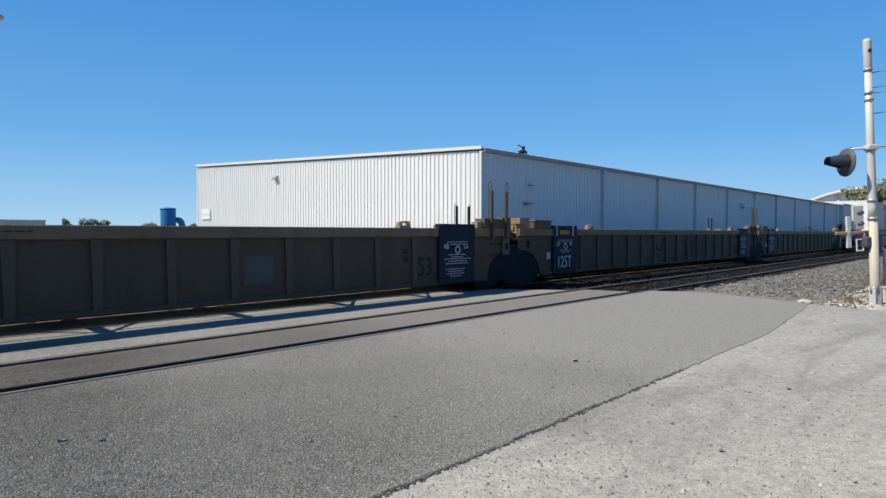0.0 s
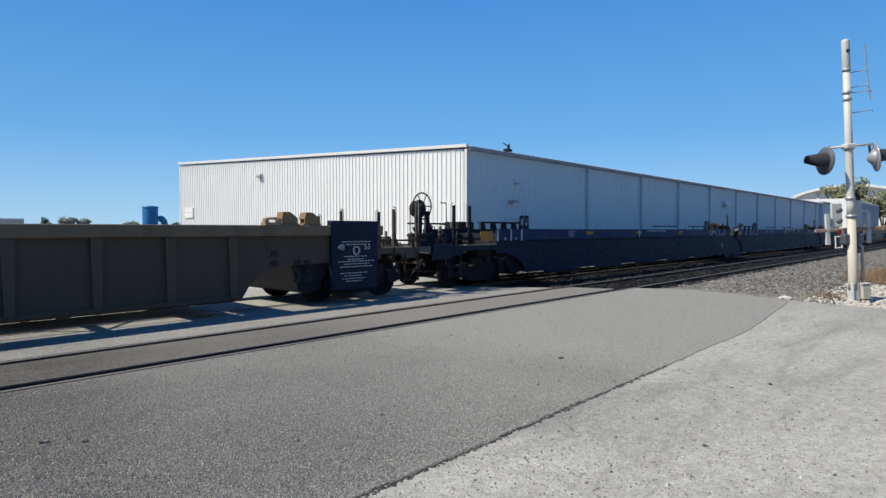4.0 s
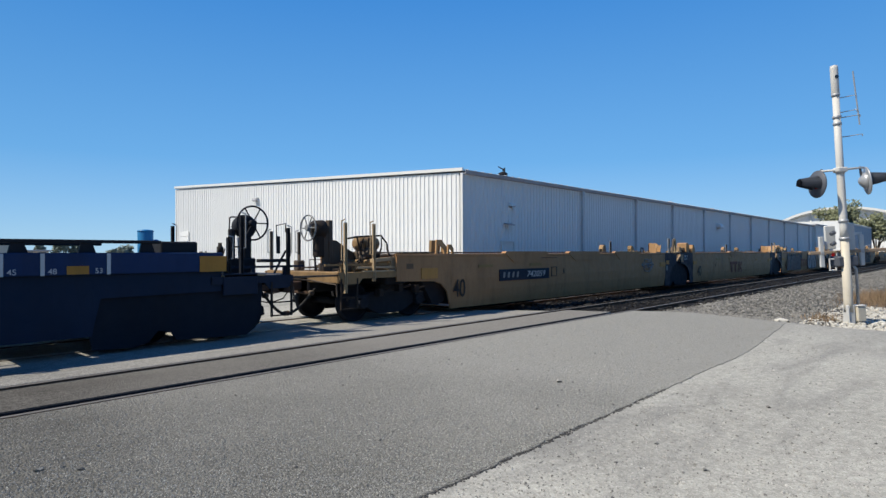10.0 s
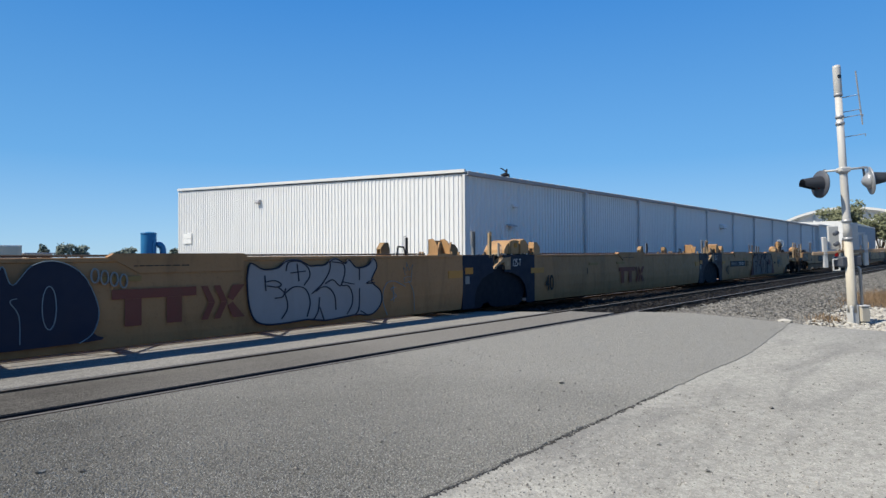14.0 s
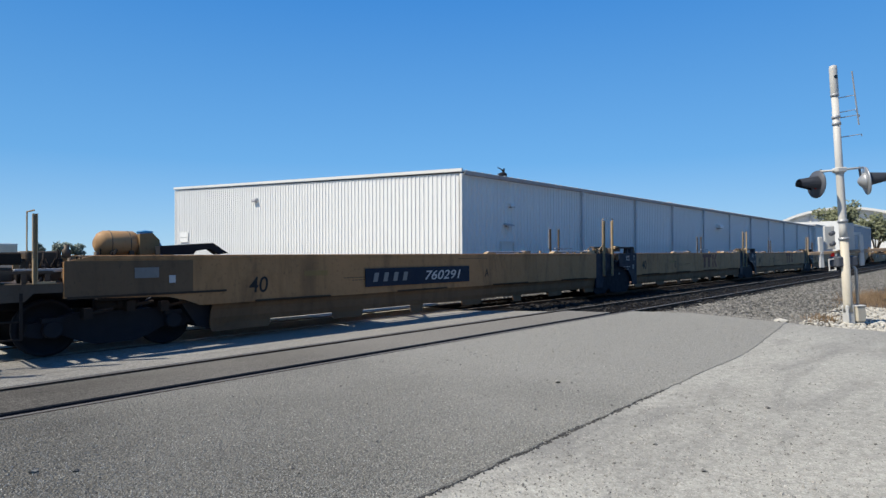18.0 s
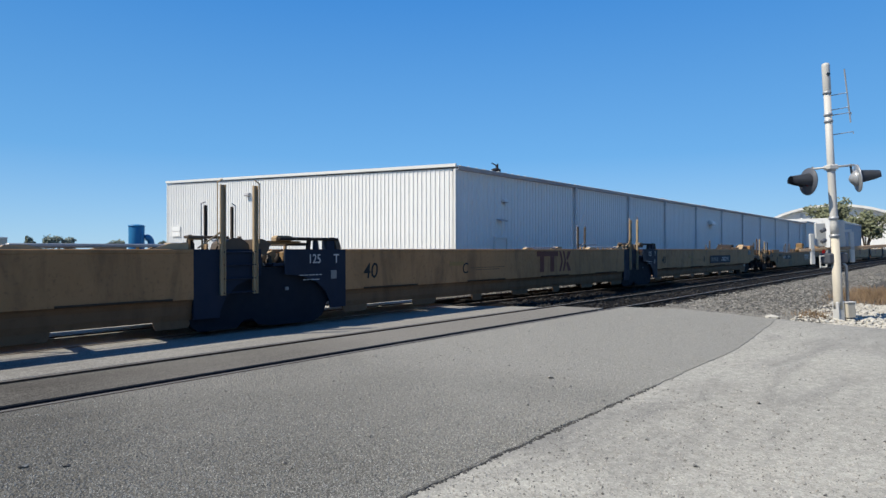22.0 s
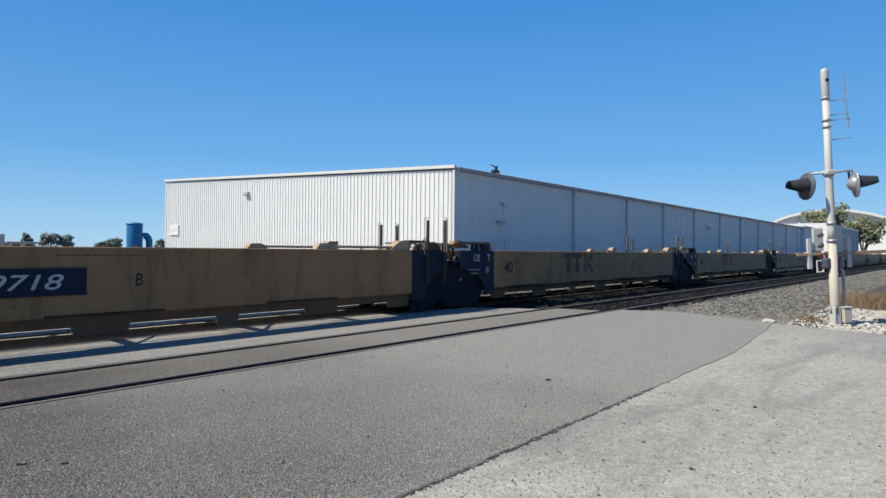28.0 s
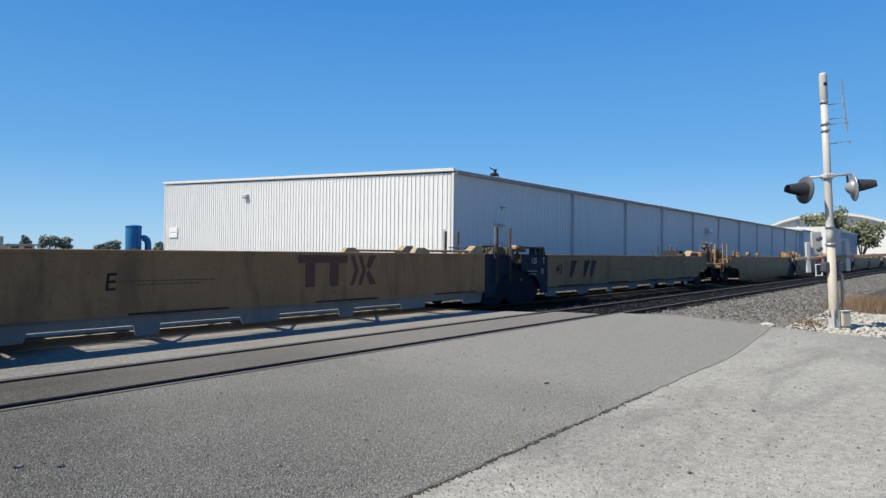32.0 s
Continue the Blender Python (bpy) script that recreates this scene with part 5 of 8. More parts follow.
        if right == "coupler":
            sk = [(L - 3.14, zb), (L - 3.1, .08), (L - 2.5, .06), (L - 2.3, .12), (L - 2.16, .28), (L - 1.96, .24), (L - 1.86, .1), (L - .62, .06), (L - .45, .2), (L - .34, .45), (L - .31, 1.02), (L - 3.1, 1.02)]
            for y in (NEAR + .07, FAR - .1):
                part("bogie_skirt", prism_xz(bmesh.new(), sk, y, y + .03), JOINTD, root, "dark skirt over the end bogie")
    elif kind == "D":
        late = u0 > 300
        zs = .49 if late else .66
        top = [(x, max(z, zs)) for x, z in prof]
        part("side_wall", prism_xz(bmesh.new(), top, NEAR - .012, NEAR + .03), body, root)
        lm = MATS[lower] if lower else (LOWERL_SHADE if late else LOWERD_SHADE)
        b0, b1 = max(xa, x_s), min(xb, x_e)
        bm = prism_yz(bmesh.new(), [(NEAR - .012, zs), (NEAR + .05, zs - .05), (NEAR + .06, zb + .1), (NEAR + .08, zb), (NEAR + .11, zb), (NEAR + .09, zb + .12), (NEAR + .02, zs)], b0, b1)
        part("lower_side", bm, lm, root, "inset lower side, toned for shade unless primed grey")
        # ledges along the break of the side
        x = (11.85 if left == "coupler" else 2.32) if not late else (10.31 if left == "coupler" else 2.5)
        while x - 3.5 > b0:
            x -= 3.5
        while x < b1 - 1.65:
            part("ledge", shared(("ledge", late), lambda b: prism_yz(b, [(NEAR - .014, zs + .03), (NEAR - .036, zs + .026), (NEAR - .04, zs + .008), (NEAR - .014, zs - .006)], 0, 1.65), LEDGE), LEDGE, root, "grimy ledge", pose(x, 0, 0))
            x += 3.5
        # hanging skirts leave slots along the floor
        slots = [9.27 + 4.05 * q + e for q in range(-3, 3) for e in (0, 2.22)] if left == "coupler" else [2.5 + 4.04 * q + e for q in range(-1, 5) for e in (0, 2.22)]
        x = b0
        for a in [v for v in slots if b0 + .3 < v < b1 - .6] + [b1 + .1]:
            w = min(a, b1) - x
            if w > .1:
                deep = .15 if w < .5 else .19
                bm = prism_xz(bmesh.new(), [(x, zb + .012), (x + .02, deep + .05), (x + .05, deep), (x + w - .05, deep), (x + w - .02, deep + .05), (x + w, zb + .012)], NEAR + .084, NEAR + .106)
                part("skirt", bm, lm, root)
            x = a + 1.4
    else:
        part("side_wall", prism_xz(bmesh.new(), prof, NEAR - .012, NEAR + .03), body, root)
    part("side_wall", prism_xz(bmesh.new(), prof, FAR - .03, FAR + .01), body, root)
    if kind in "CDE":
        part("top_rail", box(bmesh.new(), x_s, x_e, NEAR - .02, NEAR + .07, zt - .07, zt + .005, .012), body, root)
    part("top_rail", box(bmesh.new(), x_s, x_e, FAR - .07, FAR + .02, zt - .07, zt + .005, .012), body, root)
    if kind == "C":
        f0, f1 = xa + (.1 if left == "joint" else .3), xb - .1
        part("floor_plate", box(bmesh.new(), f0, f0 + 3.2, NEAR + .1, FAR - .1, zb + .01, zb + .03), body, root)
        part("floor_plate", box(bmesh.new(), f1 - .5, f1, NEAR + .1, FAR - .1, zb + .01, zb + .03), body, root)
        floor_parts(root, L, f0 + 3.2, f1 - .5, zb, body)
    elif kind == "E":
        solid_floor(root, xa + .1, xb - .1, zb + .02, body)
    elif kind == "D":
        part("floor_plate", box(bmesh.new(), xa + .1, xa + 2.7, NEAR + .12, FAR - .1, zb + .01, zb + .03), body, root, "solid floor plate under the container end")
        floor_parts(root, L, xa + 2.7, xb - .1, zb, body)
    else:
        floor_parts(root, L, xa + .1, xb - .1, zb, body)
    for x in (xa + .15, xb - .2):
        part("bulkhead", box(bmesh.new(), x, x + .06, NEAR + .09, FAR - .09, zb + .1, zt - .12), BLACK, root)
    # ends
    for end in ("left", "right"):
        d = 1 if end == "left" else -1
        if (left if end == "left" else right) == "coupler":
            continue
        X = (lambda a: a) if end == "left" else (lambda a: L - a)
        span = lambda a, c: (min(X(a), X(c)), max(X(a), X(c)))
        part("end_sill", box(bmesh.new(), *span(.1, 1.5), -.55, .55, .84, 1.12, .03), BLACK, root)
        part("end_deck", box(bmesh.new(), *span(.16, 1.7), NEAR + .04, FAR - .04, zt - .32, zt - .26, .01), NAVY if kind in "CD" else body, root)
        pipes(root, *span(.3, 1.5), zt - .26, TAN if kind in "ACD" else BLACK, seed + (7 if end == "left" else 3), 8)
    if left == "joint":
        truck(root, 0)
        part("bearing_casting", box(box(bmesh.new(), -1.4, 1.4, -1.12, 1.12, .55, 1.1, .03), -.5, .5, -.6, .6, 1.08, 1.2, .04), NAVY if kind in "CD" else BLACK, root, "dark casting of the articulated joint")
        # dark sheets added across the arches in place of the shade round the bogie
        jm = BLUELOW if kind == "B" else JOINTD
        for y in (NEAR + .08, FAR - .11):
            bm = prism_xz(bmesh.new(), [(-1.45, .45), (-1.38, .2), (-1.25, .1), (-.55, .1), (-.42, .22), (-.25, .24), (-.12, .12), (.2, .08), (1.1, .08), (1.3, .18), (1.43, .45), (1.43, 1.16), (-1.45, 1.16)], y, y + .03)
            part("joint_skirt", bm, jm, root, "dark sheet standing in for shade round the joint bogie")
    return root, L, zb, zt


def dress_A(root, L, left, right):
    for x0, big in ((2.0, True), (L - 2.74 if right == "joint" else L - 2.5, False)):
        if big:
            for dx in (.12, 1.0):
                plate(root, x0 + dx, x0 + dx + .045, 1.38, 1.68, WHITEP, NEAR - .05, "stripe")
            plate(root, x0 + .3, x0 + .82, 1.42, 1.54, PLATE, NEAR - .05, "reflector", "amber reflector plate")
        mark(root, "53" if big else "48", x0 + .14, 1.09, .17, LETTER, y=NEAR - .04)
        mark(root, "48" if big else "53", x0 + .82, 1.09, .17, LETTER, y=NEAR - .04)
        part("stencil_ring", ring(bmesh.new(), (x0 + .62, NEAR - .036, 1.07), .08, .018, "y", 12), LETTER, root)
        bars(root, x0 + .25, 1.26, .75, 2, LETTER, NEAR - .034)
        bars(root, x0 + .3, .96, .6, 2, LETTER, NEAR - .034)
        if big:
            mark(root, "125T", x0 + .17, .46, .48, LETTER, 0, .78, NEAR - .036)
            plate(root, 1.74, 1.92, .71, .91, LETTER, NEAR + .03, "stencil_card")
        else:
            bars(root, x0 + .15, .86, .95, 3, LETTER, NEAR - .034)
            bars(root, x0 + .2, .62, .7, 4, LETTER, NEAR - .034)
    if L > 12:
        mark(root, "53", L - 3.38, .50, .60, DARKLET, 0, .8, NEAR + .04)
        mark(root, "20", L - 3.85, 1.0, .18, DARKLET, 0, 1.0, NEAR + .04)
        mark(root, "40", L - 3.85, .82, .18, DARKLET, 0, 1.0, NEAR + .04)
    if left == "coupler":
        plate(root, 13.56, 14.12, .56, 1.06, REPATCH, NEAR + .045, "repaint_patch", "pale repainted patch")
    else:
        if right == "joint":
            logo(root, 11.45, .52, 2.2, .64, MAROON, NEAR + .047)
            spray_line(root, [(8.86, 1.24), (8.96, 1.05), (9.07, .87), (9.24, .82), (9.42, .86), (9.57, 1.07), (9.7, 1.3)], SCRAWL, .045, NEAR + .06)
        else:
            mark(root, "20", 3.98, .98, .17, DARKLET, y=NEAR - .012)
            mark(root, "40", 3.98, .80, .17, DARKLET, y=NEAR - .012)
        a = 7.72 if right == "joint" else 7.5
        plate(root, a, a + .5, .61, 1.03, REPATCH, NEAR + .045, "repaint_patch", "pale repainted patch with faint lines of writing")
        bars(root, a + .04, .99, .4, 6, ASIDE, NEAR + .041, .06)
    bars(root, L * .42, 1.5, 1.6, 1, DARKLET, NEAR - .022)
    for a in (4.12, L - 3.8):
        part("latch_bracket", shared(("latch_bracket",), lambda b: (box(b, -.16, .16, NEAR - .02, NEAR + .14, zt_A, zt_A + .05), box(b, -.15, -.06, NEAR, NEAR + .12, zt_A, zt_A + .13, .02), rod(b, (-.1, NEAR + .05, zt_A + .12), (.16, NEAR + .05, zt_A + .13), .022, 8), box(b, .1, .18, NEAR, NEAR + .12, zt_A, zt_A + .14, .02)), GUIDE), GUIDE, root, at=pose(a, 0, 0))
    if left == "joint":
        part("equipment_box", box(bmesh.new(), 1.08, 1.92, NEAR + .0, -.5, zt_A, zt_A + .22, .015), APOST, root)
        part("box_lid", box(bmesh.new(), 1.06, 1.94, NEAR - .03, -.46, zt_A + .22, zt_A + .25), GUIDE, root)
        part("guide_box", prism_xz(bmesh.new(), [(.40, 1.72), (.58, 1.72), (.58, 1.5), (.40, 1.46), (.62, 1.46), (.84, 1.58), (.84, 1.88), (.40, 1.87)], NEAR + .0, NEAR + .3), GUIDE, root, "angular tan guide box")
        part("guide_hook", prism_xz(bmesh.new(), [(-.02, 1.32), (.2, 1.46), (.42, 1.48), (.42, 1.3), (.58, 1.3), (.58, 1.52), (.1, 1.52), (-.05, 1.36)], NEAR + .3, NEAR + .6), GUIDE, root, "hooked tan connector arm")
        part("end_window", box(bmesh.new(), .78, .9, NEAR + .03, NEAR + .05, 1.05, 1.24), BLACK, root)
        post(root, .92, FAR, .9, 2.3, BLACK, -1)
        post(root, 1.48, FAR, .9, 2.3, BLACK, 1)
    if right == "joint":
        gb = part("guide_box", prism_xz(bmesh.new(), [(L - 1.09, 1.58), (L - 1.09, 1.83), (L - .8, 1.84), (L - .4, 1.82), (L - .36, 1.86), (L - .03, 1.86), (L - .03, 1.56)], NEAR - .01, NEAR + .3), APOST, root, "brown guide box between the posts")
        part("box_side", box(bmesh.new(), L - .36, L - .06, NEAR - .012, NEAR + .02, .9, 1.56), APOST, gb)
        part("box_notch", box(bmesh.new(), L - .26, L - .12, NEAR - .016, NEAR - .012, 1.02, 1.2), BLACK, gb)
        part("guide_lug", prism_xz(bmesh.new(), [(L - 1.3, 1.6), (L - 1.3, 1.74), (L - 1.1, 1.76), (L - 1.1, 1.6)], NEAR + .05, NEAR + .25), GUIDE, gb)
        for x, k in ((L - .85, -1), (L - .27, 1)):
            post(root, x, NEAR - .03, 1.3, 2.54, BROWN)
            part("handhold", pipe(bmesh.new(), [(x + k * .11, NEAR - .03, 1.86), (x + k * .11, NEAR - .03, 2.7), (x + k * .09, NEAR - .03, 2.76), (x + k * .02, NEAR - .03, 2.76), (x, NEAR - .03, 2.7), (x, NEAR - .03, 2.5)], .013, 6), BROWN, root)
        ladder(root, L - .86, L - .27, NEAR - .0, (.62, .9, 1.18, 1.46), NAVY)
        part("lit_bracket", box(bmesh.new(), L - .95, L - .62, NEAR + .0, NEAR + .06, 1.36, 1.42, .01), GUIDE, root)


zt_A = 1.58


def dress_B(root, L, left, right):
    def rack(x0, x1):
        r = part("top_rack", box(bmesh.new(), x0, x1, NEAR + .02, NEAR + .14, 1.66, 1.71, .008), BLACK, root, "dark guide rail on short legs")
        k = 3
        for i in range(k + 1):
            x = x0 + .1 + (x1 - x0 - .3) * i / k
            part("rack_leg", prism_xz(bmesh.new(), [(x - .12, 1.5), (x + .12, 1.5), (x + .06, 1.67), (x - .08, 1.67)], NEAR + .04, NEAR + .1), BLACK, r)
        part("top_rack", box(bmesh.new(), x0, x1, FAR - .14, FAR - .02, 1.66, 1.71, .008), BLACK, root)

    def horn(x, h=.4):
        def make(b):
            for y in (NEAR, NEAR + .15):
                prism_xz(b, [(-.13, 0), (-.06, 0), (-.04, h * .7), (.02, h * .86), (.0, h), (-.08, h * .95), (-.12, h * .6)], y, y + .03)
                box(b, .07, .12, y, y + .03, 0, h)
                box(b, -.05, .12, y, y + .03, h * .88, h)
                box(b, -.13, .12, y, y + .03, 0, h * .3)
            box(b, .07, .12, NEAR + .03, NEAR + .15, h * .5, h)
        part("guide_horn", shared(("guide_horn", h), make, BLUELOW), BLUELOW, root, "upright open container guide", pose(x, 0, 1.5))

    if left == "joint":
        rack(1.05, 3.75)
        horn(3.9)
        plate(root, .49, .97, 1.2, 1.46, PLATE, NEAR - .044, "reflector", "amber reflector plate")
        st = ((1.83, "53"), (2.63, "48"), (3.14, "45"), (3.95, "40/20"))
    else:
        rack(2.3, 4.0)
        horn(4.3)
        plate(root, 2.2, 2.7, 1.2, 1.46, PLATE, NEAR - .044, "reflector", "amber reflector plate")
        st = ((2.9, "53"), (3.5, "48"), (4.0, "45"))
    for x, wd in st:
        plate(root, x, x + .05, 1.2, 1.51, WHITEP, NEAR - .044, "stripe")
        mark(root, wd, x - (.3 if len(wd) < 3 else .5), 1.22, .11, LETTER, y=NEAR - .036)
    off = 0 if right == "joint" else 1.2
    rack(L - 3.76 - off, L - .93 - off)
    horn(L - 3.96 - off)
    for x, wd in ((3.87, "20/40"), (3.05, "45"), (2.58, "48"), (1.74, "53")):
        plate(root, L - x - off, L - x + .05 - off, 1.2, 1.51, WHITEP, NEAR - .044, "stripe")
        mark(root, wd, L - x + .09 - off - (.25 if wd == "53" else 0), 1.22, .11, LETTER, y=NEAR - .036)
    plate(root, L - 3.68 - off, L - 3.2 - off, 1.33, 1.45, PLATE, NEAR - .044, "reflector", "amber reflector plate")
    plate(root, L - 2.26 - off, L - 1.98 - off, 1.21, 1.33, PLATE, NEAR - .044, "reflector", "amber reflector plate")
    plate(root, L - .87 - off * .55, L - .37 - off * .58, 1.2, 1.46, PLATE, NEAR - .044, "reflector", "amber reflector plate")
    for x in (L * .33, L * .491, L * .667):
        plate(root, x, x + .44, 1.34, 1.45, PLATE, NEAR - .044, "reflector", "amber reflector plate")
    plate(root, L * .5 + .02, L * .5 + .07, 1.22, 1.51, WHITEP, NEAR - .046, "stripe")
    mark(root, "52,900 LBS. MAX. GROSS WT. FOR 20 FT. CONTAINERS", L * .53, 1.42, .095, LETTER, 0, .78, NEAR - .034)
    bars(root, L * .28, 1.46, .45, 4, LETTER, NEAR - .034, .05)
    if right == "joint":
        post(root, L - .95, NEAR + .1, 1.5, 2.26, PIPE_S, 1)
        part("air_tank", lathe(bmesh.new(), [(.06, L - 1.34), (.16, L - 1.26), (.19, L - 1.1), (.19, L - .72), (.16, L - .58), (.06, L - .5)], "x", 16, (0, NEAR + .5, 1.68)), NAVY, root, "dark blue brake air tank")
        part("guide_loop", pipe(bmesh.new(), [(L - 1.9, NEAR + .2, 1.7), (L - 1.85, NEAR + .2, 1.84), (L - 1.6, NEAR + .2, 1.84), (L - 1.6, NEAR + .2, 1.7)], .015, 5), STEELG, root)
        for a, c, z in ((L - .9, L - .57, 1.72), (L - .45, L - .2, 1.6), (L - 1.9, L - 1.72, 1.82)):
            part("valve_box", box(bmesh.new(), a, c, NEAR + .2, NEAR + .6, 1.48, z, .02), PIPE_S, root)
        plumbing(root, L - 1.4, L - .1, NEAR + .3, 1.5, 1.7, int(L * 3), 7)
    if left == "joint":
        part("connector_plate", prism_xz(bmesh.new(), [(-.4, 1.40), (-.36, 1.43), (.1, 1.46), (.5, 1.53), (.5, 1.46), (.1, 1.42)], NEAR - .03, NEAR + .5), POSTTAN, root, "pale flat connector plate")
        part("lift_arm", prism_xz(bmesh.new(), [(.2, 1.55), (.22, 1.6), (1.2, 1.71), (1.2, 1.66)], NEAR + .1, NEAR + .2), BLACK, root)
        part("guide_block", box(bmesh.new(), 1.36, 1.56, NEAR + .05, NEAR + .2, 1.7, 1.84, .015), BLACK, root)


def lids(root, L, places, zt, mat):
    for x0, x1 in places:
        part("gusset_lid", prism_xz(bmesh.new(), [(x0, zt + .01), (x0 + .08, zt + .062), (x1 - .06, zt + .062), (x1, zt + .01), (x1 - .05, zt - .02), (x0 + .1, zt - .02)], NEAR - .04, NEAR + .1), mat, root, "flat gusset cap on the top rail")
        part("gusset", prism_xz(bmesh.new(), [(x0 + .05, zt - .01), (x1 - .05, zt - .01), (x1 - .1, zt - .24), (x0 + .45, zt - .24)], NEAR - .028, NEAR - .005), mat, root)


def dress_C(root, L, left, right, zt, humped=False):
    if left == "joint":
        # flared casting: two cheeks and a sloping lip
        casting(root, 1.97, NEAR + .05, zt, CASTY, .36, -1)
        casting(root, 1.3, FAR - .15, zt, TAN, .34, -1)
        part("guide_box", prism_xz(bmesh.new(), [(1.26, zt + .03), (1.26, zt + .4), (1.44, zt + .45), (1.66, zt + .28), (1.66, zt + .03)], NEAR + .08, NEAR + .5), CASTY, root, "ochre steel guide box")
        if humped:
            prof = [(.5, zt + .03), (.52, zt + .14), (.62, zt + .26), (.78, zt + .36), (.95, zt + .41), (1.2, zt + .4), (1.2, zt + .03)]
            part("guide_hump", prism_xz(bmesh.new(), prof, NEAR + .1, NEAR + .8), CASTY, root, "rounded ochre guide casting")
            part("hump_rib", prism_xz(bmesh.new(), [(.68, zt + .03), (.76, zt + .37), (.83, zt + .4), (.80, zt + .03)], NEAR + .07, NEAR + .1), TAN, root)
            part("hump_window", box(bmesh.new(), .98, 1.12, NEAR + .085, NEAR + .1, zt + .2, zt + .34, .01), PLATE, root)
            part("low_post", box(bmesh.new(), .2, .25, NEAR + .05, NEAR + .1, zt - .05, zt + .32, .006), GREY, root)
            part("low_loop", pipe(bmesh.new(), [(.25, NEAR + .07, zt + .27), (.33, NEAR + .07, zt + .25), (.33, NEAR + .07, zt + .04)], .012, 5), STEELG, root)
        else:
            part("guide_box", prism_xz(bmesh.new(), [(.56, zt + .03), (.56, zt + .25), (.68, zt + .27), (.82, zt + .1), (.82, zt + .03)], NEAR + .12, NEAR + .5), GUIDE, root)
            part("hook", pipe(bmesh.new(), [(.9, NEAR + .1, zt + .04), (.9, NEAR + .1, zt + .2), (1.06, NEAR + .1, zt + .2), (1.08, NEAR + .1, zt + .05)], .025, 6), BLACK, root)
            post(root, -.14, NEAR + .05, zt - .05, 1.84, BLACK, -1)
            post(root, .19, NEAR + .2, zt - .05, 1.86, TAN, 1)
            lean = post(root, -.56, NEAR + .02, zt - .1, 2.08, BROWN, 1, .045)
            lean.matrix_basis = pose(-.56, NEAR + .02, zt - .1, 0, 13)
        tb = part("tie_block", prism_xz(bmesh.new(), [(-.09, 1.10), (-.05, 1.17), (.33, 1.40), (.66, 1.42), (.64, 1.08), (.40, 1.08), (.36, 1.3), (.02, 1.16), (.0, 1.1)], NEAR - .02, NEAR + .2), GUIDE, root, "tan block casting over the joint")
        part("window_plate", box(bmesh.new(), .47, .58, NEAR - .026, NEAR - .018, 1.17, 1.31), POSTTAN, tb)
        part("tie_rail", prism_xz(bmesh.new(), [(-.1, 1.44), (.3, 1.46), (.66, 1.53), (.66, 1.56), (.3, 1.50), (-.1, 1.47)], -1.25, -1.0), POSTTAN, root)
        for z, y in ((1.36, -1.1), (1.24, -.9), (1.42, -.8)):
            part("tie_pipe", pipe(bmesh.new(), [(-.5, y, z - .1), (-.2, y, z), (.3, y, z + .03), (.7, y, z - .06)], .022, 6), GUIDE, root)
        plumbing(root, -.3, 1.0, -1.15, 1.1, 1.5, 77, 12)
        plumbing(root, .7, 1.7, -1.2, 1.42, 1.6, 78, 8)
        mark(root, "125-T", .73, 1.16, .30, LETTER, 0, .58, NEAR - .016)
        part("side_pad", box(bmesh.new(), (1.63 if humped else 1.86), 2.3, NEAR - .034, NEAR - .02, .95, 1.1), AMBER, root, "worn amber paint patch")
        mark(root, "40", 2.35, .42, .64, DARKLET, 0, .74)
        part("tie_bar", prism_xz(bmesh.new(), [(-.1, 1.25), (.9, 1.42), (.9, 1.15), (.35, 1.0), (-.1, 1.02)], -.8, -.5), BROWN, root, "brown connector casting")
    if right == "joint":
        scoop(root, L - 2.02, NEAR + .06, zt)
        part("guide_frame", pipe(bmesh.new(), [(L - 3.52, NEAR + .1, zt), (L - 3.48, NEAR + .1, zt + .2), (L - 3.31, NEAR + .1, zt + .19), (L - 3.24, NEAR + .1, zt)], .024, 5), BLACK, root, "open dark guide frame")
        casting(root, L - 1.6, FAR - .15, zt, TAN, .36, 1)
        post(root, L - .93, NEAR + .02, 1.45, 2.08, GREY, -1, .045)
        post(root, L - .26, NEAR + .02, 1.4, 2.06, POSTTAN, 1, .045)
        post(root, L - .6, FAR, 1.1, 2.0, BLACK, -1)
        plate(root, L - nrC + .1, L - nrC + .4, 1.0, 1.16, PLATE, NEAR - .02, "reflector")
        plate(root, L - nrC + .1, L - nrC + .26, .75, .95, GREY, NEAR - .02, "stencil_card")
        part("side_pad", box(bmesh.new(), L - nrC - .55, L - nrC - .02, NEAR - .034, NEAR - .02, .92, 1.1), AMBER, root, "worn amber paint patch")
    part("top_pipe", pipe(bmesh.new(), [(2.3, NEAR + .12, zt + .03), (L - 2.6, NEAR + .12, zt + .03)], .018), BROWN, root)
    plate(root, L * .30, L * .30 + .6, 1.12, 1.2, AMBERW, NEAR - .036, "reflector", "faded amber reflector strip")
    plate(root, L * .42, L * .42 + .6, 1.12, 1.2, AMBERW, NEAR - .036, "reflector", "faded amber reflector strip")
    bars(root, L * .45, 1.36, .9, 1, DARKLET, NEAR - .03)


nlC, nrC = 1.83, 1.38


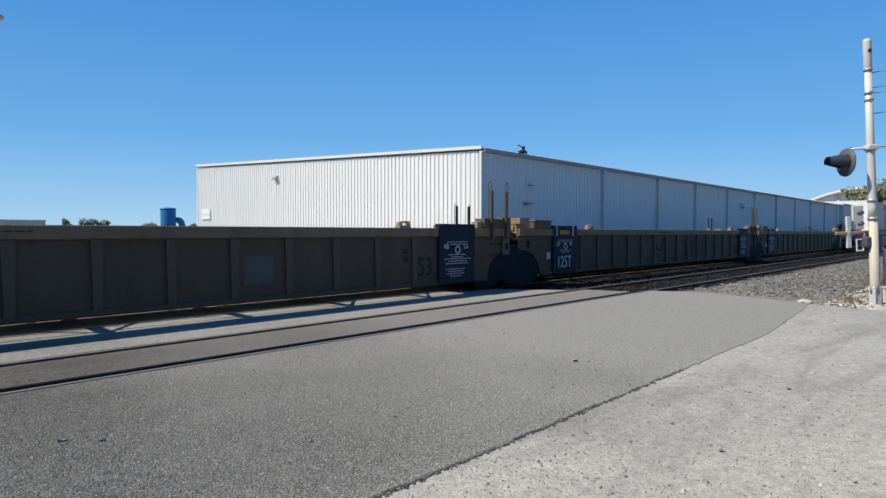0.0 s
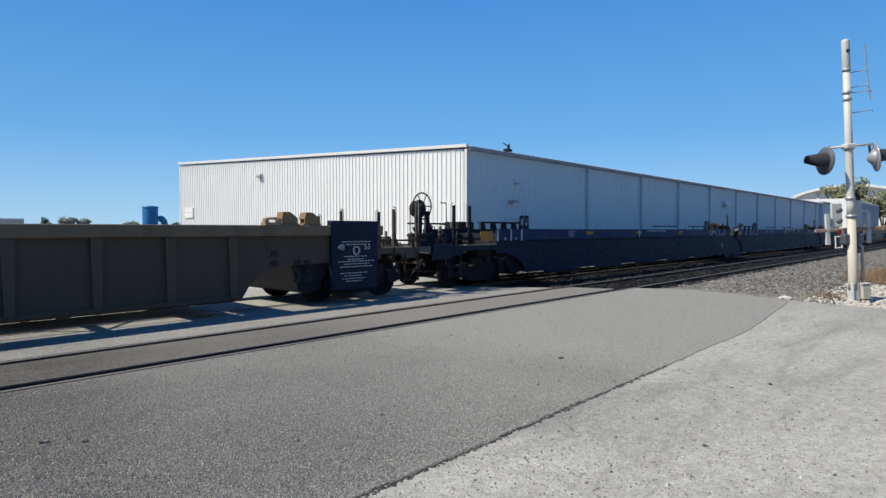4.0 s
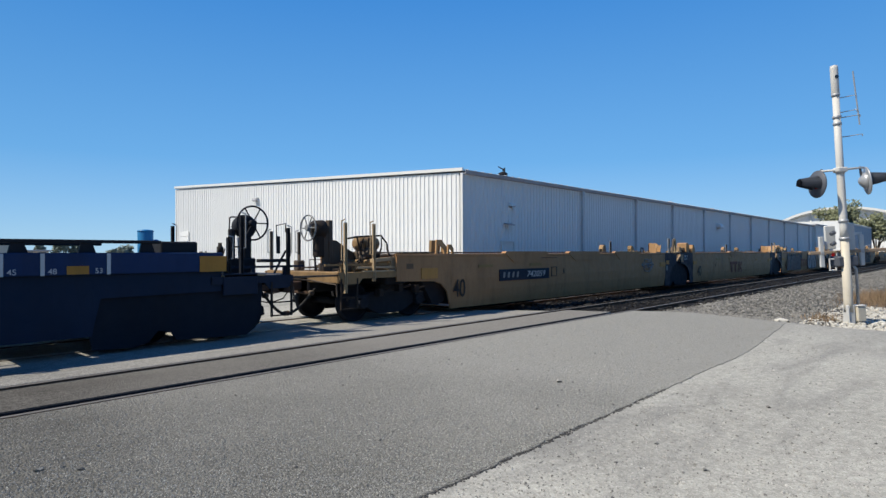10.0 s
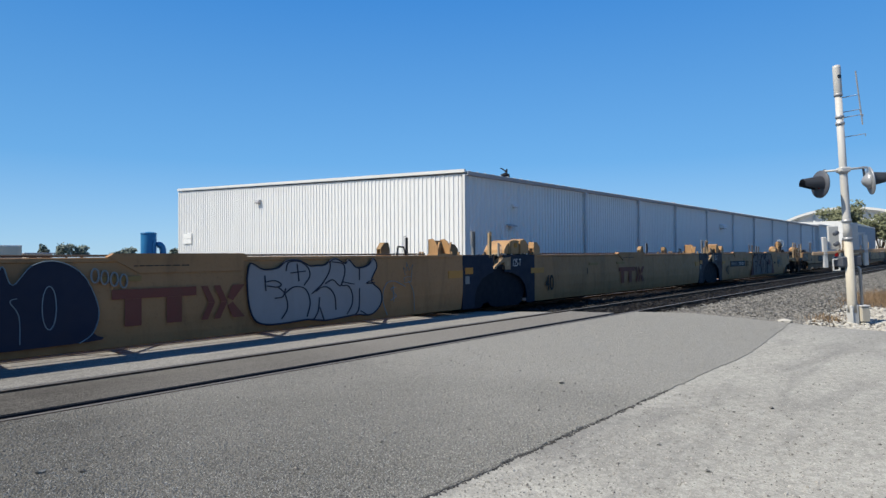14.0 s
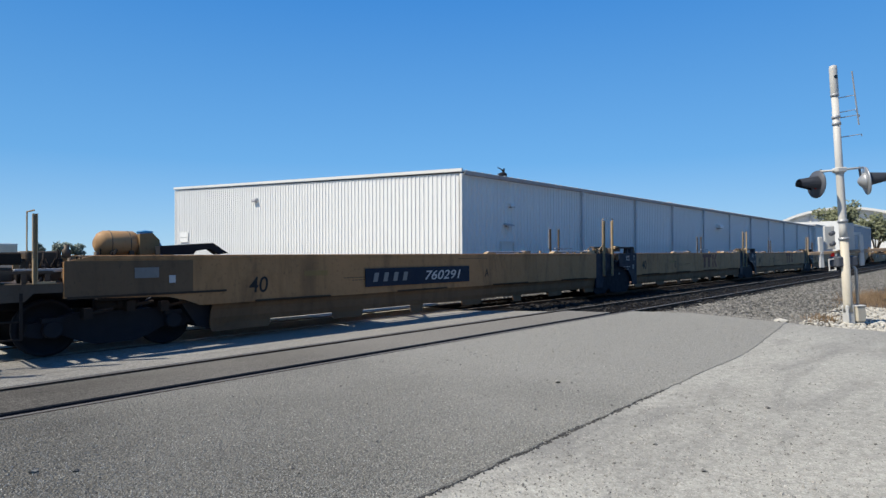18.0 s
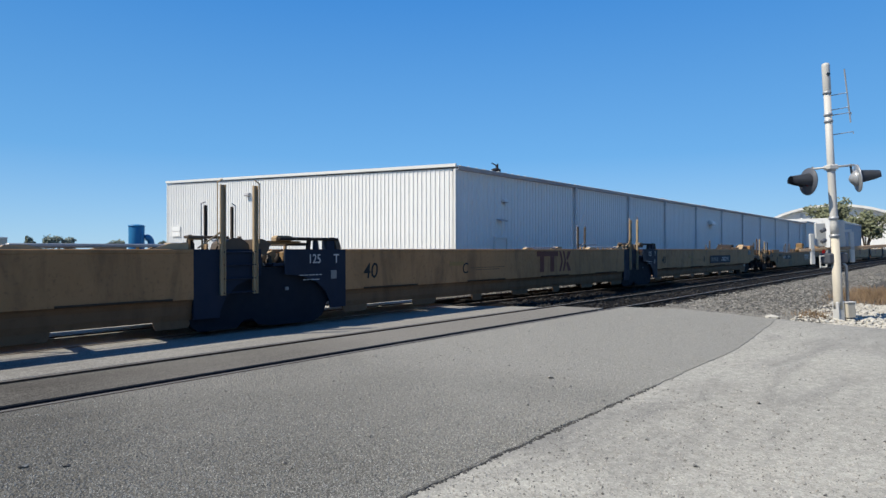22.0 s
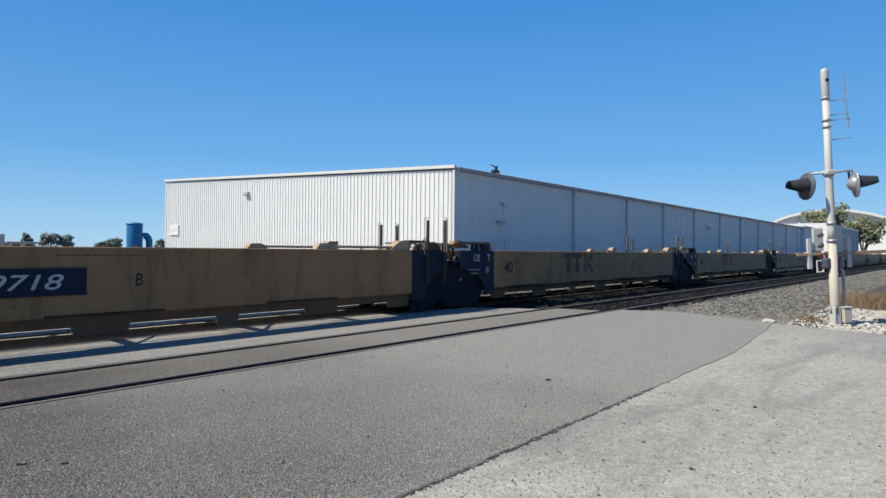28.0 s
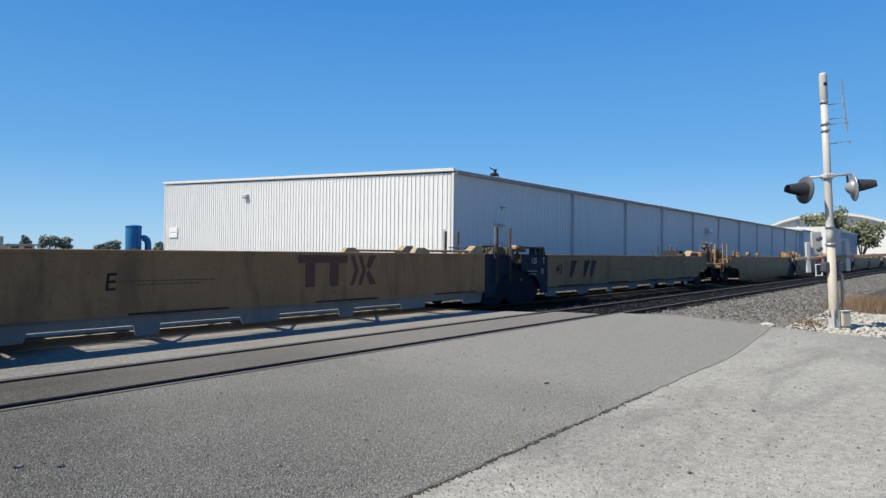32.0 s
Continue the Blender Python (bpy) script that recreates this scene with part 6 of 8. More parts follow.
def dress_D(root, L, left, right, zt, late=False):
    pm = BROWN if late else POSTTAN
    if left == "joint":
        post(root, .24, FAR, 1.0, 2.2 if late else 2.45, BROWN, -1)
        post(root, .86, FAR, 1.0, 2.2 if late else 2.45, BROWN, 1)
        fr = part("guide_frame", box(bmesh.new(), .28, 1.66, NEAR + .0, NEAR + .16, 1.66, 1.72, .012), BROWN if late else PIPE_S, root, "flat guide plate on short legs")
        part("frame_leg", prism_xz(bmesh.new(), [(.90, 1.44), (.98, 1.44), (1.0, 1.67), (.93, 1.67)], NEAR + .03, NEAR + .08), PIPE_S, fr)
        part("frame_leg", prism_xz(bmesh.new(), [(1.08, 1.44), (1.19, 1.44), (1.17, 1.67), (1.10, 1.67)], NEAR + .03, NEAR + .10), NAVY, fr)
        part("frame_box", box(bmesh.new(), 1.38, 1.58, NEAR + .02, NEAR + .2, 1.46, 1.66, .01), NAVY, fr)
        part("guide_rail", prism_xz(bmesh.new(), [(-.16, 1.60), (-.05, 1.57), (.82, 1.60), (.88, 1.64), (.80, 1.65), (-.12, 1.65)], NEAR + .18, NEAR + .26), TAN, root, "tan guide rail")
        part("latch_block", prism_xz(bmesh.new(), [(.26, 1.65), (.60, 1.65), (.62, 1.73), (.56, 1.75), (.30, 1.75), (.26, 1.71)], NEAR + .10, NEAR + .26), POSTTAN, root, "tan latch block")
        part("frame_end", prism_xz(bmesh.new(), [(1.5, 1.73), (1.66, 1.71), (1.74, 1.5), (1.62, 1.48), (1.58, 1.64)], NEAR + .01, NEAR + .12), BROWN, fr)
        part("guide_frame", box(bmesh.new(), .35, 1.6, FAR - .2, FAR - .05, 1.66, 1.71, .012), STEELG, root)
        part("guide_frame_tie", box(bmesh.new(), .6, 1.1, NEAR + .3, -.3, 1.56, 1.62, .01), BROWN, root)
        mark(root, "125", .90, 1.22, .25, LETTER, 0, .82, NEAR - .016)
        mark(root, "T", 1.52, 1.22, .25, LETTER, 0, .9, NEAR - .016)
        plate(root, 1.45, 1.59, .90, 1.07, GREY, NEAR - .02, "stencil_card", "pale stencil card")
        bars(root, .70, 1.0, .55, 2, LETTER, NEAR - .015, .09)
        mark(root, "40", 2.3, .88, .46, DARKLET, .1, .9, NEAR - .016)
        part("tie_bar", prism_xz(bmesh.new(), [(-.05, 1.18), (.12, 1.36), (.42, 1.46), (.52, 1.38), (.50, 1.10), (.42, 1.10), (.38, 1.28), (.1, 1.22), (.0, 1.10)], -.95, -.65), POSTTAN, root, "tan connector casting")
        part("tie_bar", box(bmesh.new(), .05, .4, -.4, .5, 1.2, 1.45, .04), TAN, root)
        plumbing(root, .0, .8, -1.05, 1.05, 1.4, int(L * 10), 7)
        part("reflector", box(bmesh.new(), .42, .48, NEAR + .02, NEAR + .05, .72, .78), GREY, root)
    if right == "joint":
        for y in (NEAR + .12, FAR - .12):
            k = 1 if late else .5
            part("guide_tube", box(bmesh.new(), L - 3.9, L - 1.8, y - .07, y + .07, zt + .03, zt + .085, .012), POSTTAN if late else STEELG, root, "pale guide bar along the top")
            part("tube_end", prism_xz(bmesh.new(), [(L - 4.05, zt), (L - 3.5, zt), (L - 3.55, zt + .07 * k), (L - 3.7, zt + .13 * k), (L - 3.95, zt + .12 * k)], y - .08, y + .08), POSTTAN, root)
            part("guide_casting", prism_xz(bmesh.new(), [(L - 2.05, zt), (L - 1.45, zt), (L - 1.45, zt + .21 * k), (L - 1.72, zt + .21 * k), (L - 1.9, zt + .1 * k)], y - .1, y + .12), POSTTAN, root, "sloping tan guide casting")
        part("guide_frame", box(bmesh.new(), L - 1.45, L - .72, NEAR + .03, NEAR + .2, zt + .18, zt + .23, .01), BROWN, root)
        part("guide_loop", pipe(bmesh.new(), [(L - 1.42, NEAR + .05, zt), (L - 1.42, NEAR + .05, zt + .17), (L - 1.2, NEAR + .05, zt + .17), (L - 1.2, NEAR + .05, zt)], .02, 5), TAN, root)
        part("guide_hump", prism_xz(bmesh.new(), [(L - .85, zt - .06), (L - .30, zt - .06), (L - .34, zt + .1), (L - .48, zt + .2), (L - .66, zt + .2), (L - .8, zt + .1)], NEAR + .05, NEAR + .5), BROWN, root)
        part("guide_hump", prism_xz(bmesh.new(), [(L - .28, zt - .1), (L + .02, zt - .1), (L + .12, zt + .1), (L - .05, zt + .19), (L - .25, zt + .17)], NEAR + .05, NEAR + .4), BROWN, root)
        plumbing(root, L - 1.5, L - .2, NEAR + .3, zt - .1, zt + .16, int(L * 7), 6)
        z1 = 2.2 if late else 2.6
        post(root, L - .88, NEAR - .03, .70, z1, pm, -1, .022 if late else .042)
        post(root, L - .26, NEAR - .03, .70, z1 + .03, pm, 1, .022 if late else .042)
        part("stay", pipe(bmesh.new(), [(L - 1.3, NEAR, zt + .02), (L - .9, NEAR - .02, zt + .3)], .015, 5), pm, root)
        ladder(root, L - .86, L - .26, NEAR - .05, (.74, .98, 1.22, 1.44), NAVY)
    bars(root, L * .55, 1.38, 1.2, 1, FAINT, NEAR - .014)
    bars(root, L * .36, 1.02, 1.5, 2, FAINT, NEAR - .014)
    if not late:
        plate(root, L * .31, L * .31 + .55, 1.08, 1.18, AMBERW, NEAR - .017, "reflector", "faded amber reflector strip")


def brake_end(root, L, end, zt, mat, kind, seed):
    """Brake gear standing on a coupled end platform."""
    X = (lambda a: a) if end == "left" else (lambda a: L - a)
    span = lambda a, c: (min(X(a), X(c)), max(X(a), X(c)))
    poly = lambda pts: [(X(a), z) for a, z in pts]
    key = kind + end[0]
    if key == "Cl":
        tank(root, *span(2.42, 3.1), -.62, 1.72, .17, TAN)
        part("tank_cradle", box(bmesh.new(), *span(2.45, 3.05), -.8, -.4, 1.1, 1.54, .02), BROWN, root)
        part("tank_guard", pipe(bmesh.new(), [(X(2.0), -.92, 1.82), (X(2.25), -.92, 1.86), (X(2.95), -.92, 1.9), (X(3.12), -.92, 1.74)], .022, 6), PIPE_S, root)
        part("tank_guard", pipe(bmesh.new(), [(X(2.25), -.92, 1.86), (X(2.35), -.92, 1.5), (X(2.6), -.9, 1.3)], .022, 6), PIPE_S, root)
        plumbing(root, *span(2.3, 3.1), -.9, 1.2, 1.85, seed, 22)
        part("brake_stand", prism_xz(bmesh.new(), poly([(1.62, 1.10), (2.05, 1.12), (2.62, 1.42), (2.3, 1.58), (1.95, 1.78), (1.8, 1.8), (1.8, 2.1), (1.62, 2.1)]), -.58, -.5), BROWN, root, "dark brown hand-brake stand")
        part("stand_post", box(bmesh.new(), *span(1.74, 1.84), -.6, -.46, 1.1, 2.22, .01), BROWN, root)
        part("brake_gearbox", lathe(bmesh.new(), [(.06, -.14), (.19, -.1), (.2, .12), (.12, .18)], "x", 14, (X(1.52), -.5, 2.02)), PIPE_S, root)
        part("gear_case", box(bmesh.new(), *span(1.42, 1.62), -.62, -.42, 1.42, 1.9, .03), PIPE_S, root)
        brake_wheel(root, X(1.27), -.5, 2.04, .27, GREY, "x")
        part("chain", pipe(bmesh.new(), [(X(1.42), -.5, 1.9), (X(1.46), -.5, 1.1)], .025, 5), BLACK, root)
        part("upper_frame", prism_xz(bmesh.new(), poly([(2.36, 1.38), (3.05, 1.42), (3.05, 1.16), (2.95, 1.16), (2.9, 1.34), (2.36, 1.30)]), -1.3, -1.22), POSTTAN, root)
        part("end_chest", box(bmesh.new(), *span(2.35, 3.0), -1.15, -.2, 1.1, 1.36, .03), TAN, root)
        part("side_bar", box(bmesh.new(), *span(1.9, 3.0), -1.36, -1.31, 1.17, 1.22, .006), POSTTAN, root)
        part("side_bar", box(bmesh.new(), *span(.35, 1.6), -1.34, -1.30, 1.03, 1.07, .006), BROWN, root)
        for a, w, z in ((4.3, .34, .34), (4.72, .22, .23)):
            gb = part("guide_block", prism_xz(bmesh.new(), poly([(a, zt), (a + .06, zt), (a + .07, zt + z * .7), (a + w - .06, zt + z * .35), (a + w - .05, zt), (a + w, zt), (a + w, zt + z * .6), (a + w * .6, zt + z), (a + .02, zt + z)]), NEAR + .02, NEAR + .06), CASTY, root)
            part("block_back", prism_xz(bmesh.new(), poly([(a + .02, zt), (a + w, zt), (a + w, zt + z * .55), (a + w * .55, zt + z * .96), (a + .04, zt + z * .96)]), NEAR + .2, NEAR + .28), TAN, gb)
        part("top_guide", box(bmesh.new(), *span(3.2, 4.1), NEAR + .05, NEAR + .3, zt, zt + .05, .01), PIPE_S, root)
        plate(root, 3.28, 3.5, 1.14, 1.26, GRIME, NEAR - .014, "stencil_card")
    elif key == "Cr":
        tank(root, *span(2.45, 3.25), -.62, 1.70, .2, CASTY)
        part("tank_cradle", box(bmesh.new(), *span(2.5, 3.2), -.8, -.4, 1.3, 1.52, .02), BROWN, root)
        plumbing(root, *span(1.5, 2.5), -.95, 1.2, 1.7, seed, 14)
        part("brake_stand", prism_xz(bmesh.new(), poly([(2.55, 1.42), (.9, 1.3), (.82, 1.86), (1.3, 1.98), (1.5, 1.78), (1.9, 1.6)]), -.6, -.5), BROWN, root, "brown hand-brake stand")
        for a, z in ((1.5, 2.24), (1.22, 2.08)):
            part("stand_post", box(bmesh.new(), *span(a - .09, a + .09), -.66, -.5, 1.5, z, .012), CASTY, root)
        part("brake_gearbox", lathe(bmesh.new(), [(.08, -.16), (.22, -.12), (.22, .1), (.1, .16)], "x", 14, (X(.85), -.5, 2.03)), BROWN, root)
        brake_wheel(root, X(.5), -.5, 2.1, .26, STEELG, "x")
        part("chain", pipe(bmesh.new(), [(X(.82), -.5, 1.85), (X(.8), -.5, 1.1)], .025, 5), STEELG, root)
        part("guide_bar", box(bmesh.new(), *span(1.75, 2.5), -.95, -.86, 1.82, 1.87, .008), PIPE_S, root)
        part("guide_bar_leg", box(bmesh.new(), *span(2.1, 2.2), -.95, -.86, 1.45, 1.94, .008), PIPE_S, root)
        part("guide_stack", box(bmesh.new(), *span(3.5, 4.6), NEAR + .1, -.6, zt, zt + .06, .01), BROWN, root)
        part("guide_block", prism_xz(bmesh.new(), poly([(5.1, zt), (5.38, zt), (5.4, zt + .12), (5.3, zt + .26), (5.18, zt + .2)]), NEAR + .05, NEAR + .3), TAN, root)
        part("end_chest", box(bmesh.new(), *span(.75, 1.5), -1.1, -.2, 1.11, 1.38, .03), PIPE_S, root)
        part("side_bar", box(bmesh.new(), *span(.15, 2.0), -1.34, -1.30, 1.10, 1.14, .006), PIPE_S, root)
    elif key == "Dl":
        tank(root, *span(2.5, 3.2), -.6, 1.68, .21, CASTY)
        part("tank_end_box", prism_xz(bmesh.new(), poly([(3.1, 1.48), (3.42, 1.48), (3.42, 1.74), (3.3, 1.86), (3.1, 1.84)]), -.85, -.35), TAN, root)
        plumbing(root, *span(1.5, 2.7), -.95, 1.12, 1.62, seed, 24)
        for a, c, z0, z1, bm_ in ((.95, 1.5, 1.36, 1.54, PIPE_S), (1.0, 1.4, 1.12, 1.32, BROWN), (1.55, 2.0, 1.12, 1.56, BROWN)):
            part("brake_chest", box(bmesh.new(), *span(a, c), -.8, -.4, z0, z1, .02), bm_, root)
        brake_wheel(root, X(.88), -.2, 1.42, .24, BLACK, "x")
        part("wheel_guard", prism_xz(bmesh.new(), poly([(.95, 1.1), (1.2, 1.1), (1.2, 1.5), (1.05, 1.64), (.95, 1.6)]), -.4, .05), PIPE_S, root, "dark guard behind the brake wheel")
        part("side_bar", box(bmesh.new(), *span(1.3, 2.1), -1.3, -1.24, 1.26, 1.31, .006), STEELG, root)
        part("guide_arm", prism_xz(bmesh.new(), poly([(3.3, 1.50), (3.3, 1.64), (4.2, 1.70), (4.48, 1.52), (4.3, 1.5), (4.15, 1.60), (3.9, 1.56), (3.85, 1.5)]), -1.15, -.95), BLACK, root, "black folded guide arm")
        plate(root, 2.81, 3.17, 1.14, 1.30, GREY, NEAR - .022, "stencil_card", "grey stencil patch")
        plate(root, 3.33, 3.43, 1.05, 1.17, LETTER, NEAR - .022, "stencil_card", "pale stencil card")
        plate(root, 1.9, 4.3, .865, .90, LEDGE, NEAR - .03, "ledge")
        part("end_panel", box(bmesh.new(), 1.87, 3.72, NEAR - .015, NEAR - .012, .90, zt - .08), GRIME, root, "grimy end panel")
    elif key == "Dr":
        brake_wheel(root, X(.44), -1.1, 1.46, .29, BROWN, "y")
        part("brake_stand", prism_xz(bmesh.new(), poly([(1.0, 1.1), (.2, 1.1), (.2, 1.4), (.38, 1.68), (.62, 1.68), (.9, 1.42)]), -.9, -.72), BROWN, root)
        part("brake_gearbox", lathe(bmesh.new(), [(.08, -.1), (.2, -.06), (.2, .08), (.1, .1)], "y", 14, (X(.46), -.98, 1.44)), RUST, root, "rusty brake gearbox")
        part("gear_arm", prism_xz(bmesh.new(), poly([(.86, 1.12), (.74, 1.12), (.66, 1.6), (.76, 1.62)]), -1.0, -.92), CASTY, root)
        part("valve_case", prism_xz(bmesh.new(), poly([(.1, 1.3), (-.2, 1.34), (-.22, 1.62), (-.05, 1.66), (.08, 1.62)]), -.6, -.35), BROWN, root)
        part("brace", pipe(bmesh.new(), [(X(-.1), -1.3, 1.14), (X(-.35), -1.1, 1.42)], .028, 6), PIPE_S, root)
        part("brace", pipe(bmesh.new(), [(X(1.1), -1.25, 1.4), (X(.75), -1.2, 1.12)], .028, 6), PIPE_S, root)
        part("end_box", box(bmesh.new(), *span(1.22, 1.97), NEAR + .0, -.6, zt - .05, zt + .2, .03), YELLOW, root, "dull yellow box over the side")
        part("guide_plate", prism_xz(bmesh.new(), poly([(3.0, zt), (1.97, zt), (1.97, zt + .16), (2.3, zt + .17), (2.95, zt + .12)]), -1.2, -.9), BROWN, root, "flat dark container guide")
        part("guide_hump", prism_xz(bmesh.new(), poly([(2.75, zt), (1.97, zt), (1.97, zt + .22), (2.2, zt + .27), (2.45, zt + .22)]), -.5, .3), PIPE_S, root)
        part("guide_wedge", prism_xz(bmesh.new(), poly([(3.4, zt), (3.28, zt), (2.98, zt + .2), (2.98, zt + .26)]), -1.3, -1.0), POSTTAN, root, "pale sloping guide wedge")
        part("guide_block", box(bmesh.new(), *span(3.6, 4.0), -1.2, -.9, zt, zt + .1, .02), BROWN, root)
    elif key == "El":
        for z, m_ in ((1.20, POSTTAN), (1.29, BROWN)):
            part("handrail", pipe(bmesh.new(), [(X(.4), -1.28, z), (X(2.1), -1.28, z + .05)], .022, 6), m_, root)
        part("sill_plate", box(bmesh.new(), *span(.62, 1.42), -1.43, -1.405, 1.0, 1.16), CASTY, root)
        part("sill_slot", box(bmesh.new(), *span(.95, 1.3), -1.434, -1.43, 1.07, 1.09), BLACK, root)
        part("end_chest", box(bmesh.new(), *span(2.15, 2.75), -1.2, -.3, 1.08, 1.36, .03), PIPE_S, root)
        part("side_chest", box(bmesh.new(), *span(1.48, 1.95), -1.36, -1.2, 1.16, 1.27, .02), POSTTAN, root)
        part("end_plate", box(bmesh.new(), *span(2.66, 3.1), -1.42, -1.37, .98, 1.24, .01), YELLOWE, root)
        part("guide_block", prism_xz(bmesh.new(), poly([(2.5, 1.2), (2.75, 1.2), (2.72, 1.45), (2.55, 1.42)]), -1.3, -1.1), TAN, root)
        part("brake_chest", box(bmesh.new(), *span(1.45, 2.0), -.9, -.3, 1.11, 1.42, .02), PIPE_S, root)
        plumbing(root, *span(1.2, 2.7), -1.0, 1.15, 1.45, seed, 14)
    elif key == "Er":
        casting(root, X(2.9), NEAR + .1, zt, TAN, .25, -1)
        plumbing(root, *span(.6, 2.0), -1.0, 1.15, 1.5, seed, 9)
    elif kind == "B":
        brake_wheel(root, X(.38), -1.12, 2.06, .31, BLACK, "y")
        part("brake_housing", lathe(bmesh.new(), [(.16, -.06), (.22, 0), (.2, .16)], "y", 16, (X(.44), -.98, 2.0)), BLACK, root)
        part("brake_stand", box(bmesh.new(), *span(.34, .5), -1.02, -.9, 1.1, 1.85, .02), BLACK, root)
        part("stand_post", box(bmesh.new(), *span(.66, .76), -1.02, -.9, 1.1, 1.95, .02), BLACK, root)
        part("stand_foot", box(bmesh.new(), *span(.3, .85), -1.1, -.7, 1.1, 1.42, .02), BLACK, root)
        part("chain", pipe(bmesh.new(), [(X(.6), -1.0, 1.8), (X(.58), -1.0, 1.4)], .02, 5), STEELG, root)
        part("handhold", pipe(bmesh.new(), [(X(.98), -1.36, 1.62), (X(.96), -1.36, 2.12), (X(.93), -1.36, 2.14), (X(.76), -1.36, 2.14)], .013, 5), PIPE_S, root)
        part("handhold", pipe(bmesh.new(), [(X(.98), -1.36, 1.62), (X(.74), -1.36, 1.62)], .013, 5), PIPE_S, root)
        part("handhold", pipe(bmesh.new(), [(X(.02), -1.36, 1.54), (X(.04), -1.36, 2.02), (X(-.16), -1.36, 2.06), (X(-.16), -1.36, 1.9)], .013, 5), PIPE_S, root)
        part("handhold", pipe(bmesh.new(), [(X(-.2), -1.36, 1.9), (X(-.26), -1.36, 1.88), (X(-.26), -1.36, 1.46), (X(-.18), -1.36, 1.4)], .013, 5), PIPE_S, root)
        part("low_post", box(bmesh.new(), *span(-.04, .02), -1.37, -1.33, 1.5, 1.82, .004), BLACK, root)
        part("deck_rail", box(bmesh.new(), *span(-.22, .36), -1.36, -1.2, 1.34, 1.40, .01), BLACK, root)
        part("brace", pipe(bmesh.new(), [(X(-.16), -1.36, 1.55), (X(.08), -1.36, 1.14)], .022, 5), BLACK, root)
        part("valve_box", box(bmesh.new(), *span(1.5, 2.1), NEAR + .1, -.8, 1.5, 1.7, .02), BLACK, root)
        part("sill_plate", box(bmesh.new(), *span(.45, 1.1), NEAR - .02, NEAR + .02, .78, 1.16, .01), NAVY, root)
        plumbing(root, *span(.8, 1.3), -.9, 1.15, 1.6, seed, 8)
    else:
        for a in (1.9, 2.4):
            casting(root, X(a + 1.0), NEAR + .1, zt, TAN, .25, 1 if end == "left" else -1)
    pipes(root, *(span(1.5, 2.8) if end == "left" else span(.1, 1.1)), 1.11, mat, seed, 12)


# painted pieces as plain shapes
def flowing(pts, closed=False, k=5):
    """A smooth curve through the points."""
    P = [Vector(p) for p in pts]
    n = len(P)
    out = []
    for i in range(n if closed else n - 1):
        a, b, c, d = (P[(i + q) % n] if closed else P[min(max(i + q, 0), n - 1)] for q in (-1, 0, 1, 2))
        for j in range(k):
            t = j / k
            out.append(tuple(.5 * (2 * b + (c - a) * t + (2 * a - 5 * b + 4 * c - d) * t * t + (3 * b - a - 3 * c + d) * t ** 3)))
    return out + [tuple(P[0] if closed else P[-1])]


def spray_fill(root, pts, mat, y=NEAR - .05, smooth=True):
    pts = flowing(pts, True, 4)[:-1] if smooth else pts
    return part("painted_fill", prism_xz(bmesh.new(), pts, y - .002, y), mat, root)


def spray_line(parent, pts, mat, r=.016, y=NEAR - .056, smooth=True):
    pts = flowing(pts) if smooth and len(pts) > 2 else pts
    return part("painted_line", pipe(bmesh.new(), [(x, y, z) for x, z in pts], r, 4), mat, parent)


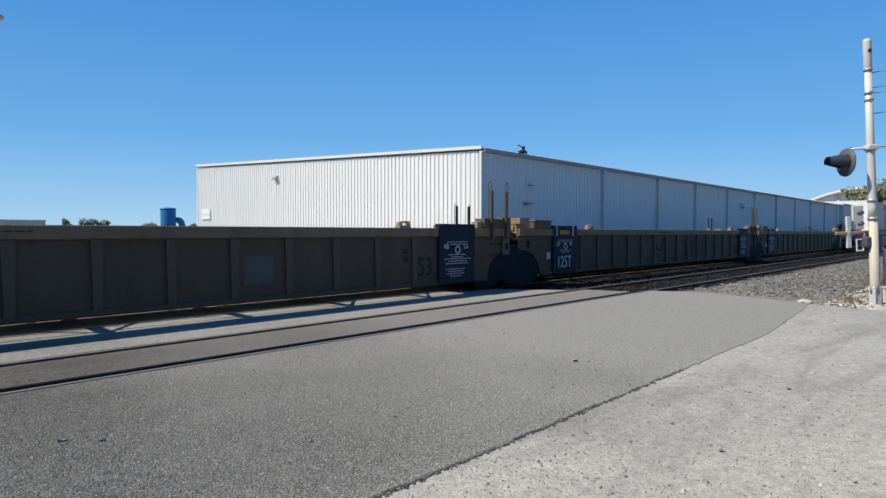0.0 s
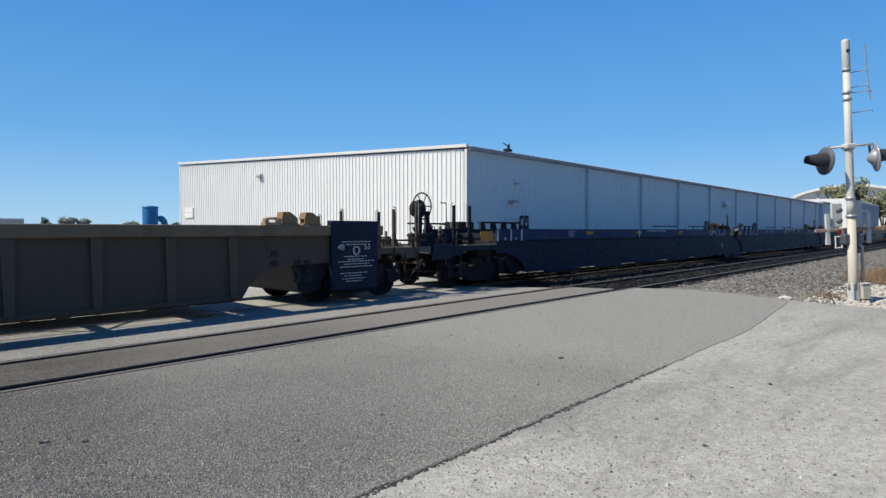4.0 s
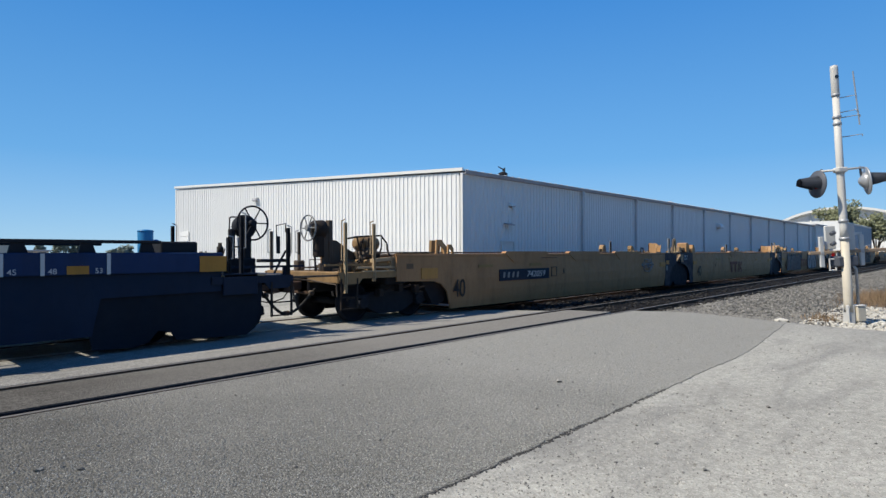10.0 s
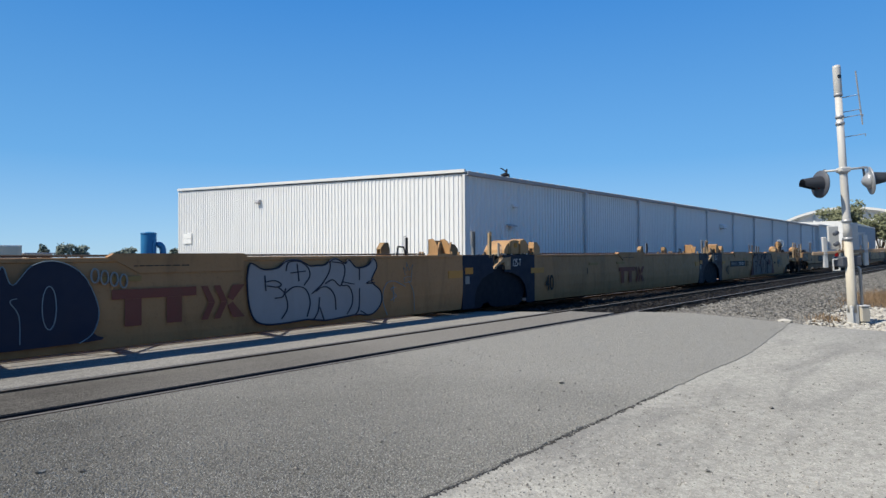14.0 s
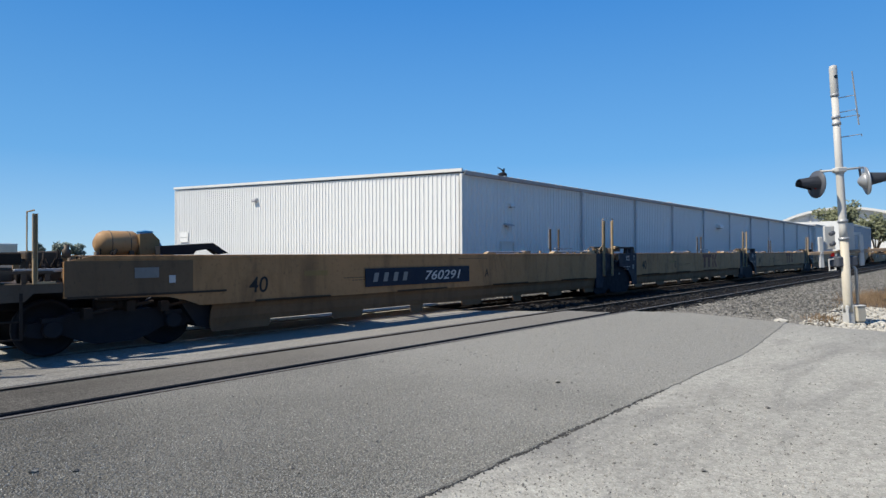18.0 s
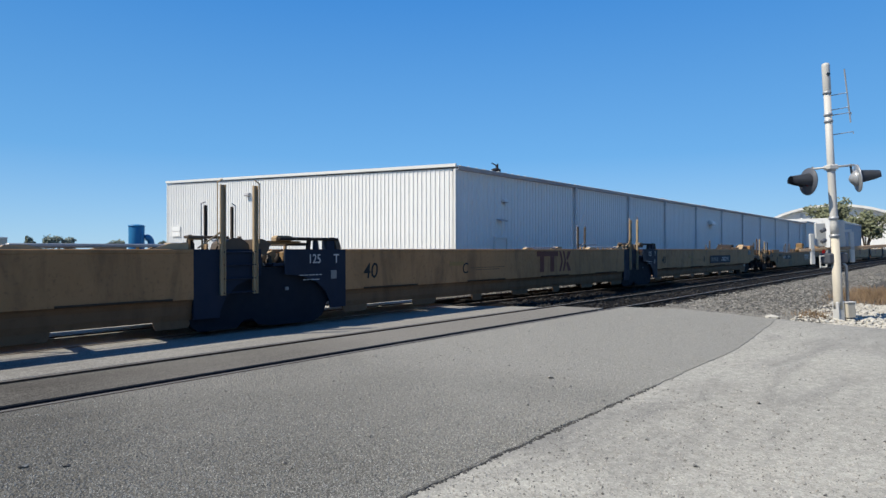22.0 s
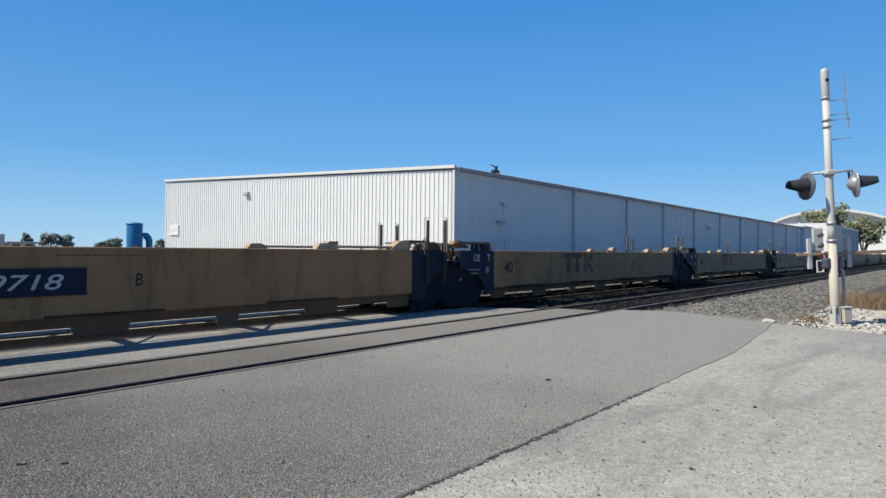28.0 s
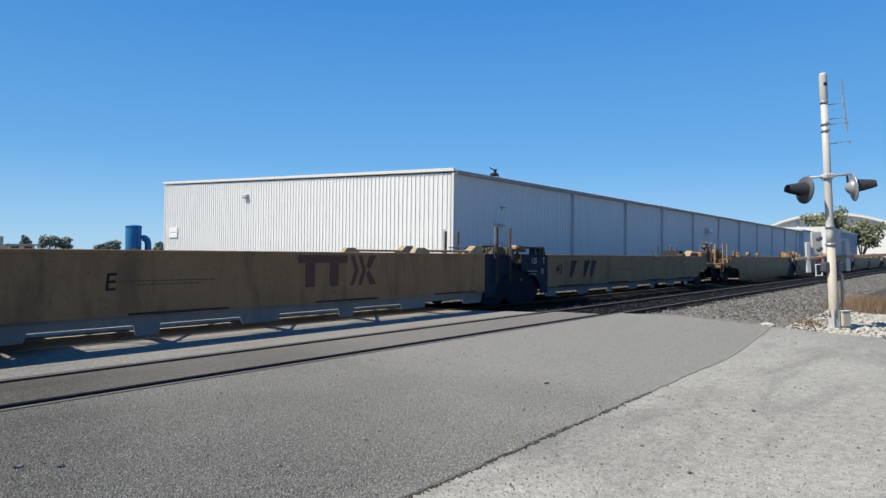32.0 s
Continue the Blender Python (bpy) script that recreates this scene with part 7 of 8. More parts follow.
def silver_piece(root):
    """Swollen silver shapes with dark outlines, scalloped above and below."""
    edge = [(9.33, 1.1), (9.4, 1.36), (9.65, 1.25), (9.94, 1.27), (10.14, 1.4), (10.42, 1.4), (10.64, 1.3), (10.82, 1.3), (11.0, 1.31), (11.15, 1.4), (11.3, 1.42), (11.5, 1.33), (11.6, 1.4),
            (11.8, 1.24), (12.1, 1.28), (12.25, 1.42), (12.35, 1.25), (12.2, .95), (12.45, .73), (12.46, .46), (12.2, .25), (11.8, .27), (11.36, .24), (11.0, .22), (10.6, .27), (10.2, .25), (9.76, .25), (9.5, .34), (9.37, .63)]
    f = spray_fill(root, edge, GRAFS)
    spray_line(f, edge + edge[:1], GRAFN, .017)
    for p in ([(10.02, .33), (10.15, .53), (10.09, .79), (9.96, .91)], [(9.68, 1.14), (9.7, .86)], [(9.68, 1.02), (9.88, 1.04), (10.02, .97), (9.94, .92), (9.73, .95)], [(9.88, .72), (10.05, .74), (10.11, .89)],
              [(10.12, 1.21), (10.18, 1.37), (10.42, 1.38), (10.61, 1.25), (10.64, 1.09), (10.51, .93)], [(10.22, 1.17), (10.55, 1.2)], [(10.36, 1.34), (10.4, 1.01)],
              [(10.09, .79), (10.3, .91), (10.55, .85), (10.65, .6), (10.58, .33)]):
        spray_line(f, p, GRAFN, .014)
    for p in ([(10.69, .76), (10.91, .92), (11.08, 1.13), (11.13, 1.29), (11.1, 1.39)], [(11.13, 1.37), (11.44, 1.32), (11.49, 1.16), (11.43, .97), (11.36, .88), (11.19, 1.01), (11.01, .94)],
              [(10.72, .25), (10.83, .41), (10.87, .68)], [(10.87, .49), (10.98, .22)], [(11.26, .41), (11.23, .69), (11.08, .86), (10.91, .87), (10.78, .8)], [(11.54, .3), (11.67, .49), (11.68, .7), (11.58, .87), (11.43, .88)],
              [(11.43, .96), (11.73, .9)], [(11.73, .26), (11.85, .39), (11.87, .81)], [(12.25, .98), (12.06, .91), (12.29, .91)], [(12.09, .24), (11.9, .34)], [(11.87, 1.23), (11.87, .98)]):
        spray_line(f, p, GRAFN, .014)
    bag = spray_line(root, [(12.64, .2), (12.53, .45), (12.52, .68), (12.64, .89), (12.86, .92), (13.05, .85), (13.19, .79)], GRAFB, .009)
    for p, sm in (([(13.29, .91), (13.44, .66), (13.47, .23)], 1), ([(13.19, 1.05), (13.13, 1.22), (13.21, 1.14), (13.24, 1.33), (13.31, 1.14), (13.42, 1.28), (13.37, 1.0)], 0),
                  ([(13.15, .99), (13.39, 1.01), (13.37, .89), (13.17, .87), (13.15, .99)], 0), ([(12.91, .79), (12.75, .75), (12.91, .6), (12.75, .51)], 1), ([(12.82, .84), (12.84, .47)], 0)):
        spray_line(bag, p, GRAFB, .008, smooth=bool(sm))


def navy_piece(root):
    """A row of tall navy shapes with pale outlines."""
    edge = [(3.0, .26), (2.93, .48), (2.9, .76), (2.95, 1.14), (3.15, 1.36), (3.41, 1.4), (3.64, 1.14), (3.79, 1.28), (4.14, 1.42), (4.44, 1.26), (4.52, 1.07), (4.6, 1.32), (4.88, 1.42), (5.14, 1.27), (5.22, 1.07),
            (5.31, 1.25), (5.45, 1.37), (5.59, 1.17), (5.73, 1.2), (5.82, 1.37), (5.93, 1.12), (6.15, 1.38), (6.46, 1.43), (6.78, 1.22), (6.97, .74), (6.9, .4), (6.72, .26)]
    f = spray_fill(root, edge, GRAFN)
    spray_line(f, edge[:12], GRAFB, .008)
    spray_line(f, edge[12:], GRAFB, .008)
    for p in ([(3.18, .74), (3.2, 1.03), (3.41, 1.08), (3.65, 1.05), (3.65, 1.2)], [(4.02, 1.36), (4.0, 1.21), (4.04, .95), (4.11, 1.0), (4.1, 1.31), (4.02, 1.36)], [(4.44, 1.22), (4.52, .98), (4.38, .85), (3.96, .92), (3.88, .75), (3.82, .35)],
              [(3.57, .54), (3.77, .71), (3.74, .96)], [(4.91, .99), (4.9, .3)], [(5.28, .95), (5.42, 1.01), (5.25, .84), (5.44, .55)], [(5.98, .94), (5.9, .9), (6.0, .7), (6.01, .32)],
              [(6.35 + .085 * math.cos(j * math.pi / 5), .79 + .3 * math.sin(j * math.pi / 5)) for j in range(11)]):
        spray_line(f, p, GRAFB, .009)
    # a small pale tag above the emblem
    for j in range(4):
        spray_line(f, [(6.92 + .13 * j + .05 * math.cos(a * math.pi / 4), 1.22 - .03 * j + .1 * math.sin(a * math.pi / 4)) for a in range(9)], GREY, .016)


def grey_piece(root):
    """A broad grey piece with heavy dark strokes and dull red patches."""
    f = spray_fill(root, [(7.08, .24), (7.05, .7), (7.1, 1.2), (7.3, 1.44), (9.0, 1.455), (10.9, 1.455), (11.0, 1.2), (11.2, .97), (11.12, .6), (11.05, .24)], GRAFG, smooth=False)
    for p in ([(7.17, 1.21), (7.38, 1.41)], [(7.41, 1.46), (7.54, 1.35), (7.7, 1.32), (7.83, 1.42), (7.9, 1.46)], [(7.9, 1.44), (8.07, 1.26), (7.97, 1.1), (7.83, 1.05), (7.57, .97)], [(7.88, 1.03), (7.86, .71), (7.59, .74)], [(7.67, .73), (7.68, .38)],
              [(8.23, 1.09), (8.54, 1.12)], [(8.36, .76), (8.62, .74), (8.74, .52), (8.7, .27)], [(8.74, 1.41), (8.75, 1.2), (8.66, 1.07), (8.62, .78)], [(7.1, .96), (7.13, .28)], [(8.98, 1.45), (8.94, 1.19)]):
        spray_line(f, p, GRAFN, .026)
    for p in ([(9.16, .88), (9.06, .49), (9.02, .24)], [(9.19, 1.44), (9.36, 1.11), (9.67, 1.1), (9.74, .8), (9.74, .52), (9.67, .26)], [(9.49, 1.44), (9.49, 1.13)], [(9.6, 1.44), (9.72, 1.16)], [(9.76, 1.44), (9.95, 1.36), (10.14, 1.43)],
              [(10.2, 1.15), (10.26, .81), (10.0, .97), (10.09, .73), (10.09, .26)], [(10.34, 1.45), (10.5, 1.38), (10.76, 1.41)], [(10.92, 1.46), (10.98, 1.23), (11.2, .97)]):
        spray_line(f, p, GRAFN, .026)
    # heavy wedges
    for p in ([(9.02, 1.04), (9.27, 1.04), (9.15, .84)], [(10.29, 1.46), (10.0, 1.14), (10.24, 1.32)], [(8.22, 1.0), (8.3, .88), (8.6, .74), (8.24, .72)], [(7.5, 1.1), (7.68, 1.0), (7.48, .86)], [(8.22, 1.2), (8.36, 1.08), (8.2, .98)], [(8.33, 1.45), (8.4, 1.28), (8.48, 1.45)]):
        spray_fill(root, p, GRAFN, NEAR - .055, False)
    for p in ([(11.03, .24), (11.6, .24), (11.45, .59), (11.26, .96), (11.11, .72)], [(6.6, .24), (7.1, .24), (7.08, .7), (6.98, .8), (6.8, .5)], [(10.44, 1.14), (10.55, 1.07), (10.67, 1.15), (10.8, .95), (10.69, .69), (10.6, .8), (10.46, .78), (10.42, .95)],
              [(8.6, 1.06), (8.74, 1.04), (8.68, .76), (8.54, .78)]):
        spray_fill(root, p, GRAFR, NEAR - .057, False)


def scribble(root, x0, x1, z0, z1, mat, seed, n=14, r=.012, y=NEAR - .048):
    rng = random.Random(seed)
    pts = []
    for i in range(n + 1):
        a = 2 * math.pi * i / n
        rr = 1 + .25 * rng.uniform(-1, 1)
        pts.append(Vector(((x0 + x1) / 2 + rr * (x1 - x0) / 2.4 * math.cos(a), y, (z0 + z1) / 2 + rr * (z1 - z0) / 2.4 * math.sin(a))))
    pts[-1] = pts[0]
    tag = part("painted_line", pipe(bmesh.new(), pts, r, 4), mat, root)
    # a tangle of loops inside the outline
    for i in range(3):
        cx, cz = x0 + (x1 - x0) * rng.uniform(.32, .68), z0 + (z1 - z0) * rng.uniform(.38, .62)
        p = []
        for j in range(16):
            a = 2 * math.pi * j / 11 + i
            rr = (.12 + .14 * j / 16) * (1 + .3 * rng.uniform(-1, 1))
            p.append((cx + (x1 - x0) * rr * math.cos(a), y, cz + (z1 - z0) * rr * .8 * math.sin(a)))
        part("painted_stroke", pipe(bmesh.new(), p, r * .8, 4), mat, tag)


TYPES = {
    "A": ("brown well car unit with ribbed sides and navy ends", "ribbed well cars"),
    "B": ("dark blue well car unit with a brighter top band", "blue well cars"),
    "C": ("yellow smooth-sided well car unit with navy ends", "smooth yellow well cars"),
    "D": ("dull yellow well car unit with grimy ledges and navy ends", "stepped yellow well cars"),
    "E": ("single yellow well car with a grey number panel", "single well car"),
}
TRAIN = [
    ("A", -8.5, 12.6, "coupler", "joint"), ("A", 12.6, 33.5, "joint", "joint"), ("A", 33.5, 56.06, "joint", "coupler"),
    ("B", 56.06, 79.3, "coupler", "joint"), ("B", 79.3, 100.0, "joint", "joint"), ("B", 100.0, 122.0, "joint", "coupler"),
    ("C", 122.0, 141.6, "coupler", "joint"), ("C", 141.6, 158.3, "joint", "joint"), ("C", 158.3, 174.9, "joint", "joint"), ("C", 174.9, 191.6, "joint", "joint"), ("C", 191.6, 209.4, "joint", "coupler"),
    ("D", 209.4, 228.4, "coupler", "joint"), ("D", 228.4, 244.8, "joint", "joint"), ("D", 244.8, 261.0, "joint", "joint"), ("D", 261.0, 277.5, "joint", "joint"), ("D", 277.5, 295.5, "joint", "coupler"),
    ("E", 295.5, 316.75, "coupler", "coupler"),
    ("D", 316.75, 335.75, "coupler", "joint"), ("D", 335.75, 352.2, "joint", "joint"), ("D", 352.2, 368.55, "joint", "joint"), ("D", 368.55, 384.95, "joint", "joint"), ("D", 384.95, 403.2, "joint", "coupler"),
    ("C", 403.2, 422.0, "coupler", "joint"), ("C", 422.0, 438.6, "joint", "joint"), ("C", 438.6, 455.2, "joint", "joint"), ("C", 455.2, 471.8, "joint", "joint"), ("C", 471.8, 489.6, "joint", "coupler"),
    ("D", 489.6, 508.6, "coupler", "coupler"),
]
for i, (kind, u0, u1, left, right) in enumerate(TRAIN):
    grey = kind == "D" and u0 > 368 and u0 < 400
    lab = TYPES[kind][0] + {2: "", 8: ", sprayed silver", 10: ", sprayed grey"}.get(i, "")
    if grey:
        lab = "dull yellow well car unit with a grey-primed lower side"
    root, L, zb, zt = unit(kind, u0, u1, left, right, "car_grey_primer" if grey else None, i * 11, lab, TYPES[kind][1])
    if kind == "A":
        dress_A(root, L, left, right)
    elif kind == "B":
        dress_B(root, L, left, right)
    elif kind == "C":
        dress_C(root, L, left, right, zt, i in (8, 9))
    elif kind == "D":
        dress_D(root, L, left, right, zt, i >= 17)
    for end in ("left", "right"):
        if (left if end == "left" else right) == "coupler":
            dm = {"A": BROWN, "B": NAVY, "C": TAN, "D": BROWN, "E": BROWN}[kind]
            end_platform(root, L, end, dm, kind, i)
            brake_end(root, L, end, zt, {"B": BLACK}.get(kind, BROWN), kind, i * 5 + 1)
    if i == 4:
        mark(root, "C", 3.97, 0.83, .2, LETTER, y=NEAR + .02)
        mark(root, "53", 12.5, .48, .3, GHOSTD, 0, 1.0, NEAR + .02)
    if i == 3:
        plate(root, L - 1.98, L - 1.8, .62, .84, GREY, NEAR + .02, "stencil_card")
    if i == 5:
        mark(root, "838635", 5.69, .57, .36, GHOST, .1, 1.12, NEAR + .02)
        bm = bmesh.new()
        for j in range(4):
            prism_xz(bm, [(4.45 + .25 * j, .53), (4.56 + .25 * j, .53), (4.6 + .25 * j, .74), (4.48 + .25 * j, .74)], NEAR + .018, NEAR + .02)
        part("owner_mark", bm, GHOST, root)
        for j in range(9):
            x = 4.6 + .26 * j + (.3 if j > 4 else 0)
            spray_line(root, [(x - .12, .86), (x - .02, .97 - .03 * (j % 3)), (x + .04, .84), (x + .12, .95)], GHOSTD, .012, NEAR + .022)
        mark(root, "B", 3.93, .86, .2, GHOST, y=NEAR + .02)
    if i == 6:
        number(root, 6.75, 9.24, .74, 1.05, "742059")
        mark(root, "A", 10.02, .84, .28, DARKLET, 0, .7)
        part("stencil_frame", pipe(bmesh.new(), [(9.38, NEAR - .04, .8), (9.66, NEAR - .04, .8), (9.66, NEAR - .04, 1.07), (9.38, NEAR - .04, 1.07), (9.38, NEAR - .04, .8)], .012, 4), DARKLET, root)
        lids(root, L, ((7.0, 9.2), (10.4, 12.5), (13.6, 15.8)), zt, body_C)
        scribble(root, 15.8, 17.05, .72, 1.28, GRAFS, 9, 18, .016)
        mark(root, "40", 4.85, .42, .62, DARKLET, 0, .76)
        part("side_pad", box(bmesh.new(), 3.75, 4.3, NEAR - .034, NEAR - .02, .9, 1.15), AMBER, root, "worn amber paint patch")
    if i in (7, 8, 9):
        logo(root, 7.15, .44, 2.05, .56, REDC)
        lids(root, L, ((7.1, 9.35),), zt, body_C)
    if i == 7:
        part("side_pad", box(bmesh.new(), 12.0, 12.42, NEAR - .034, NEAR - .024, 1.03, 1.1), AMBER, root, "worn amber paint patch")
        mark(root, "E", 4.83, .8, .28, DARKLET, .18, .8)
    if i == 9:
        mark(root, "I", 4.85, .85, .25, DARKLET)
    if i == 8:
        navy_piece(root)
        silver_piece(root)
    if i == 10:
        number(root, 3.13, 5.66, .78, 1.07, "742059")
        mark(root, "B", 6.7, .82, .28, DARKLET, 0, .8)
        part("stencil_frame", pipe(bmesh.new(), [(5.85, NEAR - .04, .78), (6.13, NEAR - .04, .78), (6.13, NEAR - .04, 1.05), (5.85, NEAR - .04, 1.05), (5.85, NEAR - .04, .78)], .012, 4), DARKLET, root)
        lids(root, L, ((3.58, 5.76), (6.9, 9.0), (9.95, 12.2)), zt, body_C)
        grey_piece(root)
        scribble(root, 12.4, 13.5, .6, 1.3, GRAFB, 33, 16)
        mark(root, "2030", 11.58, .80, .22, DARKLET)
        stencil_plate(root, L - 2.5, L - 2.14, 1.08, 1.3)
    if i in (11, 17):
        number(root, 7.4, 10.83, .80, 1.19, "760291" if i == 11 else "759718")
        mark(root, "40", 4.72, .82, .40, DARKLET, .1, .95, NEAR - .016)
        mark(root, "A" if i == 11 else "B", 11.5, .9, .28, DARKLET, .1, .8, NEAR - .016)
    if i == 15:
        number(root, 8.53, 11.92, .78, 1.17, "760291")
        stencil_plate(root, L - 2.47, L - 1.97, 1.17, 1.43)
        plate(root, L - 3.42, L - 3.3, .5, .64, LETTER, NEAR - .03, "stencil_card", "pale stencil card")
        for x in (8.2, 10.6, 12.6):
            part("lug", box(bmesh.new(), x, x + .2, NEAR, NEAR + .1, zt, zt + .08, .01), BROWN, root)
    if i in (12, 13, 14, 15, 18, 19, 20):
        x, big = {12: (9.1, 1), 13: (9.1, 1), 14: (9.1, 1), 15: (5.2, 0), 18: (5.59, 0), 19: (5.7, 1), 20: (9.08, 1)}[i]
        if i != 15:
            logo(root, x, .80, 1.95, .64, REDLATE if i > 16 else REDLOGO, NEAR - .015)
        mark(root, {12: "E", 13: "D", 14: "C", 15: "B", 18: "C", 19: "D", 20: "E"}[i], {12: 5.6, 13: 5.6, 14: 5.6, 15: 7.6, 18: 10.9, 19: 10.9, 20: 5.65}[i], .88, .38, DARKLET, .1, .9, NEAR - .016)
    if i == 21:
        bm = bmesh.new()
        for x in (3.2, 4.1, 4.6):
            prism_xz(bm, [(x, .75), (x + .14, .75), (x + .5, 1.3), (x + .1, 1.3)], NEAR - .018, NEAR - .015)
        part("painted_stroke", bm, DARKLET, root)
    if i == 16:
        plate(root, 6.95, 8.92, .79, 1.08, NAVY, name="number_panel", label="dark number panel")
        mark(root, "457551", 7.72, .85, .26, LETTER, .2, 1.0, NEAR - .046)
        bm = bmesh.new()
        for j in range(4):
            prism_xz(bm, [(6.24 + .24 * j, .85), (6.33 + .24 * j, .85), (6.37 + .24 * j, 1.03), (6.28 + .24 * j, 1.03)], NEAR - .047, NEAR - .044)
        part("owner_mark", bm, LETTER, root)
        for j in range(7):
            spray_line(root, [(5.2 + .09 * j, 1.02), (5.26 + .09 * j, 1.16), (5.3 + .09 * j, 1.0)], GRAFG, .02, NEAR - .018)
        logo(root, 13.8, .68, 1.6, .38, LETTER, NEAR - .015)
        mark(root, "40", 4.52, .57, .54, DARKLET, .12, .72, NEAR - .016)
        part("guide_top", prism_xz(bmesh.new(), [(3.5, zt + .02), (3.46, zt + .16), (5.08, zt + .17), (4.98, zt - .01)], NEAR - .05, NEAR + .05), YELLOW2, root, "yellow guide apron")
        part("guide_lip", box(bmesh.new(), 3.44, 5.1, NEAR - .07, NEAR + .14, zt + .16, zt + .19, .01), CASTY, root)
        part("end_block", prism_xz(bmesh.new(), [(2.76, .98), (2.76, 1.38), (2.9, 1.44), (3.1, 1.42), (3.14, .98)], NEAR - .02, NEAR + .15), YELLOWE, root)
        plate(root, 2.86, 3.06, 1.05, 1.2, GREY, NEAR - .026, "stencil_card")
        part("end_step", box(bmesh.new(), 3.2, 3.45, NEAR - .02, NEAR + .02, 1.0, 1.1), BLACK, root)
        spray_fill(root, [(8.3, .36), (8.33, .6), (8.6, .72), (9.0, .7), (9.25, .58), (9.28, .36), (8.8, .3)], GRIME, NEAR - .014)
        tank(root, L - 4.2, L - 3.3, -.3, zt + .2, .18, TAN)
        part("brake_stand", box(bmesh.new(), L - 2.6, L - 2.0, -.4, .1, zt, zt + .75, .05), TAN, root)
        for x in (4.2, 3.6):
            post(root, L - x, NEAR + .05, zt, zt + .5, TAN)

# ---------------------------------------------------------------- crossing signal
sig = thing("crossing_signal", pose(16.05, 2.15, -0.16, 0, -3.0, -48.7), "silver-painted level crossing signal mast with two flashers", "signal")
part("mast", lathe(bmesh.new(), [(.086, 1.95), (.084, 2.2), (.078, 3.6), (.070, 5.2)], k=18), MAST, sig, "tapered silver-painted mast")
part("mast_lower", lathe(bmesh.new(), [(.10, .3), (.095, .5), (.088, 1.95)], k=18), CREAM, sig, "cream-stained lower mast")
part("mast_cap", lathe(bmesh.new(), [(.074, 5.2), (.082, 5.22), (.082, 5.8), (.074, 5.86), (.02, 5.88)], k=18), MAST, sig, "wider galvanised cap sleeve")
part("cap_port", lathe(bmesh.new(), [(.04, -.09), (.045, -.08), (.03, -.07)], "y", 12, (0, 0, 5.6)), GLASSD, sig)
for z, r in ((5.2, .075), (4.7, .078), (4.55, .078), (3.45, .085), (2.35, .09), (1.95, .095)):
    part("band", lathe(bmesh.new(), [(r - .015, z - .035), (r + .012, z - .03), (r + .012, z + .03), (r - .015, z + .035)], k=16), STEELG, sig)
part("pedestal", box(box(bmesh.new(), -.09, .09, -.09, .09, -.05, .46, .02), -.125, .125, -.125, .125, -.08, .02, .02), WHITEP, sig, "white-painted cast base")
part("base_rib", box(bmesh.new(), -.075, -.05, -.105, -.088, 0, .40, .006), WHITEP, sig)
part("junction_box", box(bmesh.new(), .10, .29, -.15, .06, .08, .42, .02), CREAM, sig, "pale junction box on the base")
part("box_lid", box(bmesh.new(), .09, .30, -.16, .07, .42, .45, .008), MAST, sig)
part("conduit", pipe(bmesh.new(), [(.22, 0, .43), (.22, 0, 1.25), (.1, 0, 1.4)], .03, 10), STEELG, sig)
arm = bmesh.new()
rod(arm, (-.44, .1, 3.5), (.46, -.1, 3.52), .026, 10)
part("crossarm", arm, MAST, sig, "silver crossarm")
part("crossarm_clamp", box(bmesh.new(), -.11, .11, -.11, .11, 3.45, 3.56, .02), MAST, sig)


def flasher(at, front_red):
    fl = part("flasher", lathe(bmesh.new(), [(.02, -.005), (.31, -.01), (.315, .012), (.30, .02), (.12, .03)], "y", 28), HOOD if front_red else HOODBACK, sig,
              "black round flasher board" if front_red else "silver back of a round flasher board", at)
    part("lamp_case", lathe(bmesh.new(), [(.2, .015), (.17, .07), (.09, .14), (.03, .17)], "y", 18), HOODBACK, fl)
    part("lens", lathe(bmesh.new(), [(.11, -.02), (.08, -.035), (.02, -.045)], "y", 18), LENS, fl, "unlit red lens")
    bm = bmesh.new()
    k = 14
    ringa, ringb = [], []
    for i in range(k + 1):
        a = math.radians(-40 + 260 * i / k)
        ringa.append(bm.verts.new((.19 * math.cos(a), -.01, .19 * math.sin(a))))
        ringb.append(bm.verts.new((.115 * math.cos(a), -.42 + (.1 if i in (0, k) else 0), .115 * math.sin(a))))
    for i in range(k):
        bm.faces.new((ringa[i], ringa[i + 1], ringb[i + 1], ringb[i]))
    bmesh.ops.solidify(bm, geom=bm.faces[:], thickness=.008)
    part("visor", bm, HOOD, fl, "black tubular visor")
    part("hanger", rod(bmesh.new(), (0, .1, .12), (0, .1, .34), .025, 8), HOOD, fl)
    return fl


flasher(pose(-.46, .12, 3.22, -4, 0, -87), True)
flasher(pose(.52, -.10, 3.22, -4, 0, 70), False)
aer = bmesh.new()
rod(aer, (.5, 0, 4.5), (.42, 0, 5.72), .016, 6)
part("antenna", aer, STEELG, sig, "thin whip antenna")
for z, w in ((5.15, .45), (4.82, .46), (4.70, .52), (4.26, .55)):
    part("antenna_bracket", pipe(bmesh.new(), [(.06, 0, z - .02), (w, 0, z + .03), (w, 0, z - .02)], .012, 5), STEELG, sig)
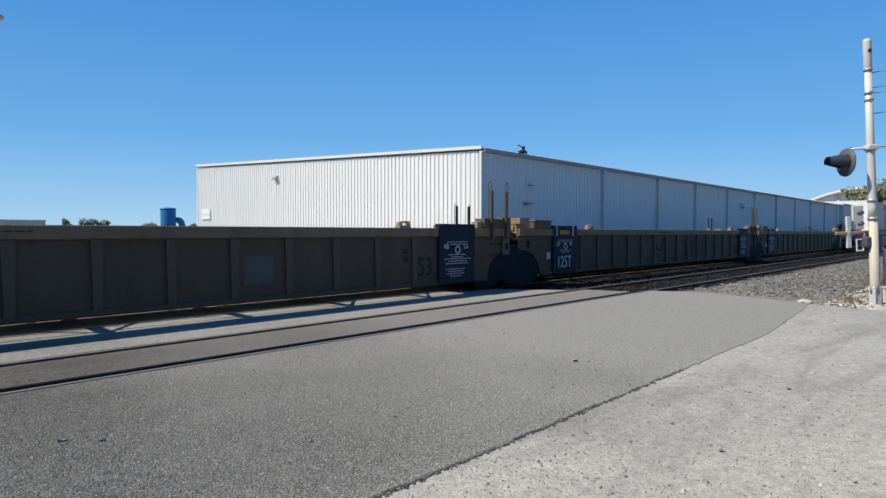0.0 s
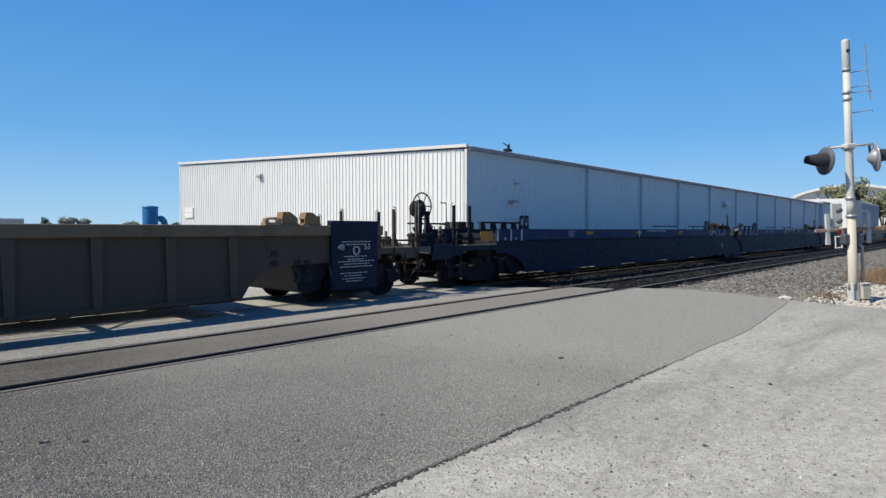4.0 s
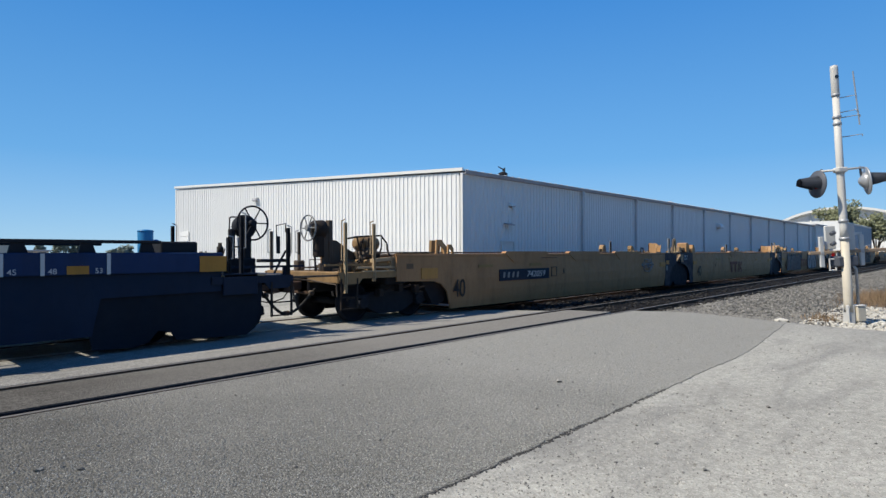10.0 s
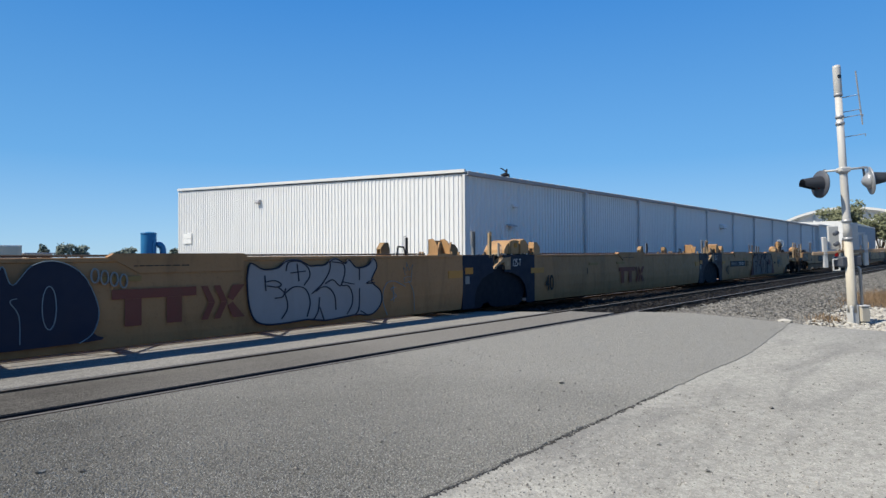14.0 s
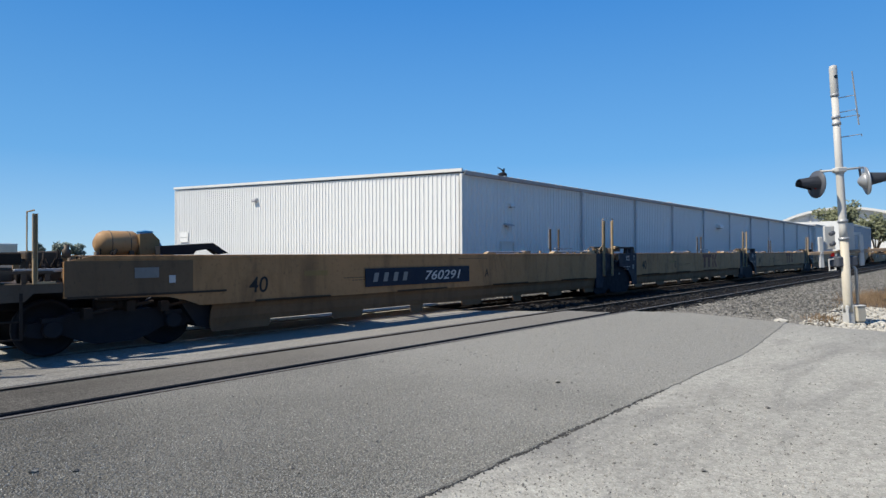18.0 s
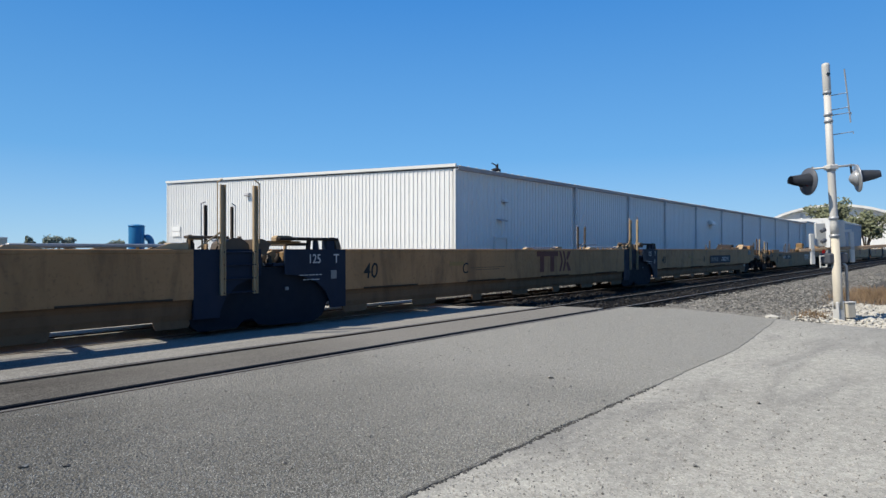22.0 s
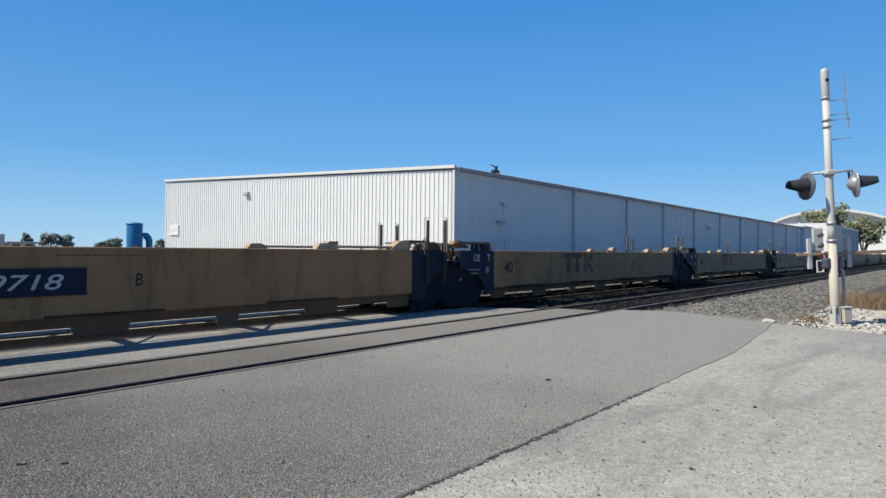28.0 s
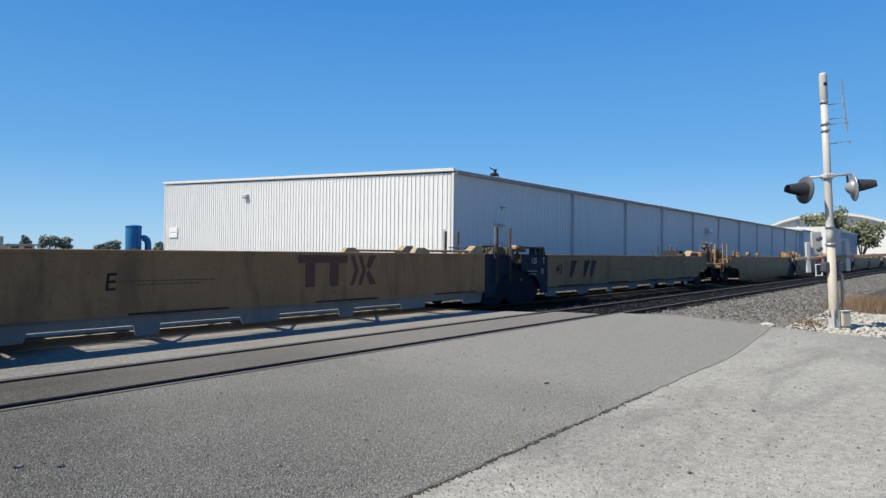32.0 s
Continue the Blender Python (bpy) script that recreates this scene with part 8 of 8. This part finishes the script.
# gate gear low on the mast
part("gate_bar", box(bmesh.new(), -.74, 1.35, .10, .15, 1.62, 1.69, .01), GATEW, sig, "weathered tan gate bar")
for x in (-.45, .46):
    part("counterweight_arm", box(bmesh.new(), x - .05, x + .05, .10, .16, 1.32, 2.02, .012), WHITEP, sig, "white counterweight arm")
    part("arm_bolt", rod(bmesh.new(), (x, .08, 1.64), (x, .26, 1.64), .035, 8), STEELG, sig)
pl = part("lamp_panel", box(bmesh.new(), -.34, -.1, .14, .2, 1.72, 2.26, .015), WHITEP, sig, "white panel with two hooded lamps")
for z in (1.86, 2.1):
    hood = lathe(bmesh.new(), [(.025, -.02), (.05, -.01), (.045, .09), (.035, .1)], "x", 12)
    part("lamp_hood", hood, HOOD, pl, at=pose(-.22, .02, z, 0, 20, 200))
part("lamp_panel", box(bmesh.new(), .16, .34, .14, .2, 1.6, 2.3, .015), WHITEP, sig, "white panel behind the mast")
part("panel_arm", box(bmesh.new(), .3, .5, .15, .18, 2.02, 2.08, .006), WHITEP, sig)
part("mechanism", box(bmesh.new(), -.2, .26, -.05, .3, 1.32, 1.56, .03), HOOD, sig, "dark gate mechanism housing")
for x in (-.24, -.14):
    part("reflector", box(bmesh.new(), x, x + .08, .1, .13, 1.56, 1.66, .01), LENS if x < -.2 else WHITEP, sig)
part("hanger_frame", pipe(bmesh.new(), [(-.3, .1, 1.25), (-.16, .1, 1.25), (-.16, .1, 1.5), (-.3, .1, 1.5), (-.3, .1, 1.25)], .022, 6), WHITEP, sig)

# ---------------------------------------------------------------- street lamp
sl = thing("street_lamp", pose(1.2, 23.0, -.1), "grey cobra-head street lamp on a steel pole", "street lamp")
part("pole", lathe(bmesh.new(), [(.14, 0), (.13, .3), (.07, 7.9)], k=12), STEELG, sl)
part("arm", pipe(bmesh.new(), [(0, 0, 7.7), (.8, -.15, 8.05), (2.1, -.35, 8.2)], .035, 8), STEELG, sl)
bm = lathe(bmesh.new(), [(.05, 1.9), (.14, 2.05), (.19, 2.4), (.15, 2.7), (.03, 2.8)], "x", 14)
for v in bm.verts:
    v.co.z *= .6
part("lamp_head", bm, STEELG, sl, at=pose(0, -.35, 8.2))
bm = lathe(bmesh.new(), [(.13, 8.06), (.11, 8.0), (.03, 7.96)], k=12, at=(2.42, -.35, 0))
part("lens", bm, WHITEP, sl)


# ---------------------------------------------------------------- distance
def tree(name, at, height, spread, leaves, leaf, mat, seed, label, trunk_h=.3, group=""):
    rng = random.Random(seed)
    t = thing(name, at, label, "tree", group)
    bm = bmesh.new()
    th = height * trunk_h
    rod(bm, (0, 0, -.3), (0, 0, th), height * .035, 8, height * .024)
    tips = []
    for i in range(9):
        a = 6.283 * i / 9 + rng.uniform(-.3, .3)
        rr, zz = spread * rng.uniform(.25, .75), height * rng.uniform(.45, .88)
        mid = Vector((rr * .45 * math.cos(a), rr * .45 * math.sin(a), th + (zz - th) * .55))
        tip = Vector((rr * math.cos(a), rr * math.sin(a), zz))
        rod(bm, (0, 0, th * rng.uniform(.7, 1)), mid, height * .016, 6, height * .01)
        rod(bm, mid, tip, height * .01, 5, height * .004)
        tips += [tip, mid.lerp(tip, .5) + Vector((0, 0, height * .08))]
    part("trunk", bm, BARK, t)
    tips += [Vector((rng.uniform(-.3, .3) * spread, rng.uniform(-.3, .3) * spread, height * rng.uniform(.7, .93))) for _ in range(6)]
    V, F = [], []
    clumps = []
    for p in tips:
        clumps.append((p, spread * rng.uniform(.22, .42)))
        clumps.append((p + Vector((rng.uniform(-1, 1), rng.uniform(-1, 1), rng.uniform(-.6, .6))) * spread * .3, spread * rng.uniform(.12, .26)))
    for i in range(leaves):
        c, r = clumps[i % len(clumps)]
        d = Vector((rng.gauss(0, 1), rng.gauss(0, 1), rng.gauss(0, .8))).normalized() * r * rng.uniform(.35, 1.05) ** .6
        p = c + d
        p.z = max(p.z, height * .12)
        u = Vector((rng.gauss(0, 1), rng.gauss(0, 1), rng.gauss(0, 1))).normalized()
        w = u.orthogonal().normalized()
        s = leaf * rng.uniform(.6, 1.4)
        o = len(V)
        V += [tuple(p - u * s), tuple(p + w * s * .6), tuple(p + u * s), tuple(p - w * s * .6)]
        F += [(o, o + 1, o + 2, o + 3)]
    me = bpy.data.meshes.new("crown")
    me.from_pydata(V, [], F)
    me.materials.append(mat)
    part("crown", me, mat, t)
    return t


tree("tree", pose(203, 28.8, -.2), 16.0, 8.5, 4200, .42, LEAF, 41, "broad green tree behind the white building", .28)
tree("tree", pose(199, 20.5, -.2), 12.0, 5.5, 2600, .40, LEAF, 42, "green tree with foliage reaching low", .12)
for x, y, h, s, sd in ((58.4, 214, 5.9, 3.3, 51), (62.8, 214, 5.5, 3.2, 52), (57.4, 235, 6.2, 2.0, 53), (74.3, 205, 4.6, 2.9, 54), (70.4, 205, 3.3, 2.6, 55), (85, 196, 4.2, 3.4, 56), (108, 205, 5.0, 4.5, 57), (46, 230, 4.0, 3.0, 58)):
    tree("tree", pose(x, y, -.2), h, s, 2400, .3, LEAFFAR, sd, "distant round green tree", .2, "distant trees")

# blue dust collector: a round tank with a curved duct
du = thing("dust_collector", pose(32.6, 83.5, -.2), "blue cylindrical dust collector with a curved duct", "tank")
part("tank", lathe(bmesh.new(), [(.95, 0), (.98, 1.0), (.98, 4.9), (.95, 4.98), (.6, 5.05), (.1, 5.1)], k=24), TANKB, du)
part("rim", lathe(bmesh.new(), [(.98, 4.78), (1.03, 4.8), (1.03, 4.9), (.98, 4.92)], k=24), TANKB, du)
bm = bmesh.new()
pts = [(.9, -.4, 3.3)]
for i in range(9):
    a = math.pi / 2 * (1 - i / 8)
    pts.append((1.15 + .55 * math.cos(a), -.5, 2.4 + .95 * math.sin(a)))
pts.append((1.70, -.5, -.1))
pipe(bm, pts, .42, 14)
part("duct", bm, TANKB, du, "curved blue duct")
part("access_plate", box(bmesh.new(), -.45, -.05, -1.04, -.95, 1.6, 2.0), PLATE, du, "small yellow plate")
part("pipe", rod(bmesh.new(), (.2, -1.02, .2), (.2, -1.02, 3.9), .06, 8), TANKB, du)


def block(name, x0, x1, y0, y1, h, wall_m, roof_m, label, eave=.4, windows=0):
    bl = thing(name, pose(0, 0, 0), label, "building")
    part("wall", box(bmesh.new(), x0, x1, y0, y1, -.25, h), wall_m, bl)
    part("roof", box(bmesh.new(), x0 - eave, x1 + eave, y0 - eave, y1 + eave, h, h + .3, .05), roof_m, bl)
    for i in range(windows):
        x = x0 + (x1 - x0) * (i + .5) / windows
        w = part("window", box(bmesh.new(), x - .7, x + .7, y0 - .06, y0 + .02, h * .4, h * .4 + 1.2), GLASSD, bl)
        part("window_frame", box(box(bmesh.new(), x - .8, x + .8, y0 - .09, y0 - .02, h * .4 - .1, h * .4), x - .8, x + .8, y0 - .09, y0 - .02, h * .4 + 1.2, h * .4 + 1.3), TRIMW, w)
    return bl


block("far_shed", 6, 28.9, 132, 160, 3.55, FARCREAM, TRIMW, "flat-roofed cream building beyond the tracks", .05, 0)
block("far_house", 33.6, 38.4, 150, 160, 2.3, FARTAN, GUTTER, "low house with a grey roof", .5, 2)
wb = block("far_warehouse", 140, 186, 20.3, 42, 7.4, WALLW, TRIMW, "white metal warehouse beyond the long building", .2)
part("front_wall", box(bmesh.new(), 139.8, 139.98, 20.2, 42.1, -.2, 7.45), WALLW, wb, "white end wall")
for i in range(8):
    part("wall_seam", box(bmesh.new(), 139.74, 139.8, 21.5 + 2.7 * i, 21.6 + 2.7 * i, -.1, 7.3), TRIMW, wb)
# overlay that paints the shaded side of the white building
part("side_wall", box(bmesh.new(), 139.9, 186.1, 20.12, 20.28, -.2, 7.3), SHADEGREY, wb, "white long side wall, its shade painted blue-grey")
# arched fabric hall
ar = thing("arched_hall", pose(238, 34, -.2), "large white arched hall in the distance", "building")


def arch(rad, hh, x0, x1, thick, k=28):
    bm = bmesh.new()
    o, i_ = [], []
    for j in range(k + 1):
        a = math.pi * j / k
        o.append((rad * math.cos(a), hh * math.sin(a)))
        i_.append(((rad - thick) * math.cos(a), (hh - thick) * math.sin(a)))
    for a, c, b_, d in zip(o, o[1:], i_, i_[1:]):
        q = [bm.verts.new((x, *p)) for x in (x0, x1) for p in (a, c, d, b_)]
        for f in ((0, 1, 2, 3), (7, 6, 5, 4), (0, 4, 5, 1), (1, 5, 6, 2), (2, 6, 7, 3), (3, 7, 4, 0)):
            bm.faces.new([q[z] for z in f])
    bmesh.ops.remove_doubles(bm, verts=bm.verts, dist=.001)
    return bm


part("roof", arch(27, 16.5, 0, 60, .8), WALLW, ar)
part("rim", arch(27.3, 16.9, -1.2, 0, .8), TRIMW, ar, "white arched rim")
bm = bmesh.new()
prism_yz(bm, [(26 * math.cos(math.pi * j / 20), 15.7 * math.sin(math.pi * j / 20)) for j in range(21)], .8, 1.2)
part("end_wall", bm, WALLW, ar, "pale end wall")
for j in range(5):
    y = -18 + 9 * j
    part("end_post", rod(bmesh.new(), (.6, y, 0), (.6, y, 15.4 * math.sqrt(max(.02, 1 - (y / 26) ** 2))), .3, 8), TRIMW, ar)


# ---------------------------------------------------------------- the train rolls past
def motions():
    for root, u0 in UNITS:
        walk(root, [(t, pose(u0 - SPEED * t, TRACK_FAR, 0)) for t in (0, 8, 16, 24, 32)])
    turn = math.degrees(SPEED / .425)
    rows = [(i / 30, i / 30 * turn) for i in range(961)]
    for w, x in WHEELSETS:
        walk(w, [(t, pose(x, 0, .425, 0, -a % 360, 0)) for t, a in rows])


motions()
